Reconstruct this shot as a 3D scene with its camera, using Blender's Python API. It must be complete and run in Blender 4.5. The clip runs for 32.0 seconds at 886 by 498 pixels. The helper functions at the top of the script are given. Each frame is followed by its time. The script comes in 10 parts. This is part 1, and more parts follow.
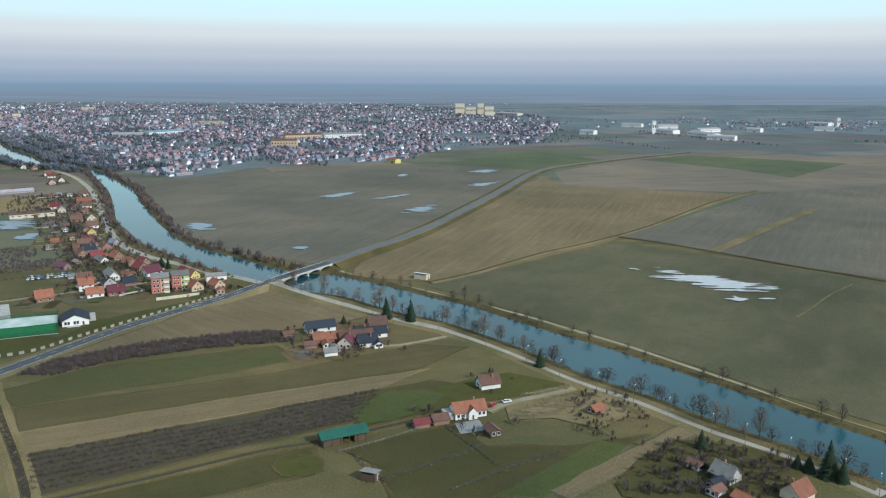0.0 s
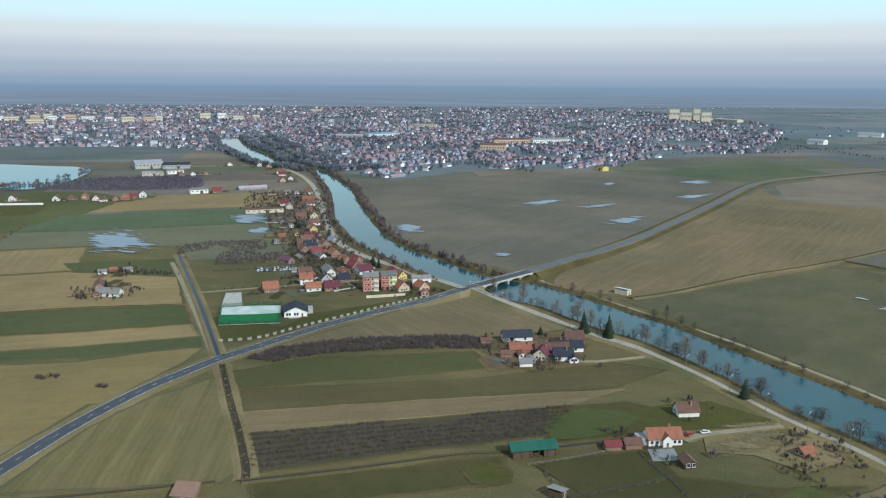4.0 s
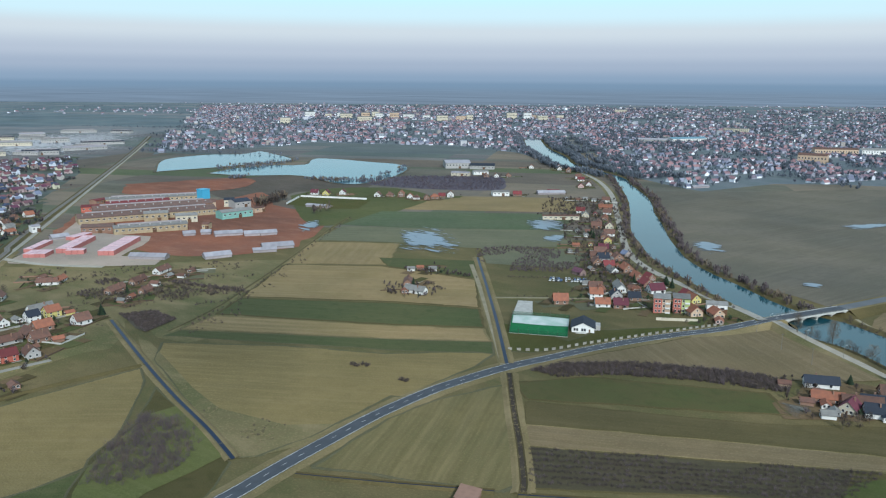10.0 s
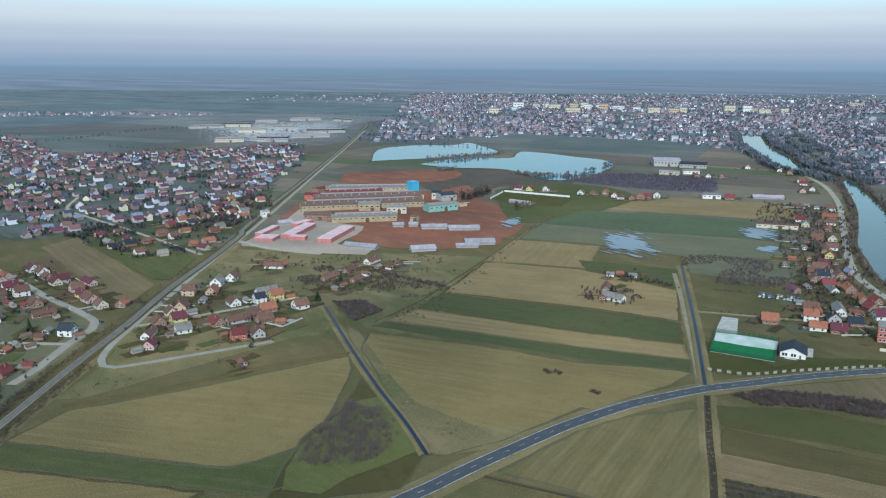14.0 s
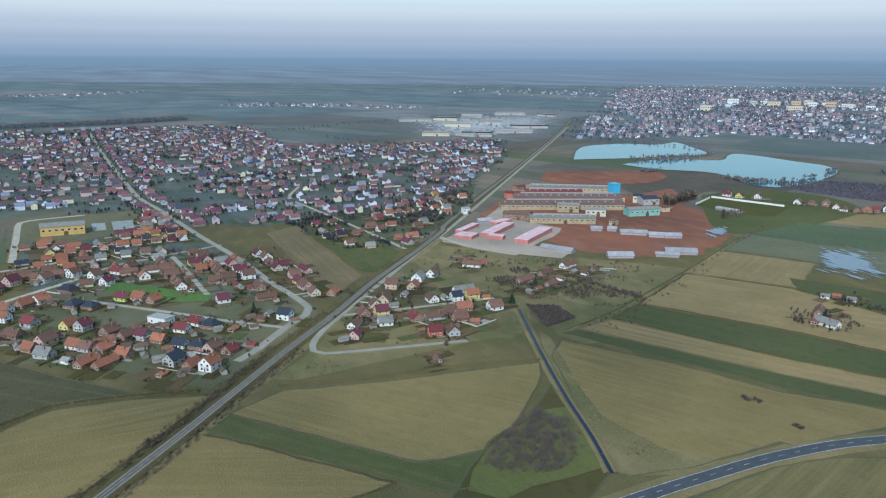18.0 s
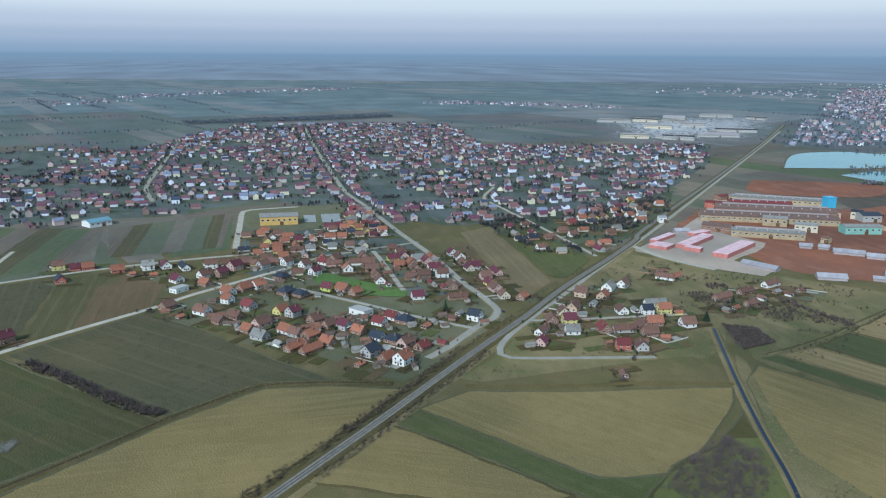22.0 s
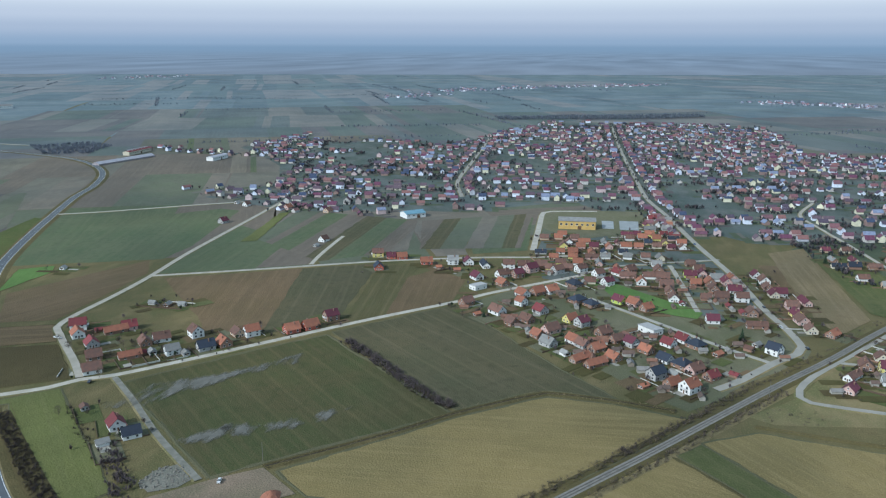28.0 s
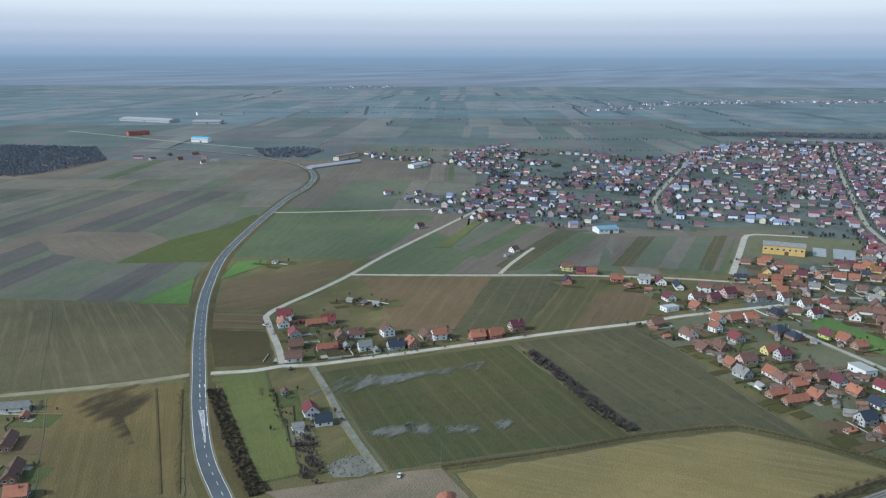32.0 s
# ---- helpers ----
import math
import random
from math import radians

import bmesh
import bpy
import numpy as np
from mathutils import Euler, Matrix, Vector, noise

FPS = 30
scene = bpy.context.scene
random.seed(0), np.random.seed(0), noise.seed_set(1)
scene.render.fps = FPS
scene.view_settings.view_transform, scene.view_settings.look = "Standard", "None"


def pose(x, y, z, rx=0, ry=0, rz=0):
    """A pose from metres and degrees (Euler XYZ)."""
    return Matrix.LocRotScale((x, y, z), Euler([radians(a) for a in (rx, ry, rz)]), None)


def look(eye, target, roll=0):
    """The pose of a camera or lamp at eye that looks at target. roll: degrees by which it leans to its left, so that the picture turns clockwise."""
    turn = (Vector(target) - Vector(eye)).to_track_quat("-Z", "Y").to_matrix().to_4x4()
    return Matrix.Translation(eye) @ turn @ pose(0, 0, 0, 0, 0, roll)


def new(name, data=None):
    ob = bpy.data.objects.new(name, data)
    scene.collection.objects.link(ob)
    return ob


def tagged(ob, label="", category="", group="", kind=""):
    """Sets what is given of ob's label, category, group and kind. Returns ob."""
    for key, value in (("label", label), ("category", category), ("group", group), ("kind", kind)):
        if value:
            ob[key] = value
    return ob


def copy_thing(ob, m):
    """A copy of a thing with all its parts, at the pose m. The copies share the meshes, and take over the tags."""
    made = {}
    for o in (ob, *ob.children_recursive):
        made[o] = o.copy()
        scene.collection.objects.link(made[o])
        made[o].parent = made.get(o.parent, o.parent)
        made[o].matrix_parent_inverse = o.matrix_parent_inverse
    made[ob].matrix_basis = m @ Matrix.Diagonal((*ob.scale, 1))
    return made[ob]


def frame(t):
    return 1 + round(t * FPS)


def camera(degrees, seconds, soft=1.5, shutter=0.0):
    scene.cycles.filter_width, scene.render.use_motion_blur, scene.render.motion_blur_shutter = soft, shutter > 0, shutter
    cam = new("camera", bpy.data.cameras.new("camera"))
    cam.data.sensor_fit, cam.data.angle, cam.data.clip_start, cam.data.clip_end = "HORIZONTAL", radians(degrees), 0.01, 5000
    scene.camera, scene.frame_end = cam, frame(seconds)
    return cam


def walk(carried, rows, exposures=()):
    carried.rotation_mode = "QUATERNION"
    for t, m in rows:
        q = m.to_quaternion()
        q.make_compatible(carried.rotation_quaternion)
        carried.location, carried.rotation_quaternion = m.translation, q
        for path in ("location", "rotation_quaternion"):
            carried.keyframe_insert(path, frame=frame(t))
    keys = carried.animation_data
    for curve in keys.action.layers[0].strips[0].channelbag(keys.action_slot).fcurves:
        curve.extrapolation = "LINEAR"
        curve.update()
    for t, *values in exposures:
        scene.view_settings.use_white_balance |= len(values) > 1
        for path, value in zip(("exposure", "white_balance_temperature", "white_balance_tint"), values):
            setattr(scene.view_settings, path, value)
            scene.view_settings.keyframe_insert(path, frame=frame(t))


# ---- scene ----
cam = camera(58.41, 32.0, soft=1.2)
PATH = [
    (0, pose(-0.00, -0.00, 120.00, 0, 0, 0.000) @ pose(0, 0, 0, 78.253, 0, 0) @ pose(0, 0, 0, 0, 0, 0.222)),
    (1, pose(-0.04, -0.06, 120.86, 0, 0, 3.411) @ pose(0, 0, 0, 78.238, 0, 0) @ pose(0, 0, 0, 0, 0, 0.308)),
    (2, pose(0.07, -0.39, 122.05, 0, 0, 7.264) @ pose(0, 0, 0, 78.305, 0, 0) @ pose(0, 0, 0, 0, 0, 0.309)),
    (3, pose(0.43, -1.28, 123.52, 0, 0, 11.178) @ pose(0, 0, 0, 78.388, 0, 0) @ pose(0, 0, 0, 0, 0, 0.364)),
    (3.5, pose(0.74, -1.71, 124.31, 0, 0, 13.074) @ pose(0, 0, 0, 78.386, 0, 0) @ pose(0, 0, 0, 0, 0, 0.349)),
    (5.5, pose(1.19, -2.57, 127.07, 0, 0, 20.037) @ pose(0, 0, 0, 78.471, 0, 0) @ pose(0, 0, 0, 0, 0, 0.386)),
    (6, pose(1.39, -3.09, 127.93, 0, 0, 21.895) @ pose(0, 0, 0, 78.480, 0, 0) @ pose(0, 0, 0, 0, 0, 0.428)),
    (7, pose(1.91, -4.47, 129.81, 0, 0, 25.727) @ pose(0, 0, 0, 78.478, 0, 0) @ pose(0, 0, 0, 0, 0, 0.482)),
    (8, pose(2.11, -5.04, 132.08, 0, 0, 29.140) @ pose(0, 0, 0, 78.386, 0, 0) @ pose(0, 0, 0, 0, 0, 0.466)),
    (9, pose(2.24, -5.10, 134.40, 0, 0, 32.788) @ pose(0, 0, 0, 78.212, 0, 0) @ pose(0, 0, 0, 0, 0, 0.478)),
    (10, pose(2.27, -4.78, 136.30, 0, 0, 36.245) @ pose(0, 0, 0, 78.125, 0, 0) @ pose(0, 0, 0, 0, 0, 0.383)),
    (11, pose(1.80, -4.42, 138.11, 0, 0, 39.726) @ pose(0, 0, 0, 77.900, 0, 0) @ pose(0, 0, 0, 0, 0, 0.431)),
    (12, pose(2.14, -4.97, 140.57, 0, 0, 43.096) @ pose(0, 0, 0, 77.689, 0, 0) @ pose(0, 0, 0, 0, 0, 0.421)),
    (13, pose(3.27, -5.87, 143.63, 0, 0, 47.177) @ pose(0, 0, 0, 77.475, 0, 0) @ pose(0, 0, 0, 0, 0, 0.386)),
    (14, pose(4.64, -6.53, 146.77, 0, 0, 50.999) @ pose(0, 0, 0, 77.181, 0, 0) @ pose(0, 0, 0, 0, 0, 0.408)),
    (14.5, pose(5.23, -6.70, 148.29, 0, 0, 52.754) @ pose(0, 0, 0, 77.026, 0, 0) @ pose(0, 0, 0, 0, 0, 0.392)),
    (16.5, pose(6.99, -7.90, 152.89, 0, 0, 59.945) @ pose(0, 0, 0, 76.689, 0, 0) @ pose(0, 0, 0, 0, 0, 0.416)),
    (17, pose(7.13, -8.23, 154.01, 0, 0, 61.817) @ pose(0, 0, 0, 76.641, 0, 0) @ pose(0, 0, 0, 0, 0, 0.435)),
    (18, pose(7.50, -8.82, 156.02, 0, 0, 65.470) @ pose(0, 0, 0, 76.517, 0, 0) @ pose(0, 0, 0, 0, 0, 0.392)),
    (19, pose(8.36, -9.63, 157.81, 0, 0, 68.824) @ pose(0, 0, 0, 76.476, 0, 0) @ pose(0, 0, 0, 0, 0, 0.392)),
    (20, pose(9.18, -10.82, 159.27, 0, 0, 72.309) @ pose(0, 0, 0, 76.442, 0, 0) @ pose(0, 0, 0, 0, 0, 0.407)),
    (21, pose(9.88, -11.49, 161.00, 0, 0, 75.912) @ pose(0, 0, 0, 76.353, 0, 0) @ pose(0, 0, 0, 0, 0, 0.384)),
    (22, pose(11.04, -11.56, 163.24, 0, 0, 79.479) @ pose(0, 0, 0, 76.206, 0, 0) @ pose(0, 0, 0, 0, 0, 0.346)),
    (23, pose(12.27, -11.48, 165.78, 0, 0, 83.267) @ pose(0, 0, 0, 76.048, 0, 0) @ pose(0, 0, 0, 0, 0, 0.260)),
    (24, pose(12.54, -11.34, 168.28, 0, 0, 86.476) @ pose(0, 0, 0, 75.851, 0, 0) @ pose(0, 0, 0, 0, 0, 0.213)),
    (25, pose(12.98, -11.60, 170.94, 0, 0, 90.246) @ pose(0, 0, 0, 75.663, 0, 0) @ pose(0, 0, 0, 0, 0, 0.160)),
    (26, pose(14.13, -11.57, 173.73, 0, 0, 93.996) @ pose(0, 0, 0, 75.647, 0, 0) @ pose(0, 0, 0, 0, 0, 0.086)),
    (26.5, pose(15.18, -11.46, 175.07, 0, 0, 95.867) @ pose(0, 0, 0, 75.595, 0, 0) @ pose(0, 0, 0, 0, 0, 0.056)),
    (28.5, pose(15.53, -10.59, 177.01, 0, 0, 102.909) @ pose(0, 0, 0, 75.652, 0, 0) @ pose(0, 0, 0, 0, 0, 0.144)),
    (29, pose(15.42, -10.37, 177.14, 0, 0, 104.458) @ pose(0, 0, 0, 75.687, 0, 0) @ pose(0, 0, 0, 0, 0, 0.183)),
    (30, pose(15.50, -10.05, 177.31, 0, 0, 108.071) @ pose(0, 0, 0, 75.807, 0, 0) @ pose(0, 0, 0, 0, 0, 0.207)),
    (31, pose(16.21, -9.68, 177.49, 0, 0, 111.836) @ pose(0, 0, 0, 76.070, 0, 0) @ pose(0, 0, 0, 0, 0, 0.184)),
    (32, pose(16.82, -9.47, 177.58, 0, 0, 115.427) @ pose(0, 0, 0, 76.418, 0, 0) @ pose(0, 0, 0, 0, 0, 0.185)),
]
walk(cam, PATH, ((0.0, 0.85, 5920, 3), (8.0, 0.80, 5750, 2), (14.0, 0.80, 5540, 1), (23.0, 0.83, 5400, 1), (32.0, 0.94, 5560, 3)))

# ---- sky, sun, exposure ----
SUN_AZ, SUN_EL = radians(130), radians(33)      # towards the sun: azimuth from +y clockwise
world = bpy.data.worlds.new("sky")
scene.world = world
world.use_nodes = True
wn, wl = world.node_tree.nodes, world.node_tree.links
wn.clear()
w_out = wn.new("ShaderNodeOutputWorld")
w_bg = wn.new("ShaderNodeBackground")
w_sky = wn.new("ShaderNodeTexSky")
w_sky.sky_type, w_sky.sun_disc = "NISHITA", False
w_sky.sun_elevation, w_sky.sun_rotation = SUN_EL, SUN_AZ
w_sky.dust_density, w_sky.air_density, w_sky.ozone_density = 4.0, 1.2, 2.0
w_mul = wn.new("ShaderNodeMixRGB")
w_mul.blend_type, w_mul.inputs[0].default_value = "MULTIPLY", 1.0
w_mul.inputs[2].default_value = (0.10, 0.10, 0.10, 1)
w_co = wn.new("ShaderNodeTexCoord")
w_sep = wn.new("ShaderNodeSeparateXYZ")
w_map = wn.new("ShaderNodeMapRange")
w_map.inputs["From Min"].default_value, w_map.inputs["From Max"].default_value = -0.06, 0.20
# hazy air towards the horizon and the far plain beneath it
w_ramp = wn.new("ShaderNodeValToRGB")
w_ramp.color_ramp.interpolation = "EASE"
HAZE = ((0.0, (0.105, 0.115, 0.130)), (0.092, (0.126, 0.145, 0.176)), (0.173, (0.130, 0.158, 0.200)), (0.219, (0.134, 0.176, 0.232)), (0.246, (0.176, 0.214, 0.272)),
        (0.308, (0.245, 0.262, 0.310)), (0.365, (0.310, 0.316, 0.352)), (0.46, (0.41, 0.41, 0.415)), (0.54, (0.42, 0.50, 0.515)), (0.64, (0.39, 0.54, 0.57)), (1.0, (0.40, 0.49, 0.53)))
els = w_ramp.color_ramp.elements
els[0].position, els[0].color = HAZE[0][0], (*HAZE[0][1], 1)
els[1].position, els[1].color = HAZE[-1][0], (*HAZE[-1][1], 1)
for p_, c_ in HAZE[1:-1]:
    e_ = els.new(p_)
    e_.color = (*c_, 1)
w_mixf = wn.new("ShaderNodeMapRange")
w_mixf.inputs["From Min"].default_value, w_mixf.inputs["From Max"].default_value = 0.40, 0.95
w_mix = wn.new("ShaderNodeMixRGB")
wl.new(w_co.outputs["Generated"], w_sep.inputs[0])
wl.new(w_sep.outputs["Z"], w_map.inputs["Value"])
wl.new(w_map.outputs[0], w_ramp.inputs[0])
wl.new(w_sep.outputs["Z"], w_mixf.inputs["Value"])
wl.new(w_mixf.outputs[0], w_mix.inputs[0])
wl.new(w_sky.outputs[0], w_mul.inputs[1])
# strips and woods of the plain beyond, laid out on the ground plane under the sky
w_neg = wn.new("ShaderNodeMath")
w_neg.operation = "MINIMUM"
w_neg.inputs[1].default_value = -0.004
wl.new(w_sep.outputs["Z"], w_neg.inputs[0])
w_div = wn.new("ShaderNodeVectorMath")
w_div.operation = "DIVIDE"
wl.new(w_co.outputs["Generated"], w_div.inputs[0])
wl.new(w_neg.outputs[0], w_div.inputs[1])
w_turn = wn.new("ShaderNodeMapping")
w_turn.inputs["Rotation"].default_value = (0, 0, -0.42)
w_turn.inputs["Scale"].default_value = (0.09, 0.34, 0.0)
wl.new(w_div.outputs[0], w_turn.inputs["Vector"])
w_strip = wn.new("ShaderNodeTexNoise")
w_strip.inputs["Scale"].default_value, w_strip.inputs["Detail"].default_value = 1.0, 5.0
wl.new(w_turn.outputs[0], w_strip.inputs["Vector"])
w_amp = wn.new("ShaderNodeMapRange")
w_amp.inputs["From Min"].default_value, w_amp.inputs["From Max"].default_value = 0.30, 0.70
w_amp.inputs["To Min"].default_value, w_amp.inputs["To Max"].default_value = 0.80, 1.14
wl.new(w_strip.outputs[0], w_amp.inputs["Value"])
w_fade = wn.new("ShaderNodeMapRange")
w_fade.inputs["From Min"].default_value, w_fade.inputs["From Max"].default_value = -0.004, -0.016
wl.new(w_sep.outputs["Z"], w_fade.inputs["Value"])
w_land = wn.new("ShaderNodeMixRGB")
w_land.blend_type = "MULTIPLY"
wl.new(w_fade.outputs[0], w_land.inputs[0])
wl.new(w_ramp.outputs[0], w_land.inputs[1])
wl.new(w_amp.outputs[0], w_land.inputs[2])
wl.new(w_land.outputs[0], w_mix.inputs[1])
wl.new(w_mul.outputs[0], w_mix.inputs[2])
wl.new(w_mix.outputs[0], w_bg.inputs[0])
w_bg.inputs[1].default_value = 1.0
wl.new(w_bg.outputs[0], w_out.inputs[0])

sun = new("sun", bpy.data.lights.new("sun", "SUN"))
sun.data.energy, sun.data.angle, sun.data.color = 2.2, radians(2.0), (1.0, 0.95, 0.88)
sun_dir = Vector((math.sin(SUN_AZ) * math.cos(SUN_EL), math.cos(SUN_AZ) * math.cos(SUN_EL), math.sin(SUN_EL)))
sun.matrix_world = look(sun_dir * 3000, (0, 0, 0))

# ---- materials ----
MATS = {}


def nodes_of(name, rough=0.85, spec=0.25):
    m = bpy.data.materials.new(name)
    m.use_nodes = True
    n, l = m.node_tree.nodes, m.node_tree.links
    b = n["Principled BSDF"]
    b.inputs["Roughness"].default_value = rough
    b.inputs["Specular IOR Level"].default_value = spec
    MATS[name] = m
    return m, n, l, b


def noise_mix(n, l, vec, scale, a, b, lo=0.35, hi=0.65, detail=5.0):
    """Two colours (or sockets) mixed by noise of that scale."""
    t = n.new("ShaderNodeTexNoise")
    t.inputs["Scale"].default_value, t.inputs["Detail"].default_value = scale, detail
    l.new(vec, t.inputs["Vector"])
    r = n.new("ShaderNodeMapRange")
    r.inputs["From Min"].default_value, r.inputs["From Max"].default_value = lo, hi
    l.new(t.outputs[0], r.inputs["Value"])
    x = n.new("ShaderNodeMixRGB")
    l.new(r.outputs[0], x.inputs[0])
    for i, c in ((1, a), (2, b)):
        if isinstance(c, tuple):
            x.inputs[i].default_value = (*c, 1)
        else:
            l.new(c, x.inputs[i])
    return x.outputs[0], t


def land(name, a, b, c, period=0.0, amount=0.35, rough=0.95, tram=0.0):
    """Farm land: a and b in wide patches, c in streaks, damp stains, clods, rows along the piece's own direction, wheel tracks."""
    m, n, l, bs = nodes_of(name, rough, 0.1)
    co = n.new("ShaderNodeTexCoord")
    ob, uv = co.outputs["Object"], co.outputs["UV"]
    wide, _ = noise_mix(n, l, ob, 0.022, a, b, 0.40, 0.60)
    damp, _ = noise_mix(n, l, ob, 0.007, wide, tuple(v * 0.72 for v in b), 0.50, 0.72, 6.0)
    str_map = n.new("ShaderNodeMapping")
    str_map.inputs["Scale"].default_value = (0.014, 0.30, 1) if period else (0.03, 0.07, 1)
    l.new(uv, str_map.inputs["Vector"])
    streak, _ = noise_mix(n, l, str_map.outputs[0], 1.0, damp, c, 0.48, 0.80)
    if period:
        wide_map = n.new("ShaderNodeMapping")
        wide_map.inputs["Scale"].default_value = (0.009, 0.085, 1)
        l.new(uv, wide_map.inputs["Vector"])
        streak, _ = noise_mix(n, l, wide_map.outputs[0], 1.0, streak, tuple(0.82 * v + 0.05 * max(a) for v in b), 0.54, 0.80, 6.0)
        fine_map = n.new("ShaderNodeMapping")
        fine_map.inputs["Scale"].default_value = (0.05, 0.9, 1)
        l.new(uv, fine_map.inputs["Vector"])
        streak, _ = noise_mix(n, l, fine_map.outputs[0], 1.0, streak, tuple(0.55 * v + 0.5 * w for v, w in zip(c, a)), 0.52, 0.85, 4.0)
    mid_, _ = noise_mix(n, l, ob, 0.16, streak, tuple(v * 0.80 for v in a), 0.50, 0.80, 6.0)
    fine, ft = noise_mix(n, l, ob, 1.1, mid_, tuple(v * 1.25 for v in c), 0.52, 0.95, 8.0)
    last = fine

    def rows(period_, amount_, colour, sharp, last_):
        wv = n.new("ShaderNodeTexWave")
        wv.bands_direction = "Y"
        wv.inputs["Scale"].default_value = 0.314 / period_
        wv.inputs["Distortion"].default_value = 6.0 if not sharp else 1.6
        wv.inputs["Detail"].default_value = 4.0
        wv.inputs["Detail Scale"].default_value = 0.25
        l.new(uv, wv.inputs["Vector"])
        mr = n.new("ShaderNodeMapRange")
        mr.inputs["From Min"].default_value, mr.inputs["From Max"].default_value = (0.93, 1.0) if sharp else (0.0, 1.0)
        mr.inputs["To Max"].default_value = amount_
        l.new(wv.outputs[1], mr.inputs["Value"])
        br = n.new("ShaderNodeTexNoise")
        br.inputs["Scale"].default_value = 0.05
        l.new(ob, br.inputs["Vector"])
        mm = n.new("ShaderNodeMath")
        mm.operation = "MULTIPLY"
        l.new(mr.outputs[0], mm.inputs[0])
        l.new(br.outputs[0], mm.inputs[1])
        rw = n.new("ShaderNodeMixRGB")
        l.new(mm.outputs[0], rw.inputs[0])
        l.new(last_, rw.inputs[1])
        rw.inputs[2].default_value = (*colour, 1)
        return rw.outputs[0]
    if period:
        last = rows(period, amount * 1.1, tuple(v * 0.66 for v in a), False, last)
        last = rows(period * 4.3, amount * 0.8, tuple(v * 1.2 for v in c), False, last)
    if tram:
        last = rows(tram, 0.5, tuple(v * 1.35 for v in c), True, last)
    # wide drifts of drier and damper soil
    drift, _ = noise_mix(n, l, ob, 0.0065, (1.14, 1.09, 1.02), (0.85, 0.87, 0.87), 0.36, 0.64, 4.0)
    tint = n.new("ShaderNodeMixRGB")
    tint.blend_type, tint.inputs[0].default_value = "MULTIPLY", 1.0
    l.new(last, tint.inputs[1])
    l.new(drift, tint.inputs[2])
    last = tint.outputs[0]
    bp = n.new("ShaderNodeBump")
    bp.inputs["Strength"].default_value, bp.inputs["Distance"].default_value = 0.7, 0.6
    l.new(ft.outputs[0], bp.inputs["Height"])
    l.new(bp.outputs[0], bs.inputs["Normal"])
    l.new(last, bs.inputs["Base Color"])
    return m


def plain(name, a, b=None, rough=0.8, scale=0.6, metal=0.0, spec=0.3, vary=0.12):
    """Paint, plaster, tile, tar: colour a spotted with b; each object a little different."""
    m, n, l, bs = nodes_of(name, rough, spec)
    b = b or tuple(v * 0.8 for v in a)
    co = n.new("ShaderNodeTexCoord")
    x, t = noise_mix(n, l, co.outputs["Object"], scale, a, b)
    oi = n.new("ShaderNodeObjectInfo")
    geo = n.new("ShaderNodeNewGeometry")
    ad = n.new("ShaderNodeMath")
    ad.operation = "ADD"
    l.new(oi.outputs["Random"], ad.inputs[0])
    l.new(geo.outputs["Random Per Island"], ad.inputs[1])
    fr = n.new("ShaderNodeMath")
    fr.operation = "FRACT"
    l.new(ad.outputs[0], fr.inputs[0])
    mr = n.new("ShaderNodeMapRange")
    mr.inputs["To Min"].default_value, mr.inputs["To Max"].default_value = 1 - vary, 1 + vary
    l.new(fr.outputs[0], mr.inputs["Value"])
    hs = n.new("ShaderNodeHueSaturation")
    l.new(mr.outputs[0], hs.inputs["Value"])
    l.new(x, hs.inputs["Color"])
    l.new(hs.outputs[0], bs.inputs["Base Color"])
    bs.inputs["Metallic"].default_value = metal
    return m


def tiled(name, a, b):
    """Roof tiles: courses across the slope, weathered patches."""
    m = plain(name, a, b, 0.8, 0.35, vary=0.22)
    n, l = m.node_tree.nodes, m.node_tree.links
    bs = n["Principled BSDF"]
    co = n.new("ShaderNodeTexCoord")
    wv = n.new("ShaderNodeTexWave")
    wv.bands_direction = "Z"
    wv.inputs["Scale"].default_value, wv.inputs["Distortion"].default_value = 1.6, 0.4
    l.new(co.outputs["Object"], wv.inputs["Vector"])
    bp = n.new("ShaderNodeBump")
    bp.inputs["Strength"].default_value, bp.inputs["Distance"].default_value = 0.35, 0.06
    l.new(wv.outputs[1], bp.inputs["Height"])
    l.new(bp.outputs[0], bs.inputs["Normal"])
    return m


def water(name, colour, rough=0.08, gloss=0.3):
    m, n, l, bs = nodes_of(name, rough, gloss)
    bs.inputs["IOR"].default_value = 1.33
    co = n.new("ShaderNodeTexCoord")
    x, t = noise_mix(n, l, co.outputs["Object"], 0.02, colour, tuple(v * 0.75 for v in colour))
    l.new(x, bs.inputs["Base Color"])
    t2 = n.new("ShaderNodeTexNoise")
    t2.inputs["Scale"].default_value, t2.inputs["Detail"].default_value = 0.8, 3.0
    l.new(co.outputs["Object"], t2.inputs["Vector"])
    bp = n.new("ShaderNodeBump")
    bp.inputs["Strength"].default_value, bp.inputs["Distance"].default_value = 0.12, 0.05
    l.new(t2.outputs[0], bp.inputs["Height"])
    l.new(bp.outputs[0], bs.inputs["Normal"])
    return m


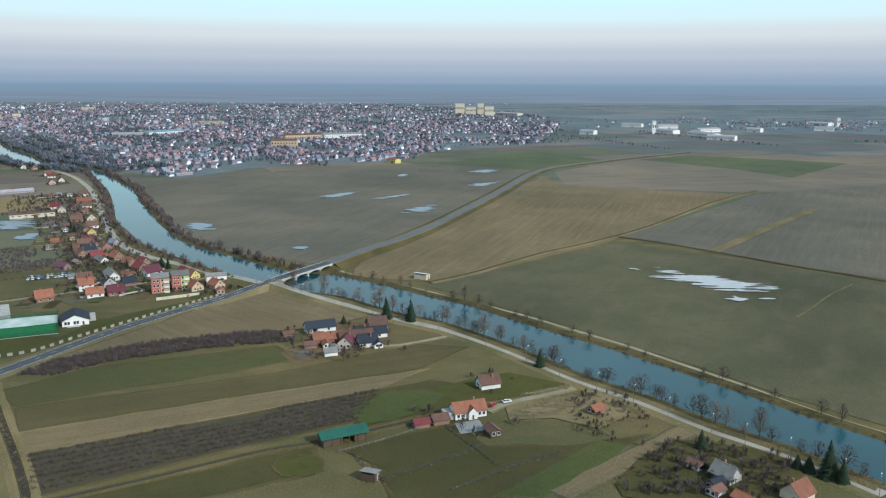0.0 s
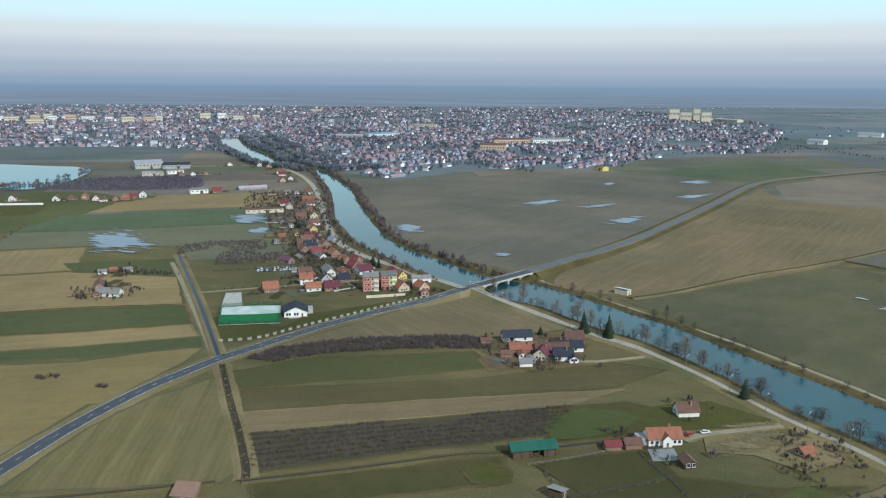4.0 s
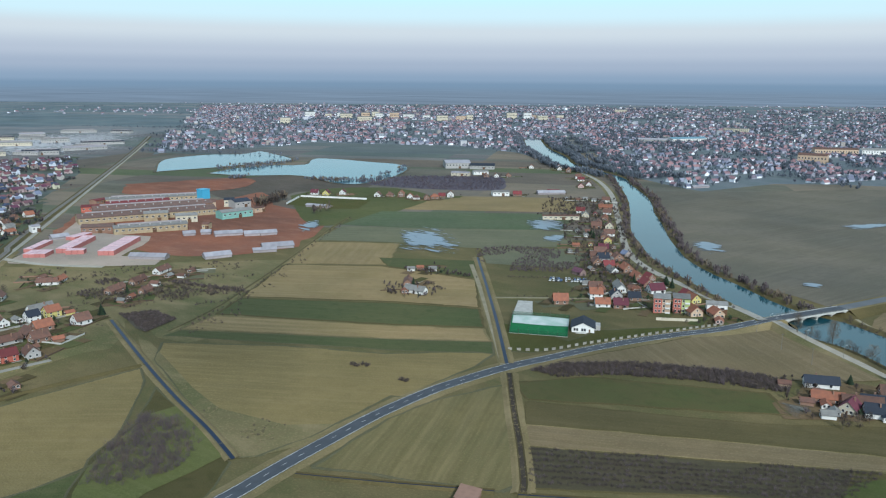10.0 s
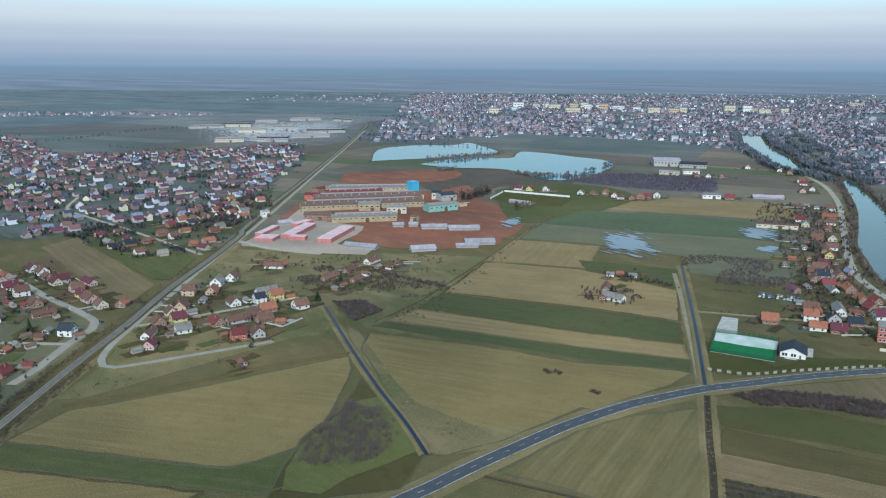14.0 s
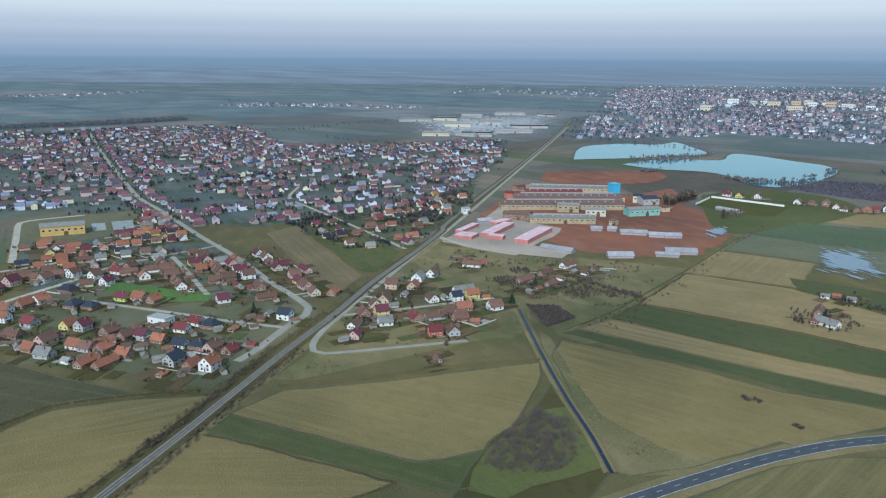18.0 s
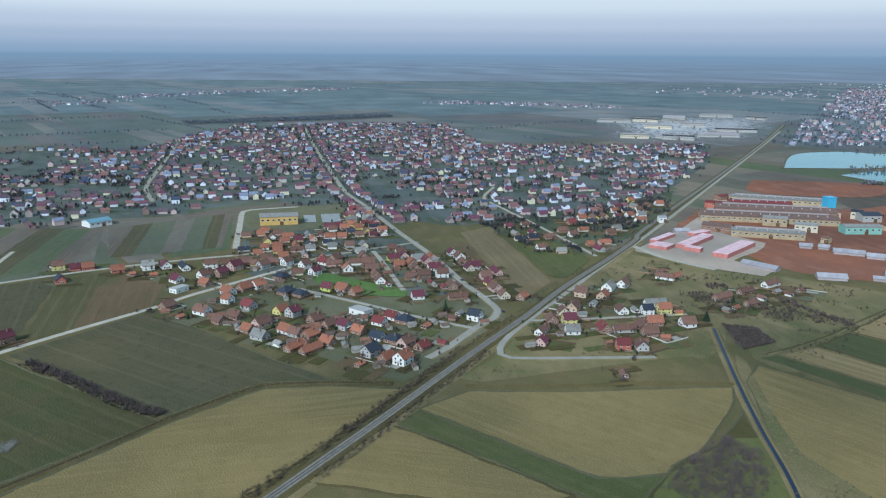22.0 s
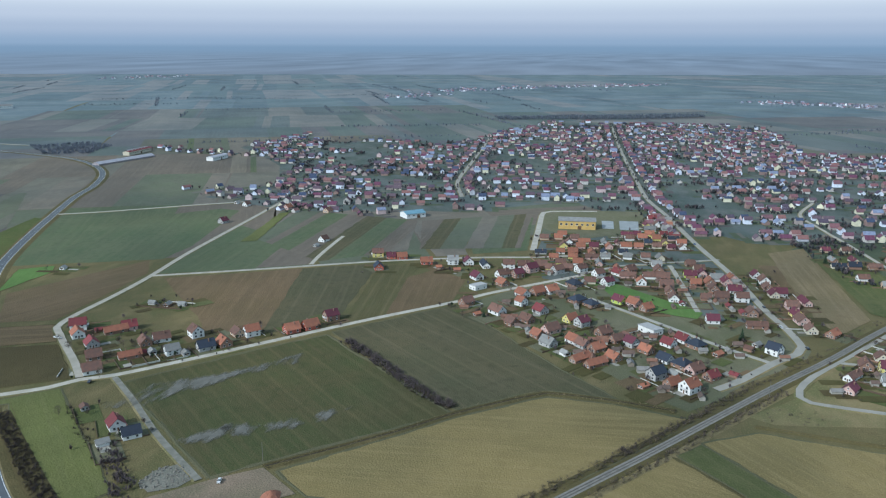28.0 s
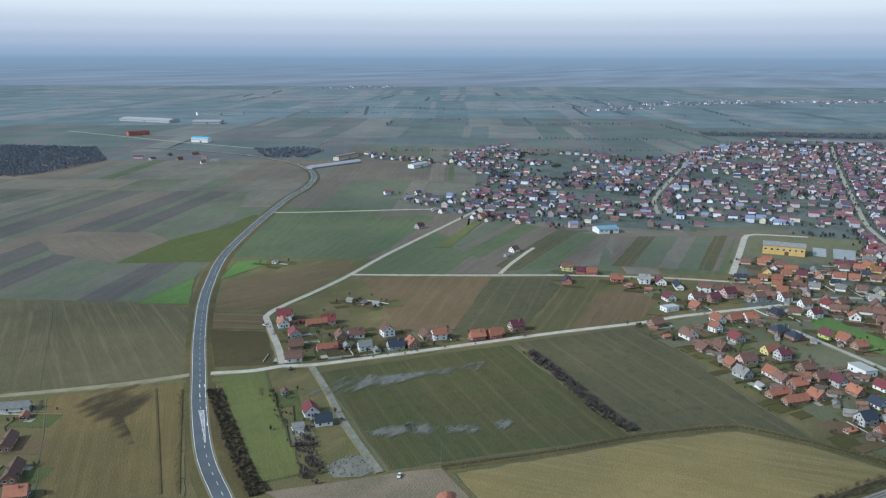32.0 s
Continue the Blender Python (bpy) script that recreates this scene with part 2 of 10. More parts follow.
land("ground", (0.111, 0.093, 0.046), (0.083, 0.081, 0.036), (0.146, 0.116, 0.061))
land("straw", (0.178, 0.140, 0.064), (0.152, 0.122, 0.054), (0.198, 0.156, 0.078), 1.6, 0.05)
land("sand", (0.207, 0.156, 0.081), (0.171, 0.135, 0.065), (0.244, 0.187, 0.106), 2.0, 0.12)
land("crop", (0.051, 0.060, 0.025), (0.064, 0.059, 0.028), (0.082, 0.070, 0.036), 3.0, 0.15, tram=16.0)
land("greyleaf", (0.064, 0.063, 0.035), (0.079, 0.070, 0.040), (0.092, 0.080, 0.050), 3.0, 0.15, tram=16.0)
land("green", (0.063, 0.078, 0.028), (0.079, 0.084, 0.036), (0.101, 0.097, 0.046), 5.0, 0.15)
land("leaf", (0.100, 0.110, 0.038), (0.088, 0.094, 0.034), (0.114, 0.116, 0.050), 3.0, 0.12)
land("lawn", (0.058, 0.064, 0.018), (0.067, 0.064, 0.020), (0.075, 0.070, 0.026))
land("meadow", (0.060, 0.057, 0.023), (0.073, 0.062, 0.027), (0.049, 0.051, 0.018))
land("olive", (0.089, 0.078, 0.037), (0.073, 0.072, 0.031), (0.107, 0.090, 0.048), 2.5, 0.2, tram=16.0)
land("orchard", (0.087, 0.073, 0.034), (0.072, 0.062, 0.029), (0.098, 0.082, 0.044), 3.0, 0.15)
land("orchard_dark", (0.060, 0.052, 0.034), (0.050, 0.046, 0.028), (0.074, 0.066, 0.042), 3.0, 0.2)
land("stripe", (0.122, 0.105, 0.049), (0.097, 0.091, 0.043), (0.151, 0.125, 0.066), 2.6, 0.55, tram=16.0)
land("soil", (0.117, 0.083, 0.050), (0.098, 0.073, 0.040), (0.144, 0.103, 0.061), 3.0, 0.2)
land("fallow", (0.151, 0.117, 0.068), (0.127, 0.102, 0.056), (0.182, 0.142, 0.090), 2.0, 0.15)
land("darksoil", (0.059, 0.052, 0.041), (0.074, 0.067, 0.050), (0.047, 0.044, 0.036), 2.5, 0.25)
land("plough", (0.061, 0.048, 0.038), (0.080, 0.066, 0.047), (0.049, 0.041, 0.033), 2.5, 0.3)
land("brown", (0.059, 0.049, 0.024), (0.067, 0.055, 0.027), (0.051, 0.043, 0.020))
land("umber", (0.122, 0.110, 0.090), (0.103, 0.097, 0.076), (0.136, 0.121, 0.098), 6.0, 0.08)
land("farm_grass", (0.060, 0.076, 0.024), (0.068, 0.074, 0.027), (0.074, 0.086, 0.032))
land("weedy", (0.064, 0.068, 0.028), (0.074, 0.066, 0.030), (0.060, 0.074, 0.026))
land("fresh", (0.082, 0.140, 0.040), (0.070, 0.118, 0.036), (0.100, 0.150, 0.052), 3.0, 0.10)
# wheat_far, dun_far: lifted towards blue-grey, haze put into the field colour
land("wheat_far", (0.068, 0.094, 0.050), (0.082, 0.100, 0.060), (0.092, 0.106, 0.070), 4.0, 0.10)
land("dun_far", (0.122, 0.122, 0.080), (0.102, 0.108, 0.068), (0.140, 0.134, 0.094), 3.0, 0.10)
land("russet", (0.128, 0.104, 0.084), (0.108, 0.090, 0.072), (0.148, 0.118, 0.098), 4.0, 0.12)
land("redclay", (0.208, 0.086, 0.054), (0.168, 0.078, 0.056), (0.240, 0.122, 0.084))
land("pinkdust", (0.330, 0.285, 0.245), (0.285, 0.245, 0.212), (0.345, 0.275, 0.245))
land("bank", (0.168, 0.136, 0.074), (0.124, 0.104, 0.052), (0.205, 0.165, 0.094))
land("scrubland", (0.160, 0.132, 0.070), (0.092, 0.094, 0.042), (0.200, 0.160, 0.092))
land("bramble", (0.045, 0.038, 0.032), (0.034, 0.030, 0.026), (0.060, 0.050, 0.040))
plain("asphalt", (0.057, 0.063, 0.075), (0.045, 0.050, 0.060), 0.75, 0.2)
plain("oldasphalt", (0.27, 0.25, 0.215), (0.22, 0.205, 0.175), 0.85, 0.1)
plain("greyroad", (0.100, 0.106, 0.116), (0.082, 0.088, 0.097), 0.85, 0.1)
plain("gravel", (0.34, 0.31, 0.265), (0.27, 0.245, 0.20), 0.95, 0.15)
plain("track", (0.25, 0.215, 0.15), (0.18, 0.16, 0.10), 0.95, 0.1)
plain("ballast", (0.180, 0.165, 0.145), (0.135, 0.125, 0.110), 0.95, 0.4)
plain("steel", (0.16, 0.135, 0.12), None, 0.45, 1.0, 0.8)
plain("concrete", (0.42, 0.41, 0.38), (0.33, 0.32, 0.30), 0.85, 0.3)
plain("line_white", (0.72, 0.72, 0.70), None, 0.7)
water("river", (0.017, 0.066, 0.086), 0.06)
water("lake", (0.030, 0.105, 0.145), 0.12)
water("ditchwater", (0.014, 0.026, 0.056), 0.30, 0.10)
water("puddle", (0.16, 0.17, 0.175), 0.12)
ROOFS = {"orange": ((0.25, 0.098, 0.058), (0.185, 0.078, 0.052)), "brown": ((0.135, 0.070, 0.052), (0.095, 0.056, 0.046)), "red": ((0.15, 0.034, 0.036), (0.115, 0.03, 0.034)),
         "maroon": ((0.105, 0.028, 0.042), (0.085, 0.026, 0.038)), "slate": ((0.022, 0.028, 0.042), (0.028, 0.034, 0.05)), "grey": ((0.20, 0.195, 0.185), (0.15, 0.145, 0.14)),
         "green": ((0.022, 0.11, 0.080), (0.018, 0.09, 0.066))}
for k_, (a_, b_) in ROOFS.items():
    tiled("roof_" + k_, a_, b_)
WALLS = {"white": (0.62, 0.61, 0.60), "cream": (0.48, 0.43, 0.34), "pink": (0.46, 0.31, 0.28), "yellow": (0.52, 0.45, 0.16), "lime": (0.40, 0.47, 0.10),
         "brick": (0.225, 0.135, 0.100), "grey": (0.33, 0.32, 0.315), "peach": (0.45, 0.33, 0.24), "redbrick": (0.36, 0.105, 0.075), "wood": (0.085, 0.058, 0.04)}
for k_, a_ in WALLS.items():
    plain("wall_" + k_, a_, tuple(v * 0.86 for v in a_), 0.9, 0.5, vary=0.06)
plain("glass_dark", (0.035, 0.04, 0.048), None, 0.12, 1.0, 0.0, 0.6)
plain("door_brown", (0.11, 0.06, 0.035))
plain("bark", (0.085, 0.068, 0.055), (0.06, 0.05, 0.042), 0.95, 2.0)
plain("twig", (0.072, 0.056, 0.050), (0.050, 0.041, 0.039), 0.95, 0.3, vary=0.25)
plain("twig_pale", (0.15, 0.115, 0.085), (0.11, 0.088, 0.066), 0.95, 0.3, vary=0.25)
plain("needle", (0.016, 0.030, 0.016), (0.022, 0.036, 0.018), 0.9, 0.8, vary=0.3)
plain("brush_weed", (0.075, 0.066, 0.036), (0.060, 0.052, 0.030), 0.95, 0.5, vary=0.25)
plain("reed", (0.22, 0.175, 0.10), (0.16, 0.13, 0.075), 0.95, 0.5, vary=0.25)
land("mud", (0.16, 0.15, 0.13), (0.12, 0.118, 0.10), (0.20, 0.19, 0.165))
# far plain: a-d pale grey-green and dun winter fields; e-h blued as painted haze
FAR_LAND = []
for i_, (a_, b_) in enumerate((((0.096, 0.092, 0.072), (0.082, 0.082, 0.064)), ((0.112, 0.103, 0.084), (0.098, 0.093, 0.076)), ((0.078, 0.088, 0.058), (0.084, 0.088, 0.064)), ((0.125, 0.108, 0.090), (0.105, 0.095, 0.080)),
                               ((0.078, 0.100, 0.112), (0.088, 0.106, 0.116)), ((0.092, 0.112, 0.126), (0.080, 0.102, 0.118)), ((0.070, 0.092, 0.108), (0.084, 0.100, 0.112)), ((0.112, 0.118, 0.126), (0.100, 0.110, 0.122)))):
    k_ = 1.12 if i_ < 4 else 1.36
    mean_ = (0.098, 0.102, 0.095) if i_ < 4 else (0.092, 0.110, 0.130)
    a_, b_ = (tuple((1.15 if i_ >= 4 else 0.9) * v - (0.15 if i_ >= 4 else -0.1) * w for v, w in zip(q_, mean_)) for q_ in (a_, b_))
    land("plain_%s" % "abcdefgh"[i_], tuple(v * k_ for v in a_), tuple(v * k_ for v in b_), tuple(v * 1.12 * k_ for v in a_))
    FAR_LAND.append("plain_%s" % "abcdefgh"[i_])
land("straw_brown", (0.122, 0.092, 0.042), (0.100, 0.078, 0.035), (0.142, 0.108, 0.052), 1.8, 0.25)
land("olive_dark", (0.096, 0.084, 0.048), (0.078, 0.070, 0.041), (0.114, 0.098, 0.058), 2.8, 0.15, tram=14.0)
land("bank_dark", (0.084, 0.071, 0.033), (0.063, 0.055, 0.025), (0.108, 0.086, 0.041))
land("violet_ground", (0.088, 0.080, 0.104), (0.074, 0.070, 0.090), (0.104, 0.092, 0.114))
plain("brush_violet", (0.100, 0.086, 0.112), (0.080, 0.072, 0.096), 0.95, 0.3, vary=0.25)
# far trees: twig colour lightened and blued in place of air haze
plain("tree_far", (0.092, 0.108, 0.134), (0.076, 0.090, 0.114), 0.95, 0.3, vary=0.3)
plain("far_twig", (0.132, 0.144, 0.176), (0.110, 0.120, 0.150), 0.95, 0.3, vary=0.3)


def stain(name, a, b, rough=0.95, water_=False, dense=1.0):
    """A stain whose edge frays out: the sheet's u runs from its middle to its rim."""
    m, n, l, bs = nodes_of(name, rough, 0.5 if water_ else 0.1)
    co = n.new("ShaderNodeTexCoord")
    x, _ = noise_mix(n, l, co.outputs["Object"], 0.25, a, b)
    l.new(x, bs.inputs["Base Color"])
    sep = n.new("ShaderNodeSeparateXYZ")
    l.new(co.outputs["UV"], sep.inputs[0])
    mp = n.new("ShaderNodeMapping")
    mp.inputs["Rotation"].default_value = (0, 0, 0.45)
    mp.inputs["Scale"].default_value = (0.05, 0.22, 1)
    l.new(co.outputs["Object"], mp.inputs["Vector"])
    t = n.new("ShaderNodeTexNoise")
    t.inputs["Scale"].default_value, t.inputs["Detail"].default_value = 1.0, 6.0
    l.new(mp.outputs[0], t.inputs["Vector"])
    f = n.new("ShaderNodeMath")
    f.operation = "MULTIPLY_ADD"
    f.inputs[1].default_value, f.inputs[2].default_value = 3.6, -0.75
    l.new(t.outputs[0], f.inputs[0])
    g = n.new("ShaderNodeMath")
    g.operation = "SUBTRACT"
    l.new(f.outputs[0], g.inputs[0])
    q = n.new("ShaderNodeMath")
    q.operation = "MULTIPLY"
    q.inputs[1].default_value = 1.7
    l.new(sep.outputs[0], q.inputs[0])
    l.new(q.outputs[0], g.inputs[1])
    cl = n.new("ShaderNodeMapRange")
    cl.inputs["From Min"].default_value, cl.inputs["From Max"].default_value = (-0.04, 0.24) if water_ else (-0.35, 0.65)
    l.new(g.outputs[0], cl.inputs["Value"])
    cl.inputs["To Max"].default_value = dense
    l.new(cl.outputs[0], bs.inputs["Alpha"])
    return m


stain("stain_mud", (0.15, 0.142, 0.125), (0.115, 0.112, 0.098), dense=0.85)
stain("stain_dark", (0.040, 0.034, 0.024), (0.048, 0.041, 0.028), dense=0.6)
stain("stain_water", (0.12, 0.155, 0.20), (0.09, 0.12, 0.16), 0.3, True)
stain("stain_green", (0.055, 0.072, 0.026), (0.062, 0.075, 0.03))

# gardens: ground colour blued for the haze over the distant village
land("gardens", (0.089, 0.106, 0.103), (0.063, 0.080, 0.066), (0.115, 0.114, 0.116))
land("garden_green", (0.074, 0.088, 0.056), (0.060, 0.074, 0.046), (0.090, 0.098, 0.066))
land("garden_soil", (0.084, 0.078, 0.078), (0.070, 0.066, 0.066), (0.10, 0.09, 0.088))
land("garden_dun", (0.118, 0.112, 0.098), (0.100, 0.098, 0.084), (0.136, 0.126, 0.112))
land("loam", (0.165, 0.130, 0.098), (0.125, 0.108, 0.075), (0.20, 0.15, 0.115))
land("brushland", (0.085, 0.072, 0.062), (0.070, 0.062, 0.050), (0.105, 0.088, 0.075))
plain("wood_grey", (0.16, 0.145, 0.125), (0.12, 0.11, 0.095), 0.9, 1.0)
# eastern flood pools: whitish colour painted in for the sky they reflect
stain("stain_sky_pale", (0.40, 0.41, 0.42), (0.33, 0.34, 0.35), 0.4, True)
stain("stain_straw", (0.20, 0.165, 0.095), (0.15, 0.125, 0.07))
# kinds for the farther fields, greyed and lightened with some painted haze
land("plain_mauve", (0.120, 0.101, 0.084), (0.102, 0.089, 0.074), (0.137, 0.114, 0.093), 9.0, 0.3)
land("plain_green", (0.074, 0.095, 0.052), (0.086, 0.099, 0.059), (0.098, 0.106, 0.063), 9.0, 0.2)
land("plain_tan", (0.155, 0.132, 0.104), (0.134, 0.118, 0.094), (0.175, 0.148, 0.118), 9.0, 0.3)
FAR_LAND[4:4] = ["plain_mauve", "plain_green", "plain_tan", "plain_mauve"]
plain("wall_lilac", (0.30, 0.27, 0.28), (0.25, 0.22, 0.235), 0.8, 0.3)
plain("roof_pale", (0.30, 0.288, 0.315), (0.24, 0.23, 0.255), 0.7, 0.25)
land("heath", (0.092, 0.087, 0.052), (0.076, 0.077, 0.044), (0.110, 0.098, 0.062))


def palette(name, colours, rough=0.85, vary=0.25):
    """Each loose piece takes one of the colours."""
    m, n, l, bs = nodes_of(name, rough, 0.2)
    geo = n.new("ShaderNodeNewGeometry")
    rp = n.new("ShaderNodeValToRGB")
    rp.color_ramp.interpolation = "CONSTANT"
    e = rp.color_ramp.elements
    while len(e) < len(colours):
        e.new(0.5)
    for i, c in enumerate(colours):
        e[i].position = i / len(colours)
    for i, c in enumerate(colours):
        e[i].color = (*c, 1)
    l.new(geo.outputs["Random Per Island"], rp.inputs[0])
    co = n.new("ShaderNodeTexCoord")
    x, _ = noise_mix(n, l, co.outputs["Object"], 0.5, (1.0, 1.0, 1.0), (1 - vary, 1 - vary, 1 - vary))
    mx = n.new("ShaderNodeMixRGB")
    mx.blend_type, mx.inputs[0].default_value = "MULTIPLY", 1.0
    l.new(rp.outputs[0], mx.inputs[1])
    l.new(x, mx.inputs[2])
    l.new(mx.outputs[0], bs.inputs["Base Color"])
    return m


# town ground, roofs and walls: shifted to pale blue, haze painted in
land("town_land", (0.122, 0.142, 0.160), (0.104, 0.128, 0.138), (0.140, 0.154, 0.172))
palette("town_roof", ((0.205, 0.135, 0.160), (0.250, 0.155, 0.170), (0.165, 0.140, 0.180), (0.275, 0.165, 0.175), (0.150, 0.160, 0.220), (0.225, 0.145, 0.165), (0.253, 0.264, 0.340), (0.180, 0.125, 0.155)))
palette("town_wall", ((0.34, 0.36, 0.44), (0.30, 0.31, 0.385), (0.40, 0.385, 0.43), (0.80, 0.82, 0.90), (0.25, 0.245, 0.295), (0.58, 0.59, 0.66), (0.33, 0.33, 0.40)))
# village roofs, walls and trees: the air's blue tint mixed into their colours
palette("village_roof", ((0.147, 0.081, 0.096), (0.194, 0.102, 0.098), (0.096, 0.068, 0.088), (0.119, 0.048, 0.081), (0.050, 0.064, 0.111), (0.175, 0.086, 0.098), (0.111, 0.081, 0.098), (0.184, 0.209, 0.295), (0.129, 0.062, 0.088), (0.079, 0.062, 0.088)))
palette("village_wall", ((0.641, 0.671, 0.774), (0.458, 0.432, 0.414), (0.252, 0.174, 0.158), (0.389, 0.395, 0.447), (0.596, 0.563, 0.428), (0.229, 0.162, 0.153), (0.481, 0.372, 0.374), (0.549, 0.575, 0.667), (0.309, 0.263, 0.254)))
plain("tree_dark", (0.052, 0.054, 0.058), (0.042, 0.045, 0.050), 0.95, 0.3, vary=0.3)
plain("shrub_green", (0.030, 0.046, 0.024), (0.040, 0.054, 0.030), 0.9, 0.3, vary=0.3)
plain("twig_mauve", (0.105, 0.082, 0.086), (0.082, 0.066, 0.072), 0.95, 0.3, vary=0.25)
# middle ring: part of the haze tint put into the field colours
MID_LAND = []
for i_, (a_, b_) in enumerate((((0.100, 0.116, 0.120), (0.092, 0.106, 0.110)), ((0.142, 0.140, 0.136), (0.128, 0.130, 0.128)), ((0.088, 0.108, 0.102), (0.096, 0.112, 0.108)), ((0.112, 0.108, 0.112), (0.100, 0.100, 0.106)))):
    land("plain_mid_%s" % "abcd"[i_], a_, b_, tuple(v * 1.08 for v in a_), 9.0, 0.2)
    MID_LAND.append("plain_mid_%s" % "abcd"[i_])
land("winter", (0.058, 0.072, 0.030), (0.068, 0.074, 0.033), (0.078, 0.084, 0.041), 3.0, 0.15)
land("shore", (0.105, 0.092, 0.070), (0.085, 0.076, 0.056), (0.13, 0.112, 0.085))
stain("stain_stone", (0.40, 0.40, 0.41), (0.30, 0.30, 0.31))
plain("mudtrack", (0.17, 0.16, 0.135), (0.115, 0.11, 0.09), 0.95, 0.25)
plain("roof_teal", (0.14, 0.25, 0.31), (0.12, 0.22, 0.28), 0.6, 0.3)
plain("court_grey", (0.25, 0.26, 0.26), (0.20, 0.21, 0.21), 0.9, 0.2)
plain("wood_dark", (0.066, 0.066, 0.074), (0.052, 0.053, 0.062), 0.95, 0.3, vary=0.2)
land("plain_dusk", (0.084, 0.076, 0.072), (0.074, 0.069, 0.064), (0.098, 0.088, 0.082), 9.0, 0.3)
land("yardgrass", (0.112, 0.108, 0.070), (0.092, 0.096, 0.056), (0.135, 0.124, 0.088))
palette("shed_wall", ((0.22, 0.145, 0.11), (0.30, 0.28, 0.25), (0.16, 0.12, 0.09), (0.36, 0.34, 0.31), (0.20, 0.17, 0.14)))
palette("shed_roof", ((0.16, 0.085, 0.062), (0.13, 0.09, 0.075), (0.20, 0.19, 0.18), (0.10, 0.075, 0.065), (0.19, 0.10, 0.07)))
MAIN_ROAD = [(-204.2, -23.8), (-197.3, 87.2), (-198.3, 147.3), (-199.4, 160.6), (-200.9, 180), (-201.9, 201), (-202.8, 223.9), (-202.3, 241.9), (-200.2, 266.3), (-195.3, 288.8), (-188.9, 311.9), (-180, 333.2), (-170.9, 355.4), (-157.5, 383.3), (-138.4, 416), (-124, 433.7), (-108.2, 458.5)]
BRIDGE_LINE = [(-108.2, 458.5), (-100.1, 467.8), (-85.7, 495.3), (-71, 521.3)]
EAST_ROAD = [(-71, 521.3), (-55.3, 561.9), (-35.9, 602.2), (-7.4, 675.4), (29.3, 786.3), (65, 898), (101, 1020), (128, 1101), (164, 1171), (247, 1261), (294, 1311), (443, 1451)]
TOWPATH = [(-102.4, 461), (-78.7, 441.3), (-57.5, 426), (-35.1, 406.3), (-18.8, 392.2), (0.2, 379), (22.7, 354.8), (39.5, 333.3), (51.5, 315.4), (64.1, 300.5), (75.8, 287.8), (85.7, 275.1), (96.7, 260.6), (105.1, 252.2), (115.7, 241.4), (126.4, 226.3), (132.4, 217)]
FAR_PATH = [(-71, 511.3), (-57.5, 492.2), (-33.6, 473), (-7.7, 451.6), (6.6, 436.4), (36, 410.5), (63, 380.7), (83.9, 357.2), (103.9, 330.4), (121.3, 306.6), (134.9, 285.7), (145.9, 270.7), (155.7, 259.8)]
RIVER_STREET = [(-108.2, 458.5), (-118, 468.9), (-136.6, 487.5), (-152.4, 499.4), (-176.2, 520.4), (-196.5, 535.7), (-215.7, 553.5), (-240.7, 583.3), (-265.3, 624.4), (-291.4, 676.2), (-341.1, 775.9), (-408, 909), (-483, 1030), (-561, 1125), (-598, 1168)]
RIVER_NEAR_UP = [(-1013, 1717), (-863, 1480), (-713, 1291), (-607, 1164), (-547, 1132), (-493, 1093), (-444, 1009), (-376, 882), (-329.4, 781.3), (-289.5, 691.1), (-257.5, 636.8), (-231.1, 592.8), (-201.4, 557.5), (-177.1, 531.9), (-155.3, 508.8), (-139.9, 496.2), (-122.5, 476.1), (-104, 460.3)]
RIVER_FAR_UP = [(-977, 1736), (-824, 1500), (-698, 1340), (-621, 1224), (-527, 1142), (-465, 1080), (-427, 1017), (-379, 942), (-342, 876), (-309.4, 804.4), (-278.5, 745.1), (-245, 677), (-219.3, 630.6), (-199.9, 599), (-174.3, 569.6), (-153.5, 550.6), (-138.7, 536.9), (-114.2, 512.7), (-90.6, 496.3)]
RIVER_FAR_DOWN = [(-71.2, 492.3), (-37.3, 467.4), (-5.4, 437.7), (16.9, 419.1), (34.9, 396.9), (60.9, 367.1), (81.3, 345.1), (100.9, 320), (117.9, 297.4), (131.6, 278.2), (142.6, 263.9), (152, 253)]
RIVER_NEAR_DOWN = [(-86.3, 450.1), (-59.2, 439.1), (-36, 417.2), (-19.3, 402.4), (0.1, 389.5), (23.3, 364.1), (40.4, 342.3), (52.8, 323.5), (65.5, 307.9), (77.6, 295.3), (87.8, 282.5), (99, 267.3), (107.5, 258.4), (118.2, 247.2), (129.1, 231.8), (135.4, 222.5)]
CANAL_EAST = [(-192, 314.3), (-236.4, 374.1), (-285.9, 438.8), (-339.6, 508.1)]
DITCH_SOUTH = [(-184.3, 304), (-158.7, 266.4), (-139, 238.5), (-123.4, 214.9), (-120.5, 209.1)]
CANAL_WEST = [(-413.4, 237.2), (-335.8, 207.7), (-284.9, 189.6), (-247.8, 177.9), (-218.7, 167.1)]
DITCH_WEST = [(-332.5, 205.6), (-340, 172.1), (-343, 151.6), (-345.3, 116.1), (-353.8, 68.3)]
DITCH_FARM = [(-192.2, 172.9), (-164.9, 186.3), (-129.1, 205.1)]
DITCH_FARM_EAST = [(-121.5, 207.9), (-90, 225.7), (-60.4, 243.9), (-54.2, 246.9), (-42.5, 250.9), (-15.6, 265.8), (-2.7, 273.3)]
DITCH_VILLAGE = [(-272.5, -146.7), (-312.4, -101.5), (-338.6, -75.8), (-363.1, -45.8), (-371.5, -32.7), (-369.5, 1.2), (-363.3, 31.9)]
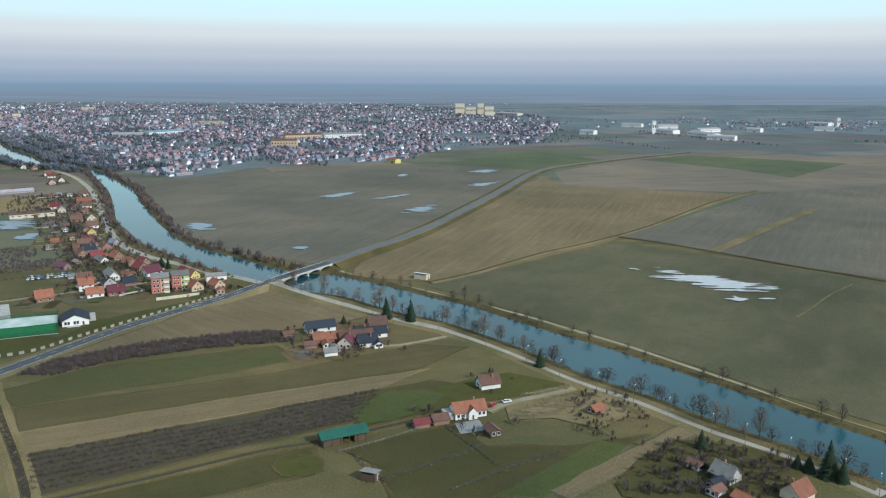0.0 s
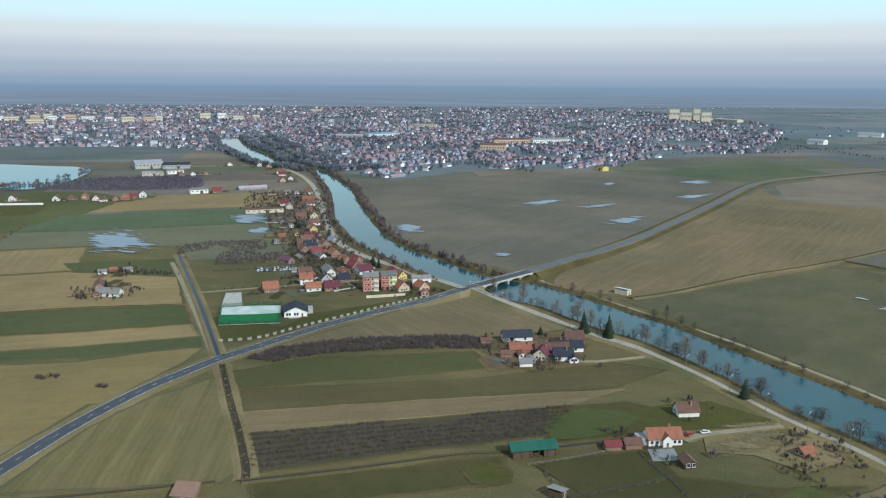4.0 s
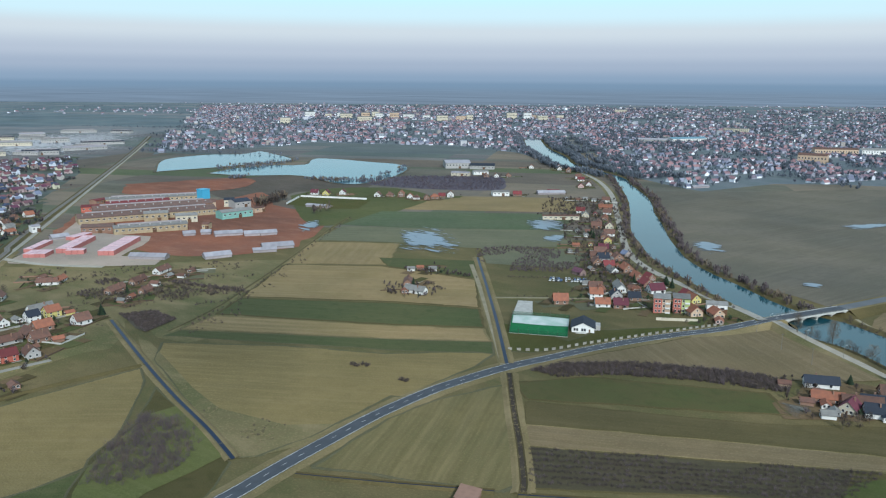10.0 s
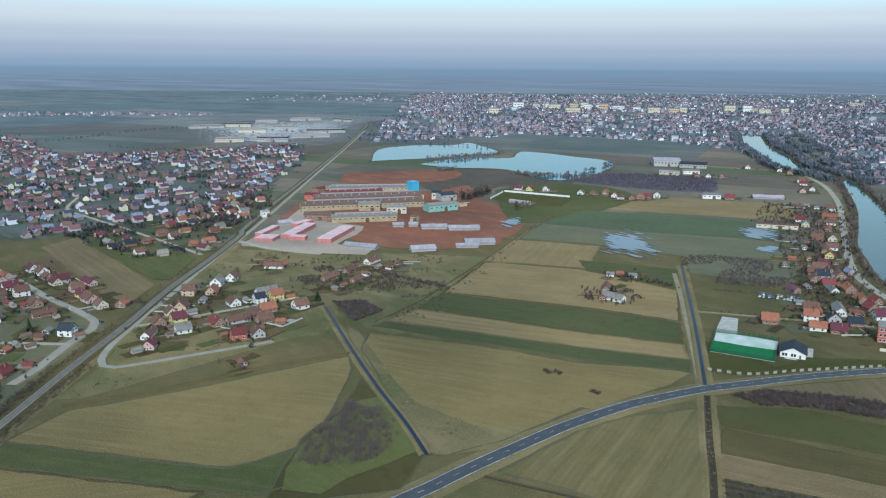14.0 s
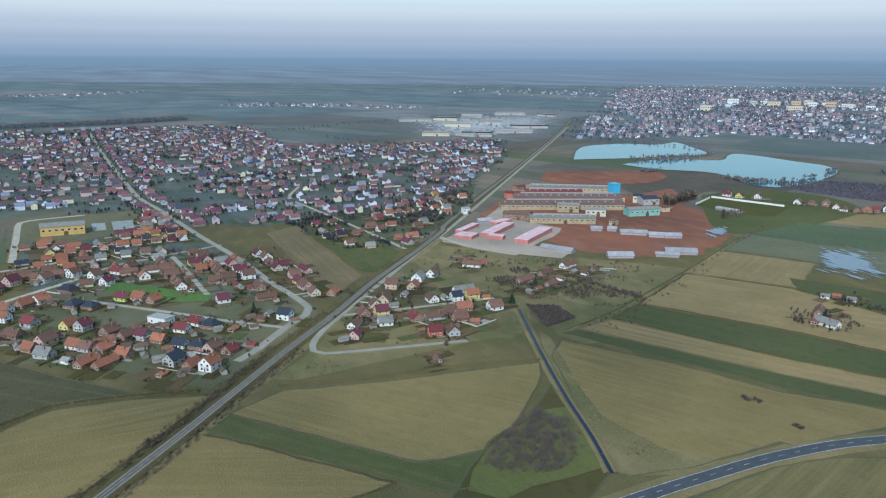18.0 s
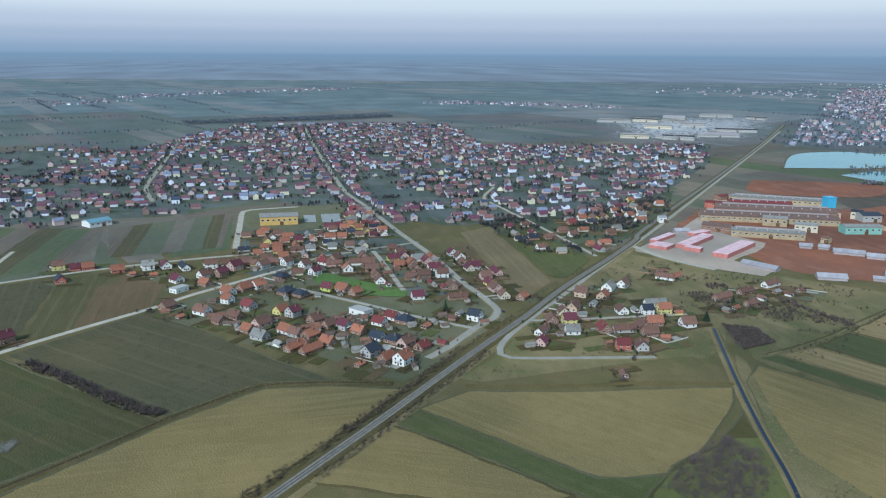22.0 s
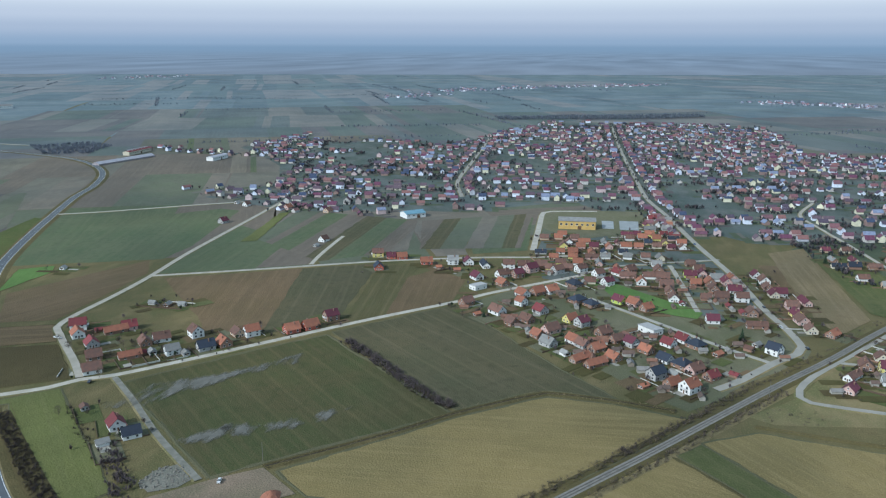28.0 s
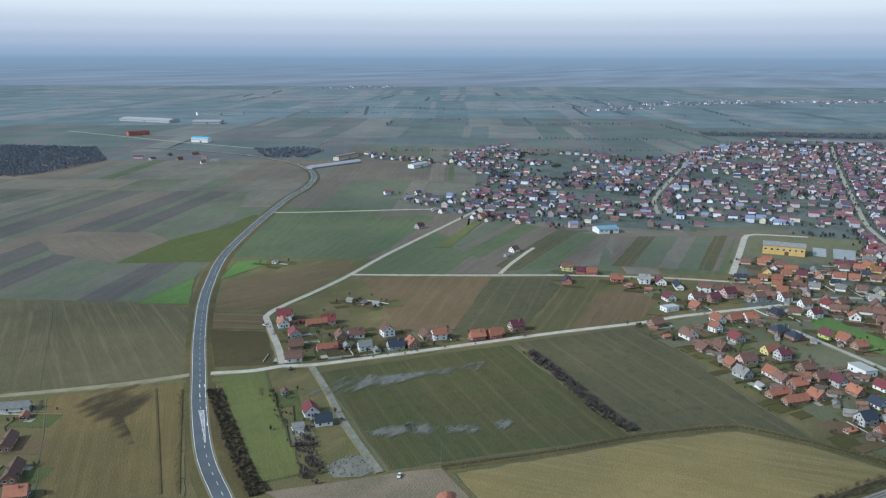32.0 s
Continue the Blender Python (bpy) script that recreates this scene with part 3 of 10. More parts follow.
RAILWAY = [(-49.3, -203.7), (-280.5, -12.6), (-316.8, 17.4), (-356.3, 48.9), (-402.6, 86), (-451.3, 126.8), (-512.8, 174.8), (-589.6, 241.3), (-650.7, 291.4), (-664.3, 297.6), (-788.8, 396), (-960, 535), (-1371, 863), (-1757, 1161)]
MAIN_STREET = [(-394.2, 55.3), (-408.3, 69.2), (-440.1, 93.9), (-456.2, 109), (-468.9, 114.5), (-499.6, 111.9), (-542.4, 104.8), (-616.3, 97.2), (-720.1, 79.6), (-849, 61.5), (-952, 45), (-1119, 36), (-1392, 23), (-1830, 10)]
STREET_TWO = [(-438.2, 91.1), (-460.8, 65.1), (-490.3, 36.6), (-540.8, -13.9)]
STREET_THREE = [(-524.2, 59.6), (-626.4, 51.7), (-643.2, 49.4)]
STREET_FOUR = [(-602.9, -21.8), (-634.3, 9.9), (-642, 29.9), (-650.7, 43.7), (-658.8, 65.7), (-671.1, 92.6)]
LONG_ROAD = [(-311.3, -313.4), (-326.1, -292.7), (-338.5, -283), (-347.7, -268.1), (-375.4, -240.2), (-406.9, -210.7), (-465.3, -155.5), (-513.9, -105.9), (-539.4, -84.5), (-600.4, -19.7)]
SIDE_ROAD = [(-528.8, -354.9), (-561.5, -284.3), (-603.2, -199.1), (-622.1, -152.6), (-637.7, -105), (-647.5, -61.7), (-660.2, -28.3)]
DIAGONAL_ROAD = [(-341.4, -285.2), (-361.8, -303.4), (-397.7, -338.8), (-418.6, -352.4), (-481.6, -353), (-528.8, -354.9), (-606.4, -362.1), (-738.6, -368), (-850, -373), (-938, -372)]
BRUSH_RIVERSIDE = [(-359.3, 533.9), (-340.8, 563.3), (-299.7, 576.3), (-267.3, 552.5), (-262, 503.3), (-305.2, 480), (-332.8, 500)]
PARK = [(-884, 1832), (-714, 1690), (-569, 1629), (-581, 1873), (-839, 2151), (-990, 2169)]
INDUSTRY_YARD = [(-1973, 733), (-2064, 956), (-2053, 1169), (-1499, 953), (-1413, 806), (-1430, 601), (-1648, 652)]
TRACK = [(-345.4, -266.6), (-320, -239.1), (-289.4, -207.9), (-256.5, -169.6)]
HIGHWAY = [(-205.4, -212.2), (-210.1, -218.2), (-233.7, -248.3), (-269.1, -283.7), (-307.7, -318.9), (-356.1, -362.3), (-414, -410.8), (-464, -447.8), (-518.1, -484.5), (-567.9, -512.1), (-645.3, -550.1), (-730, -589), (-816, -627), (-890, -653), (-975, -697), (-1044, -754), (-1101, -828), (-1138, -914), (-1167, -1030), (-1158, -1238), (-1083, -1453)]
HIGHWAY_SPUR = [(-306, -320.4), (-303.7, -323.3), (-279.9, -344.6), (-255.5, -372), (-237.6, -393.5)]
FAR_LANE = [(-722, -582), (-749, -535), (-803, -458), (-829, -415)]
VILLAGE_LANE = [(-913, -173), (-1024, -198), (-1213, -209), (-1539, -228)]
SCHOOL_LANE = [(-671, -66), (-755, -68), (-825, -70), (-838, -69), (-846, -62), (-850, -50), (-857, -12)]
GARDEN_LANE = [(-596, 231.6), (-630.9, 228.5), (-736.8, 217.3), (-814.7, 207.8), (-881, 203), (-956, 233)]
RAIL_ROAD = [(-1608, 1055), (-1314, 824), (-893, 490), (-726.4, 357.8), (-646.9, 293.2), (-611.7, 262.8), (-559.9, 220.3), (-507.8, 178.3), (-458.6, 138.3), (-422.7, 110.1), (-402.8, 98.7), (-393.1, 96.7), (-386.9, 101), (-381.9, 128.2), (-374.4, 181)]
HAMLET_STREET = [(-446.4, 129.9), (-443.8, 161.6), (-441.8, 234)]
FACTORY_ROAD = [(-627.9, 276.5), (-590.2, 283.4), (-559.5, 297.3), (-541.1, 309.1)]
FARM_LANE = [(-263.3, 415.1), (-222.3, 444.1), (-198.7, 459.6)]
CANAL_TRACK = [(-192.5, 311.9), (-239.2, 371.7), (-286.8, 432), (-328.9, 483.8)]
LAKE_UPPER = [(-1058, 701), (-1185, 795), (-1233, 857), (-1240, 938), (-1202, 987), (-1223, 1053), (-1128, 1018), (-1057, 984), (-1030, 945), (-1039, 896), (-1037, 839), (-1042, 789), (-1053, 739)]
LAKE_LOWER = [(-985, 740), (-1012, 819), (-1006, 881), (-970, 925), (-1015, 983), (-1032, 1020), (-985, 1034), (-914, 1032), (-857, 1033), (-803, 999), (-759, 930), (-727, 849), (-723, 787), (-757, 776), (-826, 803), (-870, 801), (-918, 756)]
CLAY_YARD = [(-686.9, 344.4), (-778.9, 424.9), (-795, 447), (-777, 459), (-793, 501), (-752, 582), (-762, 655), (-674.2, 595.1), (-624.3, 587.6), (-565.7, 571.8), (-554.5, 569.3), (-495.2, 469.2), (-485.1, 438.7), (-510.8, 377.8), (-568.4, 359.7), (-627.1, 363.4)]
CLAY_BANK = [(-964, 594), (-895, 738), (-817, 664), (-867, 542)]
PINK_YARD = [(-616.6, 275), (-644.9, 308.5), (-678.2, 346.2), (-689, 374.2), (-650.4, 386), (-618, 400.4), (-588.2, 372.1), (-564.5, 338.3), (-533.8, 357.2), (-518, 336.1), (-537.1, 316.5), (-574.5, 291), (-608, 271.8)]
PITCH = [(-665, 606), (-696, 657), (-613, 691), (-580.4, 632.5), (-612.1, 608)]
SPORT_COURT = [(-217.5, 357.5), (-187.7, 370.4), (-203, 402.1), (-234.1, 388.6)]
SPORT_COVER = [(-225.6, 374.3), (-195.8, 387.2), (-202.4, 401), (-233.2, 387.7)]
CAR_YARD = [(-234.1, 388.6), (-223.1, 393.4), (-239.5, 421.9), (-248, 418.2)]
TOWN_EAST = [(-510, 1153), (-435, 1088), (-357, 1030), (-331, 1018), (-277, 1162), (-195, 1216), (-84, 1247), (-15, 1454), (195, 1663), (336, 2321), (368, 3168), (-214, 4695), (-920, 4609), (-1649, 4401), (-2129, 4190), (-1005, 1960), (-718, 1499)]
TOWN_CENTRE = [(-1318, 874), (-1355, 944), (-1277, 1163), (-1315, 1285), (-1025, 1415), (-821, 1363), (-678, 1240), (-740, 1408), (-969, 1855), (-1188, 2643), (-1587, 4389), (-2158, 4175), (-2969, 3643), (-3753, 2829), (-2897, 2149), (-1936, 1355)]
VILLAGE_FAR = [(-819, -405), (-782.5, -313.5), (-808.8, -281.1), (-821.8, -224.3), (-823, -163.7), (-855.3, -118.8), (-890.1, -70.6), (-916, -45), (-832.3, 12.9), (-769.6, 39.7), (-749.2, 66.3), (-762.8, 107.2), (-737.8, 131), (-738.6, 175), (-791.6, 205), (-752.1, 233.9), (-752.8, 273.1), (-802.6, 343.9), (-900, 443), (-1133, 626), (-1388, 762), (-1380, 493), (-1408, 321), (-1885, 349), (-1910, 218), (-1918, 28), (-1912, -135), (-1730, -198), (-1580, -239), (-1443, -271), (-1457, -421), (-1410, -530), (-1548, -606), (-1304, -643), (-1192, -548), (-1107, -487), (-967, -430), (-872, -455)]
VILLAGE_MID = [(-677.6, -62.3), (-734.6, -60.8), (-752.9, -17.2), (-817.1, 12.5), (-827, 58.5), (-724.9, 80.2), (-630.7, 97.7), (-549.6, 107.8), (-515.6, 95.2), (-496.7, 72.7), (-528.1, 57.2), (-603.4, 50.1), (-570.1, -15.8), (-585.4, -51.4)]
GARDENS_RIVER = [(-529, 805), (-384, 873), (-291.5, 690.2), (-211.1, 544.3), (-226.8, 516.1), (-249.5, 506.1), (-366.4, 693.1)]
SCRUB = [(-438.5, 121.9), (-498, 168.4), (-606.5, 258.4), (-598.2, 264), (-531.5, 304), (-380.7, 223.3), (-372.9, 181.3), (-357.9, 77.4), (-364.6, 67.2), (-394.7, 97.7)]
VILLAGE_LAND = [(-500.5, -100), (-526.1, -88), (-554.4, -66.3), (-602.5, -14.2), (-639.4, 51), (-701.7, 77.5), (-535.4, 98.9), (-463.6, 117.9), (-428.8, 92.5), (-382.6, 55.4), (-364.3, 38.1), (-378.5, 21.8), (-418.5, -13.3), (-446.3, -42.6), (-477.6, -66.8)]
THICKET = [(-420.4, 246.7), (-410.3, 263.7), (-385.6, 261.5), (-377.8, 236.3)]
GROVE = [(-280, 170), (-262, 176), (-240, 166.5), (-229, 154), (-229, 143), (-237, 128), (-244.7, 123), (-258, 137), (-271, 154)]
HEDGE = [(-424, -159.3), (-415.1, -150), (-400.1, -134.5), (-377, -113.2), (-357.4, -94.3), (-345.8, -78)]
HEDGE_FARM = [(-167.1, 320.4), (-160, 337), (-150.5, 344.8), (-133.4, 354.6), (-114.7, 363.2), (-92.1, 370.5), (-73.1, 372.6)]
ORCHARD = [(-136.2, 241.4), (-81, 270.8), (-25.2, 299.5), (-31.6, 269.1), (-73.2, 245.9), (-121.9, 216.3)]
FLATS = [(-165.9, 451), (-156.4, 458.2)]
CLUB = [(-187.9, 389.3)]
FARM = [(9.4, 273.2)]
GREENSHED = [(-40, 247.1), (-26, 253.9)]
SMALLSHED = [(-22.2, 226.2)]
HUT = [(-13.2, 484.5)]
RUIN = [(-133.1, 194.9)]
GYM = [(-762.9, -48.9), (-763.9, -12.6)]
BLUEHOUSE = [(-777, -207.9), (-791.5, -190.8)]
HALL_WHITE = [(-141.7, 461.6), (-130.9, 466.3)]
GREENHOUSE = [(-385.9, 696), (-355.9, 717.7)]
FENCE_LINE = [(-201.8, 333.1), (-186.1, 343.3), (-174.7, 364.8), (-160.4, 389.3), (-143.5, 418), (-127.5, 443.9)]
CONIFERS = [(-208, 508.4), (-188.3, 517), (-181.6, 510.3), (-50.6, 388.3), (-29.5, 397.4), (-16.6, 396.2)]
CONIFERS_SOUTH = [(113.4, 233.9), (116.2, 232.1), (120.7, 228.4), (123.4, 224.8), (87.1, 247.7), (42.1, 326.2), (-30.3, 402.2), (-16.5, 392.2)]
CONIFERS_HAMLET = [(-428.1, 240)]
BRUSH_SOUTH = [(51.4, 222.5), (64.1, 239.3), (81.3, 254.2), (90.4, 252), (111, 245.8), (115.2, 233.9), (103.7, 215.5), (53.2, 215.1)]
BRUSH_MIDDLE = [(48.4, 294.4), (67.5, 300.5), (76.9, 283.5), (73.9, 263.2), (57, 249.6), (45.7, 263)]
DRY_GRASS = [(24.1, 283), (34.7, 291.4), (52.8, 294.4), (67.9, 291.7), (70.7, 275.5), (55.7, 263.1), (41, 272.7), (24.1, 270)]
FARM_GARDEN = [(-5.2, 299.7), (28.1, 319.2), (50.2, 306.4), (25.8, 291.3), (1.5, 280.1)]
PADDOCK = [(-32.5, 244.6), (-8.5, 260.2), (6.1, 244.9), (-14.6, 229.1)]
HAMLET_GROUND = [(-73.4, 343), (-67.3, 358.2), (-67.7, 381), (-30.3, 392.2), (-26.9, 358.8), (-51.4, 336), (-65, 328.7)]
HIGHWAY_HEDGE = [(-294.6, -296.6), (-279.1, -278.6), (-260.7, -257.4), (-244.3, -238.6), (-228.3, -219.2), (-219.3, -206.1)]
HIGHWAY_HEDGE_B = [(-308.1, -268.8), (-292, -252.1), (-272.7, -232.5)]
HIGHWAY_STRIP = [(-286.7, -312.8), (-260.2, -287.1), (-232.7, -262.6), (-209.6, -241.7)]
HOUSE_BRUSH = [(-269.6, -225.2), (-277.5, -222.5), (-248.8, -193.5), (-235.2, -188.7), (-235.9, -197.9)]
RUBBLE = [(-248.8, -193.5), (-260.2, -193.4), (-267.6, -184.3), (-259.2, -172), (-249.6, -175), (-243.1, -185.3)]
YARD_SOUTH = [(-221.4, -204.8), (-245.5, -178.1), (-259, -163.3), (-271.2, -147.2), (-254.5, -126.2), (-218.1, -193.6)]
HEAP = [(-250.8, -134.5)]
MUD_A = [(-325.2, -237), (-345, -232.6), (-359.9, -211.4), (-381.4, -192.6), (-390.6, -183.9), (-377.3, -185.3), (-354.7, -205), (-330, -223.6)]
MUD_B = [(-286.9, -194.9), (-297.2, -187.5), (-303, -181.1), (-296, -177.4), (-288.8, -182.8), (-284.6, -191.4)]
MUD_C = [(-302, -179), (-307.2, -175.4), (-306.4, -165.6), (-297.1, -165.6), (-296.2, -172.9)]
MUD_D = [(-308.3, -161.9), (-316.5, -153.3), (-313.3, -145.9), (-304.7, -152.6), (-303.4, -158)]
MUD_E = [(-322.6, -143.7), (-329.3, -137.2), (-333, -129.5), (-321.1, -132.6), (-316.9, -138.4)]
DARK_WEST = [(-255.9, -350.9), (-270.5, -346.1), (-277.5, -328.3), (-262.5, -313), (-245.2, -310.7), (-231.5, -290.6), (-239, -323.4), (-242.3, -339.2)]
FIELD_BUSHES = [(-250.2, 267.5), (-246.8, 270.6), (-218.5, 266.3)]
ORCHARD_ROWS = [(-178, 313.6), (-171, 331), (-138.6, 354.5), (-98, 372.3), (-73.1, 372.6), (-70.7, 359.5), (-110.3, 348.4), (-145, 331.3), (-162.7, 313.8)]
WOOD_FAR = [(-1059, -1523), (-1118, -1317), (-981, -1135), (-807, -1098), (-764, -1118)]
WOOD_BELT = [(-1929, -262), (-1982, -91), (-2038, 106), (-2123, 248), (-2180, 240), (-2080, -95), (-2000, -280)]
WOOD_ROAD = [(-1237, -1018), (-1307, -947), (-1275, -878), (-1170, -851), (-1138, -914)]
VILLAGE_BRUSH = [(-462.9, 296.8), (-458.8, 321.8), (-439.7, 317.3), (-415.4, 290.3), (-429, 278.4)]
VILLAGE_BRUSH_B = [(-472.5, 262.3), (-456.6, 280.9), (-442.6, 295.5), (-422.7, 324.3), (-410.9, 334.4), (-406.2, 311.9), (-432.4, 284.2), (-456.5, 255.7)]
LAWN_GREEN = [(-594, -22), (-591, -6), (-560, 26), (-523, 63), (-509, 58), (-530, 13), (-562, -3)]
HALF_FIELD = [(-528.9, 113.9), (-509.6, 125.4), (-588.3, 148.8), (-660.4, 151.8), (-659.9, 122), (-587.9, 122)]
RAIL_FIELD = [(-702.6, 137.8), (-726.4, 172.2), (-605.2, 171.2), (-529.6, 170.6), (-497.7, 145.4), (-516.1, 134.8), (-588.1, 135.4)]
MID_GREEN = [(-681.3, 171.8), (-703.7, 203.6), (-589.4, 224.7), (-536.6, 185), (-543.4, 174.9)]
POLES = [(-277, -149.7), (-390.5, 81.3)]
POLE_MAIN = [(-107.5, 443.6), (-88.7, 420.1), (-70.7, 405.2)]
CARS = [(-256.8, -160.2), (-336.2, -275.7)]
CARS_FARM = [(24.8, 286.2), (18.9, 282.9)]
TRUCK = [(-392.2, -336.5)]
STREAKS_A = [(-142.3, 837.6), (-116.9, 883.1), (-90, 903), (-111.1, 838.5)]
STREAKS_B = [(-85.8, 826.6), (-58.1, 857.3), (-29.5, 885.7), (-50.9, 840.1)]
STREAKS_C = [(-44.6, 752.1), (-25.2, 788.6), (-5.4, 800.6), (-13, 742.7), (-33.8, 729)]
STREAKS_D = [(24, 1104), (62, 1143), (85, 1128), (58, 1084)]
STREAKS_E = [(21, 948), (46, 982), (72, 994), (44, 927)]
STREAKS_F = [(-67, 1052), (-50, 1080), (-45, 1053), (-62, 1033)]
POOL_WEST = [(-226.3, 670.6), (-219.4, 690.7), (-205.3, 685.2), (-187.3, 652.5), (-195.2, 634.4), (-213.8, 649.3)]
POOL_MID = [(-117.2, 576.9), (-109, 589.8), (-97.2, 585.7), (-99.1, 569.1), (-111.1, 566.9)]
POOL_EAST = [(130.2, 491.4), (148.1, 510.5), (172.8, 495.1), (188.1, 477.6), (209.2, 473.6), (201.3, 457.1), (184.9, 442.8), (167, 447.6), (150.7, 469.9), (140, 481.1)]
POOL_EAST_B = [(160.2, 437.5), (169.4, 445.1), (174.8, 437.8), (167.3, 430.5)]
POOL_EAST_C = [(121.4, 516.6), (130.1, 513.5), (129.6, 508.6), (122.2, 511.7)]
POOL_FIELD = [(-464.2, 565.4), (-445.9, 589.8), (-394.9, 555.4), (-361.9, 513.3), (-400.1, 490.9), (-433.8, 520.5)]
POOL_FIELD_B = [(-402.6, 683.3), (-384.6, 708.6), (-342.2, 675.5), (-338.6, 652), (-363, 637.4)]
POOL_PITS = [(-343.5, 618.7), (-330.8, 637.2), (-313.7, 605.1), (-328.4, 592)]
POOL_CLAY = [(-558.3, 520.8), (-565.7, 557.6), (-534.2, 530.1), (-523.1, 493.2)]
BRUSHWOOD = [(-765, 815), (-715, 800), (-679, 797), (-602, 818), (-543, 862), (-580, 935), (-622, 987), (-675, 950), (-728, 907)]
SPIT = [(-1042, 800), (-1044, 860), (-1038, 905), (-1037, 991), (-1004, 925), (-983, 833), (-996, 775)]
LAKE_SHORE = [(-902, 721), (-899, 782), (-832, 788), (-769, 793), (-751, 845), (-769, 916), (-816, 1016)]
LAKE_LAND = [(-905, 664), (-901, 741), (-875, 806), (-746, 780), (-728, 831), (-658, 761), (-679, 720), (-732, 692), (-707, 614), (-765, 593)]
POPLAR_ROW = [(-675.2, 573.3), (-681, 591), (-687, 609), (-693, 628)]
POPLAR_PITCH = [(-593.8, 574.6), (-593.3, 585), (-593.2, 595.2)]
STRAW_FARM = [(26, 274.9), (31.8, 284), (41.3, 291.2), (50.3, 296.4), (53.1, 288.5), (43.4, 277.9), (32.7, 270.9)]
STRAW_FARM_B = [(29.7, 293.5), (38.3, 298.6), (51.3, 305), (50.8, 300.9), (38, 294.5)]
HAMLET_YARD = [(-69.8, 344.6), (-64.2, 349.4), (-58.9, 349.2), (-54.7, 340.7), (-61, 333.4), (-66.2, 334.2)]
FARM_DRIVE = [(16.9, 278.2), (21, 282.7), (26.6, 286.9), (34.1, 291), (43.5, 296.4), (53.1, 301.9)]
HAMLET_DRIVE = [(-27.6, 353), (-19.1, 355), (-8.6, 361.1), (1.6, 367.8)]
HATCH = [(-270.6, -283.8), (-264.7, -277.8), (-257.6, -270.7), (-250.8, -264), (-244.2, -257.7)]
ARROWS = [(-294.7, -306.8), (-296, -304.3), (-284.4, -297.1), (-285.7, -294.3), (-274.9, -284.3), (-259.9, -270.3)]
HAMLET_SCRUB = [(-587.6, 266.5), (-532.1, 313.3), (-513.3, 350.8), (-454, 408.9), (-443.3, 429.5), (-382.4, 328.5), (-340.9, 255), (-344.5, 238.9), (-364.3, 234.6), (-401.7, 244.4), (-421.6, 227), (-500.5, 224.6)]
SCHOOL_YARD = [(-767.7, -67.4), (-856.2, -68.5), (-864.8, 37.9), (-769.5, 32.9), (-728, -17), (-727.7, -38.7)]
COURT_A = [(-807.9, -6.9), (-808.1, 5.1), (-771.7, 5.5), (-771.5, -5.9)]
COURT_B = [(-811.2, 11.1), (-811.5, 30.3), (-769.4, 29.5), (-769.1, 11.2)]
FORECOURT = [(-686.6, 353.4), (-753.1, 410.4), (-843, 477), (-840, 492), (-766.3, 437.1), (-683.7, 371.2)]
WHEEL_A = [(-281.9, -326.1), (-254.8, -298.3), (-228.5, -271.2), (-201.3, -243.4)]
WHEEL_B = [(-287, -312.2), (-260, -287.6), (-232.7, -262.6), (-204.6, -236.6)]
GROVE_LAND = [(-278.6, 172.6), (-275.7, 185.2), (-223.5, 165.6), (-222.9, 151.3), (-222.8, 133.8), (-218.7, 119.8), (-229.1, 108.3), (-254.5, 131.2), (-266.1, 148.1)]
GARDEN_QUARTER = [(-721.4, 160.3), (-772.4, 200.1), (-757.9, 275), (-833, 362), (-900, 450), (-754.4, 371.4), (-662.6, 291), (-606.2, 235.4), (-592.2, 194.4), (-660.9, 181.6)]
LANE_GREEN = [(-648.3, -335), (-777.7, -349.7), (-784.1, -341.3), (-655.5, -322.2)]
HOUSE_LANE = [(-586.5, -243.1), (-616.2, -246.1), (-654.9, -247.9), (-689.2, -248.7)]
LONE_HOUSES = [(-666.5, -260.2), (-645.9, -260.1), (-793.1, -300.5), (-721.3, -388.3), (-809, -403), (-801.2, -349.9), (-820, -420), (-962, -387)]
PITCH_LAND = [(-712, 655), (-724, 732), (-664, 791), (-573, 755), (-535.1, 636.4), (-532.2, 535), (-592.7, 558)]
STONE_YARD = [(-1919, 878), (-2083, 1081), (-2073, 1268), (-1844, 1218), (-1523, 976), (-1433, 836), (-1448, 725), (-1556, 724)]
CLAY_LANE = [(-548.6, 582), (-521.5, 530.2), (-487.2, 471.3), (-454.4, 415), (-427.5, 367.8), (-408.7, 332.7), (-390.8, 300.5), (-377.1, 268.9), (-369, 245.1)]
WEST_STRIPS = [(-694, -1022), (-828, -702), (-460.9, -461.8), (-394.1, -457.9), (-354.7, -554.5)]
STRIP_LINE = [(-394.8, -472.5), (-652.1, -556.3)]
FLAT_WALL = [(-161.4, 431.1), (-140.5, 443)]
MEADOW_DITCH = [(-8.3, 474.4), (16.8, 497.2), (45, 530.7), (72.2, 562.9), (117.1, 606), (179.5, 677.8), (270, 805.7), (311.1, 856.6), (364.2, 914.2)]
MEADOW_EDGE = [(137.5, 629.9), (165.8, 606.9), (209.8, 557.6), (236.7, 525.4), (262.2, 499.7), (290, 468)]
MEADOW_PALE = [(198.2, 569.2), (226.4, 603.6), (265.3, 652.7), (318.6, 716.4), (368.7, 778.1)]
MEADOW_TRACK = [(51, 564.5), (67.3, 614.1), (86, 675.7), (108.2, 747.1)]
MEADOW_TRACK_B = [(186.7, 402), (205.2, 422.9), (226.8, 448.5), (253.1, 474.3)]
MEADOW_TRACK_C = [(102.8, 612.5), (120.4, 676.5), (132.7, 718.3)]
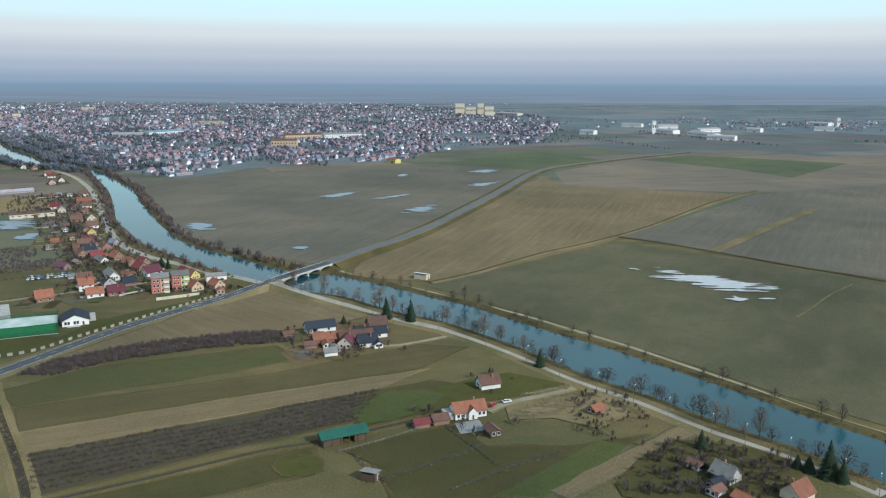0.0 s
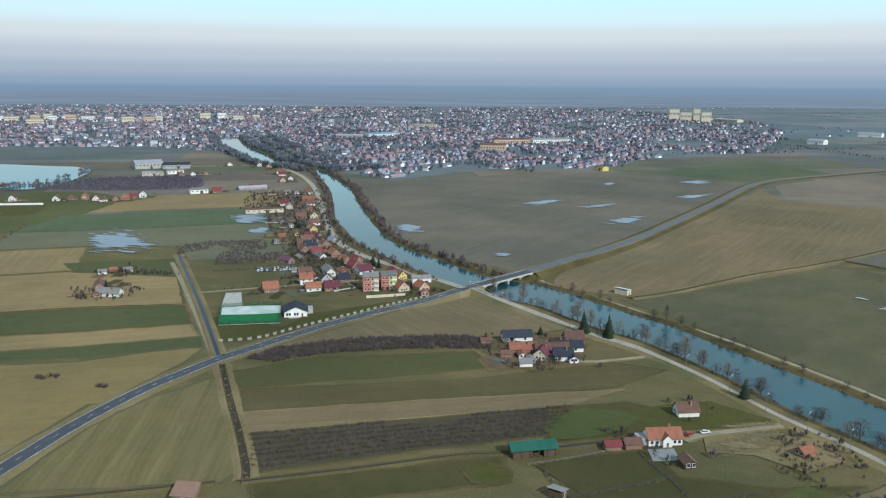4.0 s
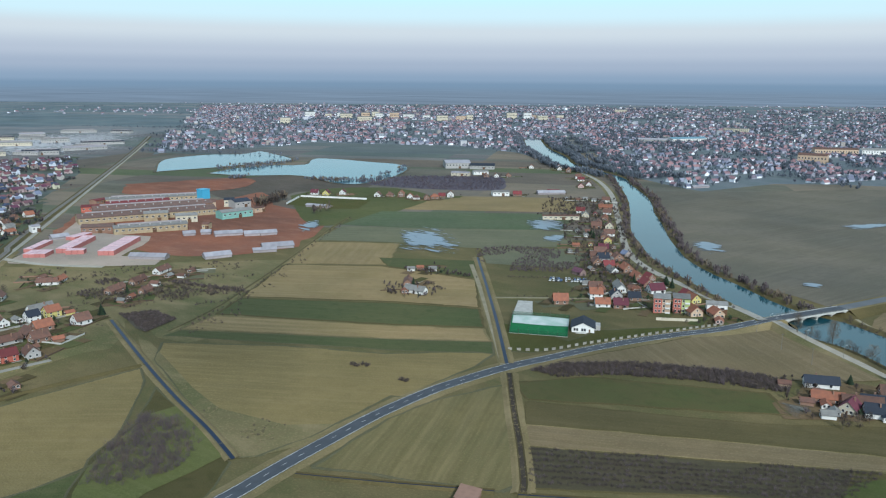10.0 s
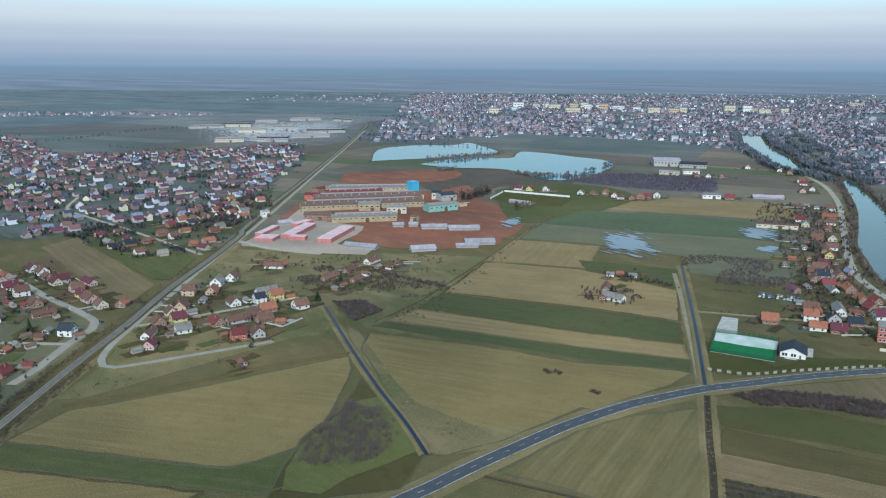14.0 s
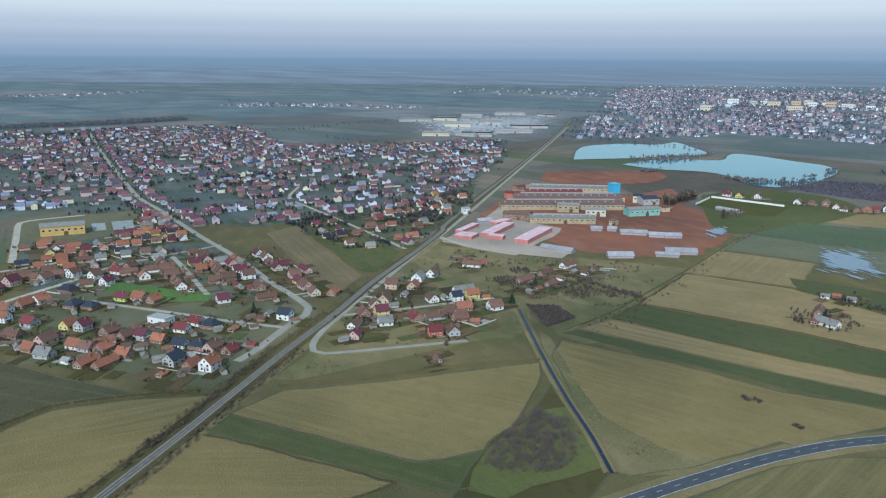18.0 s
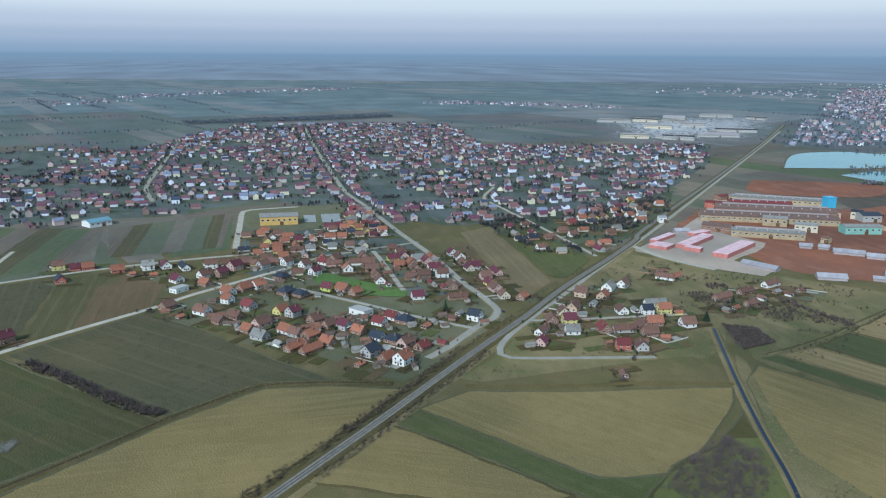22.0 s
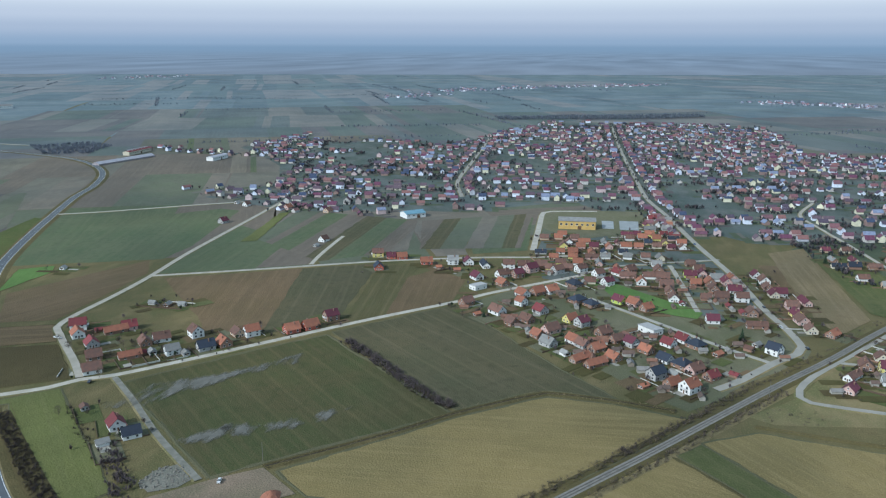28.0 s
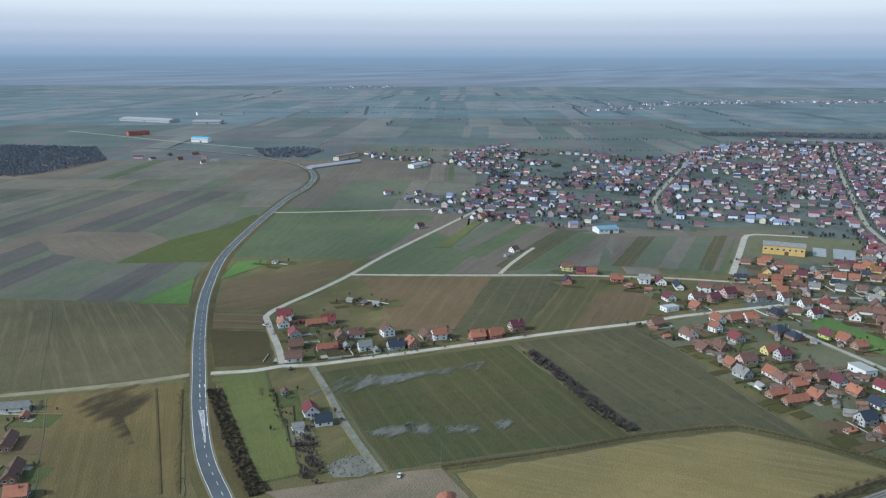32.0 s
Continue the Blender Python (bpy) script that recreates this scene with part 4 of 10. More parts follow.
FARM_GREEN = [(-34.4, 273.8), (-31, 286.1), (-20.9, 297.6), (-5.2, 299), (1.6, 293.2), (-4.9, 280.9), (-17.1, 270.5), (-28.9, 265.5)]
RIDING_RING = [(-54.3, 233.9), (-52.4, 240.6), (-44.2, 241.4), (-38.6, 237.9), (-38.1, 232.1), (-42.7, 227.6), (-49.8, 227.6)]
PALE_FENCE = [(-34.3, 244), (-27.2, 248.2), (-18.1, 254.4), (-8.6, 261.8), (-5, 264.7)]
PADDOCK_RAILS = ([(-29.4, 242.8), (-23.8, 232.2), (-15.9, 222.1)], [(-23, 224.2), (-14.5, 227.8), (-4.1, 235.4), (10.9, 246.9), (13.9, 249.5)],
                 [(1.5, 264.3), (5.4, 256.4), (11.8, 246.5), (17.7, 234.5)], [(3, 218.8), (13.6, 227), (25, 235.7), (41, 245.5)])
CANAL_ROUGH = [(-370.3, 226.9), (-360.9, 227.8), (-289.4, 201.2), (-261.1, 194), (-226.4, 199.1), (-209.2, 213.3), (-206.7, 189.3), (-214.5, 171.9), (-220.5, 167.9), (-331.1, 205.6)]
FAR_ROAD = [(-1351.7, -1677.8), (-1318.6, -1489.9), (-1281.9, -1282.3), (-1264.3, -1142.1), (-1251, -1029.7)]
SETTLEMENT = [(-1033, -1115), (-1118, -1061), (-1083, -1090), (-1025, -958), (-1026, -1075), (-1063, -966), (-1050, -1035), (-1085, -1010)]
FLAT_TURN = 21.9

# ---- building helpers ----


def mesh_of(name, verts, faces, mats, idx=None, uvs=None):
    me = bpy.data.meshes.new(name)
    me.from_pydata(verts, [], faces)
    for m in mats:
        me.materials.append(MATS[m])
    if idx is not None:
        me.polygons.foreach_set("material_index", idx)
    if uvs is not None:
        lay = me.uv_layers.new(name="uv")
        li = np.empty(len(me.loops), dtype=np.int32)
        me.loops.foreach_get("vertex_index", li)
        lay.data.foreach_set("uv", np.asarray(uvs, dtype=np.float32)[li].ravel())
    me.update()
    return me


def smooth(pts, step=12.0):
    """A soft line through the points (Catmull-Rom)."""
    p = [np.array(q, float) for q in pts]
    p = [2 * p[0] - p[1]] + p + [2 * p[-1] - p[-2]]
    line = []
    for a, b, c, d in zip(p, p[1:], p[2:], p[3:]):
        n = max(1, int(np.linalg.norm(c - b) / step))
        for i in range(n):
            t = i / n
            line.append(0.5 * (2 * b + (c - a) * t + (2 * a - 5 * b + 4 * c - d) * t * t + (3 * b - a - 3 * c + d) * t ** 3))
    line.append(p[-2])
    return np.array(line)


def sides(line):
    t = np.gradient(line, axis=0)
    t /= np.linalg.norm(t, axis=1)[:, None] + 1e-9
    return t, np.stack([-t[:, 1], t[:, 0]], 1)


def shifted(pts, off, step=12.0):
    line = smooth(pts, step)
    return line + sides(line)[1] * off


def ribbon(name, pts, profile, mats, label="", category="", kind="structure", step=12.0, z=0.0, parent=None):
    """A band along a line. profile: (offset, height) from right to left; mats: one name, or one for each strip."""
    line = smooth(pts, step)
    _, nrm = sides(line)
    k = len(profile)
    run = np.concatenate([[0], np.cumsum(np.linalg.norm(np.diff(line, axis=0), axis=1))])
    verts, uvs, faces, idx = [], [], [], []
    zs = z if np.ndim(z) else np.full(len(line), z)
    for i, (p, q) in enumerate(zip(line, nrm)):
        for j, (o, h) in enumerate(profile):
            up = 0 if k > 2 and j in (0, k - 1) else zs[i]
            verts.append((p[0] + q[0] * o, p[1] + q[1] * o, h + up))
            uvs.append((run[i], o))
    names = [mats] if isinstance(mats, str) else list(dict.fromkeys(mats))
    for i in range(len(line) - 1):
        for j in range(k - 1):
            faces.append((i * k + j, (i + 1) * k + j, (i + 1) * k + j + 1, i * k + j + 1))
            idx.append(0 if isinstance(mats, str) else names.index(mats[j]))
    # facing up
    faces = [f[::-1] for f in faces]
    ob = new(name, mesh_of(name, verts, faces, names, idx, uvs))
    if parent:
        ob.parent = parent
    if label:
        tagged(ob, label, category, kind=kind)
    return ob


def dashes(name, pts, off, width, length, gap, z, parent=None, start=0.0, end=1e9, mat="line_white"):
    """Painted lines along a road; gap 0 gives an unbroken one."""
    line = smooth(pts, 3.0)
    _, nrm = sides(line)
    line = line + nrm * off
    run = np.concatenate([[0], np.cumsum(np.linalg.norm(np.diff(line, axis=0), axis=1))])
    verts, faces = [], []
    s = start
    piece = length if gap else 6.0
    while s + piece < min(run[-1], end):
        q = [np.array([np.interp(s + d, run, line[:, i]) for i in (0, 1)]) for d in (0, piece)]
        t = (q[1] - q[0]) / (np.linalg.norm(q[1] - q[0]) + 1e-9)
        m = np.array([-t[1], t[0]]) * width / 2
        b = len(verts)
        for a in (q[0] - m, q[1] - m, q[1] + m, q[0] + m):
            verts.append((a[0], a[1], z))
        faces.append((b, b + 1, b + 2, b + 3))
        s += piece + gap
    ob = new(name, mesh_of(name, verts, faces, [mat]))
    if parent:
        ob.parent = parent
    return ob


FIELD_NAMES = {"plain_dusk": "dark damp ploughed strip", "plain_a": "grey-green fallow strip", "winter": "fresh dark green winter wheat strip", "plain_green": "winter wheat field in haze-tinted grey-green", "plain_c": "dull green grass field", "plain_mauve": "ploughed field in haze-tinted mauve-brown", "plain_tan": "fallow field in haze-tinted pale tan", "plain_d": "dun brown soil field",
               "straw": "stubble field of pale straw rows", "sand": "pale bare sandy field strip", "crop": "dark green winter crop field", "greyleaf": "grey-green winter crop field",
               "green": "green grassy field strip", "leaf": "bright green young crop strip", "lawn": "short green lawn", "meadow": "dull green winter meadow", "olive": "olive green fallow strip",
               "orchard": "brown-green fallow orchard ground", "orchard_dark": "dark weedy ground of the orchard", "stripe": "striped olive field with sown rows", "soil": "bare brown soil field", "fallow": "pale brown fallow field",
               "darksoil": "dark damp soil patch", "plough": "dark ploughed field", "brown": "brown-green garden field", "umber": "damp grey-brown meadow land", "fresh": "fresh bright green crop strip", "farm_grass": "patchy green winter grass", "weedy": "weedy green strip beside the hedge", "wheat_far": "winter wheat strip, blue-green with painted haze", "dun_far": "garden field greyed with painted haze", "russet": "bare pinkish brown soil field", "redclay": "red clay ground of the brickworks",
               "pinkdust": "pink dusty yard ground", "scrubland": "rough dry grass land", "straw_brown": "brown stubble field with faint rows", "heath": "wide flat brown-green river meadow", "olive_dark": "dark olive field with faint wheel tracks"}


def inside(pts, poly):
    """Which points lie in the polygon."""
    pts, poly = np.asarray(pts, float), np.asarray(poly, float)
    hit = np.zeros(len(pts), bool)
    for (x1, y1), (x2, y2) in zip(poly, np.roll(poly, -1, 0)):
        c = ((y1 > pts[:, 1]) != (y2 > pts[:, 1]))
        hit ^= c & (pts[:, 0] < (x2 - x1) * (pts[:, 1] - y1) / (y2 - y1 + 1e-12) + x1)
    return hit


FIELDS = []


def field(kind, z, pts, wobble=1.2, rows=None):
    """A piece of farm land with a slightly uneven outline, rows along its longest side or at the angle given."""
    p = np.array(pts, float)
    e = np.roll(p, -1, 0) - p
    ln = np.linalg.norm(e, axis=1)
    d = e[ln.argmax()] / ln.max() if rows is None else np.array([math.cos(rows), math.sin(rows)])
    rim = []
    for a, v, m in zip(p, e, ln):
        n = max(1, min(50, int(m / 7)))
        for i in range(n):
            j = 0 if i == 0 else wobble * (noise.noise((a[0] * 0.1 + i * 0.5, a[1] * 0.1, 3.0)) + 0.7 * noise.noise((a[0] * 0.1 + i * 1.7, a[1] * 0.1, 9.0)))
            rim.append(a + v * i / n + np.array([-v[1], v[0]]) / (m + 1e-9) * j)
    rim = np.array(rim)
    area = np.sum(rim[:, 0] * np.roll(rim[:, 1], -1) - np.roll(rim[:, 0], -1) * rim[:, 1])
    if area < 0:
        rim = rim[::-1]
    uv = np.stack([rim @ d, rim @ np.array([-d[1], d[0]])], 1)
    FIELDS.append((kind, rim))
    zz = z + 0.0012 * len(FIELDS)
    ob = new("field", mesh_of("field", [(x, y, zz) for x, y in rim], [tuple(range(len(rim)))], [kind], None, uv))
    bm = bmesh.new()
    bm.from_mesh(ob.data)
    bmesh.ops.triangulate(bm, faces=bm.faces)
    bm.to_mesh(ob.data)
    bm.free()
    return tagged(ob, FIELD_NAMES[kind], "field", kind="structure")


# ---- ground ----
gx = np.linspace(-1, 1, 41)
gx = np.sign(gx) * np.abs(gx) ** 1.6 * 6400
gv = [(x, y, 0.0) for y in gx for x in gx]
gf = [(j * 41 + i, j * 41 + i + 1, (j + 1) * 41 + i + 1, (j + 1) * 41 + i) for j in range(40) for i in range(40)]
tagged(new("ground", mesh_of("ground", gv, gf, ["ground"], None, [(v[0], v[1]) for v in gv])), "flat river plain of dry winter grass", "ground", kind="structure")
field("straw", 0.1, [(-270.1, -140.3), (-309.2, -100.6), (-334.6, -74.9), (-358.7, -45.2), (-367.6, -32.3), (-365.8, 1.3), (-359.1, 25.4), (-356.2, 44), (-319.5, 13.2), (-286.9, -12.6), (-259.4, -33), (-253.4, -120.6)])
field("crop", 0.1, [(-339.7, -258.7), (-399.8, -207.3), (-432.3, -174.6), (-339.7, -77.6), (-316.1, -102.7), (-276.2, -148.4), (-258.8, -166)])
field("greyleaf", 0.1, [(-437.7, -173.1), (-507.2, -106.1), (-453.6, -64.7), (-408, -28.9), (-369.1, 6.8), (-372.7, 1.2), (-376.1, -33.2), (-368.2, -46.5), (-343.5, -75.2)])
field("soil", 0.1, [(-525.5, -341.8), (-555.1, -281.3), (-574.5, -245.7), (-425.3, -212.9), (-418.7, -251.1), (-448, -271.8)])
field("greyleaf", 0.1, [(-574.5, -245.7), (-599.8, -190.2), (-586.6, -186.2), (-454.8, -177.1), (-423.7, -216.2)])
field("olive", 0.1, [(-594.1, -186.1), (-611.5, -150.5), (-566.4, -155.1), (-475.1, -148.3), (-452.3, -172.2)])
field("soil", 0.1, [(-566.4, -155.1), (-590.6, -141), (-572.6, -108.9), (-516, -109.8), (-475.1, -148.3)])
field("plain_green", 0.1, [(-535.9, -352.6), (-602.6, -360), (-714.1, -366.2), (-664.9, -294), (-585.6, -243.1), (-564.7, -285.8)])
field("plain_mauve", 0.1, [(-660.6, -292.2), (-646.8, -255.5), (-587.3, -243.7), (-567.6, -284)])
field("plain_c", 0.1, [(-756.2, -332.5), (-796.9, -250.3), (-763.8, -204.5), (-631.1, -150.4), (-589, -236.2), (-669.7, -284.3)])
field("plain_d", 0.1, [(-763.8, -204.5), (-761.1, -152.7), (-645.8, -120.3), (-633.2, -146.1)])
field("plain_green", 0.1, [(-776.3, -150.1), (-811.7, -78.4), (-670.1, -70.8), (-647.9, -116)])
field("leaf", 0.22, [(-285.8, -332.5), (-326.4, -286.1), (-241, -200.6), (-223.7, -214.6), (-260, -258.6), (-305.1, -299.8)])
field("leaf", 0.34, [(-306.7, -300.3), (-325.5, -286.1), (-241, -200.6), (-223.9, -214.2)])
field("brown", 0.22, [(-369.4, -365.1), (-382.9, -329.8), (-339.2, -289.7), (-320.3, -318.3)])
field("soil", 0.1, [(-399.8, -393.9), (-414.4, -355.2), (-387.4, -333.3), (-370.9, -367.3)])
field("soil", 0.1, [(-410, -394), (-465.5, -433.3), (-572.8, -382.3), (-535.4, -361.8), (-422.1, -360.1)])
field("plain_green", 0.1, [(-549.3, -468.3), (-704.6, -505.1), (-788.4, -424.4), (-782.1, -399.4), (-626.7, -371.6), (-577.3, -373.2), (-553.8, -430.4)])
field("fresh", 0.16, [(-466.4, -442.9), (-524.8, -470.9), (-540.3, -448.5), (-523.1, -438.3)])
field("fresh", 0.22, [(-390.6, -455.4), (-467.6, -467.8), (-408.3, -419.2)])
field("russet", 0.1, [(-421.2, -645.9), (-480.4, -561.3), (-507.4, -488), (-464.9, -465.4), (-391, -454.7), (-364.5, -567.9)])
field("olive_dark", 0.1, [(-354.7, -554.5), (-380.6, -534.9), (-401.6, -411.3), (-307.3, -325.4), (-252.7, -379.5), (-256.9, -410.3)])
field("olive_dark", 0.22, [(-328, -517.7), (-357.9, -500.7), (-253, -382.2), (-243.6, -401.6)])
field("straw_brown", 0.1, [(-248.9, -370.3), (-295.8, -317.2), (-203.2, -232.5), (-176.5, -287.7)])
field("farm_grass", 0.22, [(-470, -561), (-560, -585), (-639, -581), (-703, -594), (-701, -582), (-512, -486)])
field("plain_a", 0.1, [(-477.1, -554.3), (-550.6, -526.1), (-637, -586.9), (-688, -590), (-501.3, -482.6)])
field("russet", 0.2, [(-513, -721), (-549, -698), (-578, -626), (-560, -585), (-472, -566), (-470, -636)])
field("plain_mauve", 0.1, [(-597, -888), (-716, -735), (-623.5, -614.1), (-463.2, -703.6)])
field("plain_d", 0.1, [(-463.2, -703.6), (-623.5, -614.1), (-676, -613), (-550.6, -526.1), (-480.4, -561.3), (-427.7, -654.8)])
field("straw", 0.1, [(-331.8, 41.2), (-347.7, 68.8), (-338.6, 113.7), (-335.4, 148.1), (-329.7, 201.8), (-314.1, 193.3), (-285.1, 167.2), (-256.4, 137), (-255.5, 111.8), (-257.8, 102), (-286.1, 78)])
field("green", 0.1, [(-330.6, 41), (-284.6, 77.6), (-256.5, 101.5), (-254, 130.4), (-230.6, 128), (-232.6, 101.4), (-248, 88.6), (-288.3, 54.7), (-317.8, 28.8)])
field("straw", 0.1, [(-317.4, 25.7), (-285.9, 54.2), (-246, 87.8), (-241.4, 64.2), (-276.3, -19.3)])
field("meadow", 0.1, [(-302.9, 192), (-217.6, 164.8), (-204.4, 143.6), (-224.1, 98.9), (-261, 135.1), (-276.3, 165)])
field("straw", 0.1, [(-354.9, 231), (-298.8, 267), (-249.2, 289.4), (-216.1, 319), (-204.7, 322.7), (-202.5, 303.2), (-207.1, 250), (-211.2, 248.6), (-209.7, 196.7), (-213.5, 174.2), (-218.5, 169.1), (-262.5, 185.1), (-335.6, 213.1)], 1.2, 0.504)
field("winter", 0.1, [(-376.1, 282.4), (-392.2, 314.4), (-305.5, 365.8), (-256.9, 386.8), (-234.1, 357.6), (-276.9, 331.5)])
field("winter", 0.1, [(-364.5, 238.4), (-365.2, 250.1), (-259.5, 310.5), (-216, 338.5), (-205.4, 323.2), (-248.3, 297.2)])
field("sand", 0.1, [(-373.2, 280.1), (-274.9, 329), (-232.4, 355), (-217.9, 339.2), (-260.7, 312), (-367.4, 252.4)])
field("sand", 0.1, [(-394.3, 318), (-440.9, 396.9), (-379.7, 438.7), (-300.2, 446.9), (-258.9, 389.9), (-308, 368.8)])
field("sand", 0.1, [(-444.5, 401.4), (-487.2, 472.6), (-424.1, 512.6), (-378.9, 444.4)])
field("winter", 0.22, [(-400.4, 459.4), (-334.2, 496.9), (-301.1, 450.3), (-376.4, 441.5)])
field("dun_far", 0.1, [(-491.8, 478.5), (-520.1, 542.9), (-382.4, 639.2), (-328.8, 649.7), (-299.3, 592.9), (-361.6, 537.2), (-427.2, 516.4)])
field("wheat_far", 0.22, [(-526.4, 549.6), (-549.2, 635.3), (-398.3, 733.3), (-363.1, 728.1), (-343.3, 655.2), (-467.8, 574)])
field("sand", 0.1, [(-554.7, 651.1), (-579, 765), (-432, 856), (-379.4, 760.2), (-485.9, 693.1)])
field("dun_far", 0.12, [(-358.1, 540.4), (-287, 588.9), (-258.1, 522.2), (-322.3, 494.7)])
field("plain_d", 0.1, [(-723, 836), (-656, 1023), (-586, 930), (-538, 803), (-655, 695)])
field("plain_c", 0.1, [(-544, 563.9), (-609, 705), (-564, 746), (-549.2, 635.3)])
field("stripe", 0.1, [(-191.5, 180.1), (-196.6, 228.8), (-191.9, 259), (-177.8, 290.5), (-162.3, 271.6), (-125.1, 213.6), (-127.4, 206.2)], 1.2, 1.921)
field("orchard", 0.1, [(-160, 279.5), (-70.1, 317.8), (-11.9, 355.8), (11.7, 352.6), (-12, 322.2), (-86.7, 289.2), (-148.6, 259.3)])
field("fallow", 0.1, [(-148.1, 258.3), (-86.4, 288.1), (-5.5, 323.7), (-25.4, 301.2), (-81.3, 271.8), (-137.9, 242.3)])
field("orchard_dark", 0.1, [(-137.4, 241.5), (-81, 270.8), (-25.3, 300.1), (-31.6, 269.1), (-72.8, 244.6), (-121, 214)])
field("weedy", 0.1, [(-177.3, 294.7), (-153, 321.6), (-78.6, 353.4), (-63.6, 333.8), (-161.3, 281.8)])
field("meadow", 0.1, [(-33.3, 295), (-4.8, 309.9), (13.7, 303.7), (11.8, 283.5), (-30.6, 262.4)])
field("fallow", 0.1, [(-173.8, 332.6), (-151.1, 377.2), (-128.8, 423.8), (-105.9, 468.2), (-86.5, 459.5), (-32.2, 411.2), (-54.5, 386.6), (-108.4, 358.7)])
field("meadow", 0.1, [(-118.1, 207.6), (-89.2, 223.9), (-43.9, 249), (-38.4, 230.7), (-83.2, 207), (-110.8, 195.5)])
field("meadow", 0.1, [(-27.3, 248.9), (5.6, 267.4), (14.8, 249.2), (41.6, 249.5), (72.7, 258.6), (16.2, 212.2), (-13.6, 212)])
field("farm_grass", 0.22, [(14.7, 215.5), (40.1, 239.1), (54, 253.9), (62.8, 249.6), (54.5, 237.3), (29.8, 214.9)])
field("fallow", 0.22, [(32.8, 218.9), (50.4, 235.3), (84.7, 265.7), (88.6, 258.7), (70.7, 243.4), (38, 214)])
field("lawn", 0.1, [(-200.7, 331.7), (-232.7, 370), (-212.3, 372.7), (-184.4, 365), (-179.7, 392.9), (-138.6, 432.8), (-139.7, 425.6), (-172, 361.6), (-191.5, 335.7)])
field("fallow", 0.1, [(-58.1, 489.5), (5.6, 473), (32, 506.6), (136.6, 614.8), (217.8, 725.3), (339, 882), (147, 952), (133, 1059), (72.6, 874.6), (-6.6, 648.6), (-56.7, 539.2)])
field("heath", 0.1, [(-13.4, 468.5), (31.8, 503.4), (135.2, 607.9), (205, 543.9), (276.5, 480.2), (159.7, 266.4), (136.7, 292.4), (105, 334.1), (63.8, 385.5), (21.2, 433)])
field("umber", 0.1, [(143.7, 626.7), (215, 715.8), (352, 883), (541, 964), (280.6, 487.5), (208.3, 553.3)])
field("plain_tan", 0.1, [(149, 963), (155, 1109), (288, 1281), (783, 1407), (556, 992), (351, 897)])
field("plain_green", 0.1, [(23, 1290), (172, 1463), (262, 1290), (143, 1146)])
field("plain_green", 0.1, [(320, 1302), (431, 1392), (636, 1249), (462, 1051), (425, 1156)])
field("umber", 0.1, [(-378, 980), (-287, 1045), (-171, 1174), (-21, 1223), (133, 1123), (70, 923), (-11.8, 675.3), (-59.6, 567.8), (-85.9, 524.6), (-158.4, 566), (-204.3, 619.6), (-244.7, 699), (-317.1, 841.4)])

# ---- water ----


def strip_between(name, left, right, mats, z, label, category, kind="structure", n=90):
    """A sheet between two soft lines."""
    def even(pts):
        line = smooth(pts, 6.0)
        run = np.concatenate([[0], np.cumsum(np.linalg.norm(np.diff(line, axis=0), axis=1))])
        s = np.linspace(0, run[-1], n)
        return np.stack([np.interp(s, run, line[:, i]) for i in (0, 1)], 1)
    a, b = even(left), even(right)
    verts = [(*p, z) for p in a] + [(*p, z) for p in b]
    faces = [(i, i + 1, n + i + 1, n + i) for i in range(n - 1)]
    return tagged(new(name, mesh_of(name, verts, faces, [mats])), label, category, kind=kind)


river_near = RIVER_NEAR_UP + RIVER_NEAR_DOWN
river_far = RIVER_FAR_UP + RIVER_FAR_DOWN
strip_between("river", river_near, river_far, "river", 0.75, "calm blue-green river between grassy banks", "river", n=160)
ribbon("river_bank", river_near, [(-6.5, 0.0), (-4.0, 1.5), (-1.5, 1.4), (1.6, 0.6)], ["bank", "bank_dark", "bank_dark"], "sloping near river bank of dry grass", "river bank", step=8)
ribbon("river_bank", river_far, [(-1.6, 0.6), (1.5, 1.4), (5.0, 1.5), (8.0, 0.0)], ["bank_dark", "bank_dark", "meadow"], "sloping far river bank of dry grass", "river bank", step=8)


def ditch(name, pts, wide, label, wat="ditchwater", rim=2.2, slope="bank_dark", rim_mat="bank"):
    """Water between two slopes, with a rim of dry grass on each side."""
    h = wide / 2
    for k in (-1, 1):
        prof = [(k * (h + rim + 1), 0.05), (k * (h + rim * 0.6), 0.75), (k * (h + 0.45), 0.68), (k * (h - 0.3), 0.28)]
        mats = [rim_mat, rim_mat, slope]
        if k > 0:
            prof, mats = prof[::-1], mats[::-1]
        ribbon(name + "_bank", pts, prof, mats, "dry grassy ditch bank", "ditch bank", step=8)
    ribbon(name, pts, [(-h, 0.36), (h, 0.36)], wat, label, "ditch", step=8)


ditch("canal", CANAL_EAST, 2.1, "straight drainage canal with dark blue water", rim=2.2, slope="bank")
ditch("canal", CANAL_WEST, 2.0, "straight drainage canal with dark blue water", rim=1.4, slope="bank")
ditch("ditch", DITCH_SOUTH, 2.0, "overgrown drainage ditch full of dark weeds", "bramble", rim=2.4, slope="brown")
ditch("ditch", DITCH_WEST, 0.7, "narrow dark field ditch", rim=0.6, rim_mat="bank_dark")
ditch("ditch", DITCH_FARM, 0.9, "narrow dark field ditch", rim=0.8, slope="brown", rim_mat="bank_dark")
ditch("ditch", DITCH_FARM_EAST, 1.0, "narrow dark field ditch", rim=0.9, slope="brown", rim_mat="bank_dark")
ditch("ditch", DITCH_VILLAGE, 0.9, "overgrown field ditch", "bramble", rim=1.6, slope="brown", rim_mat="bank_dark")

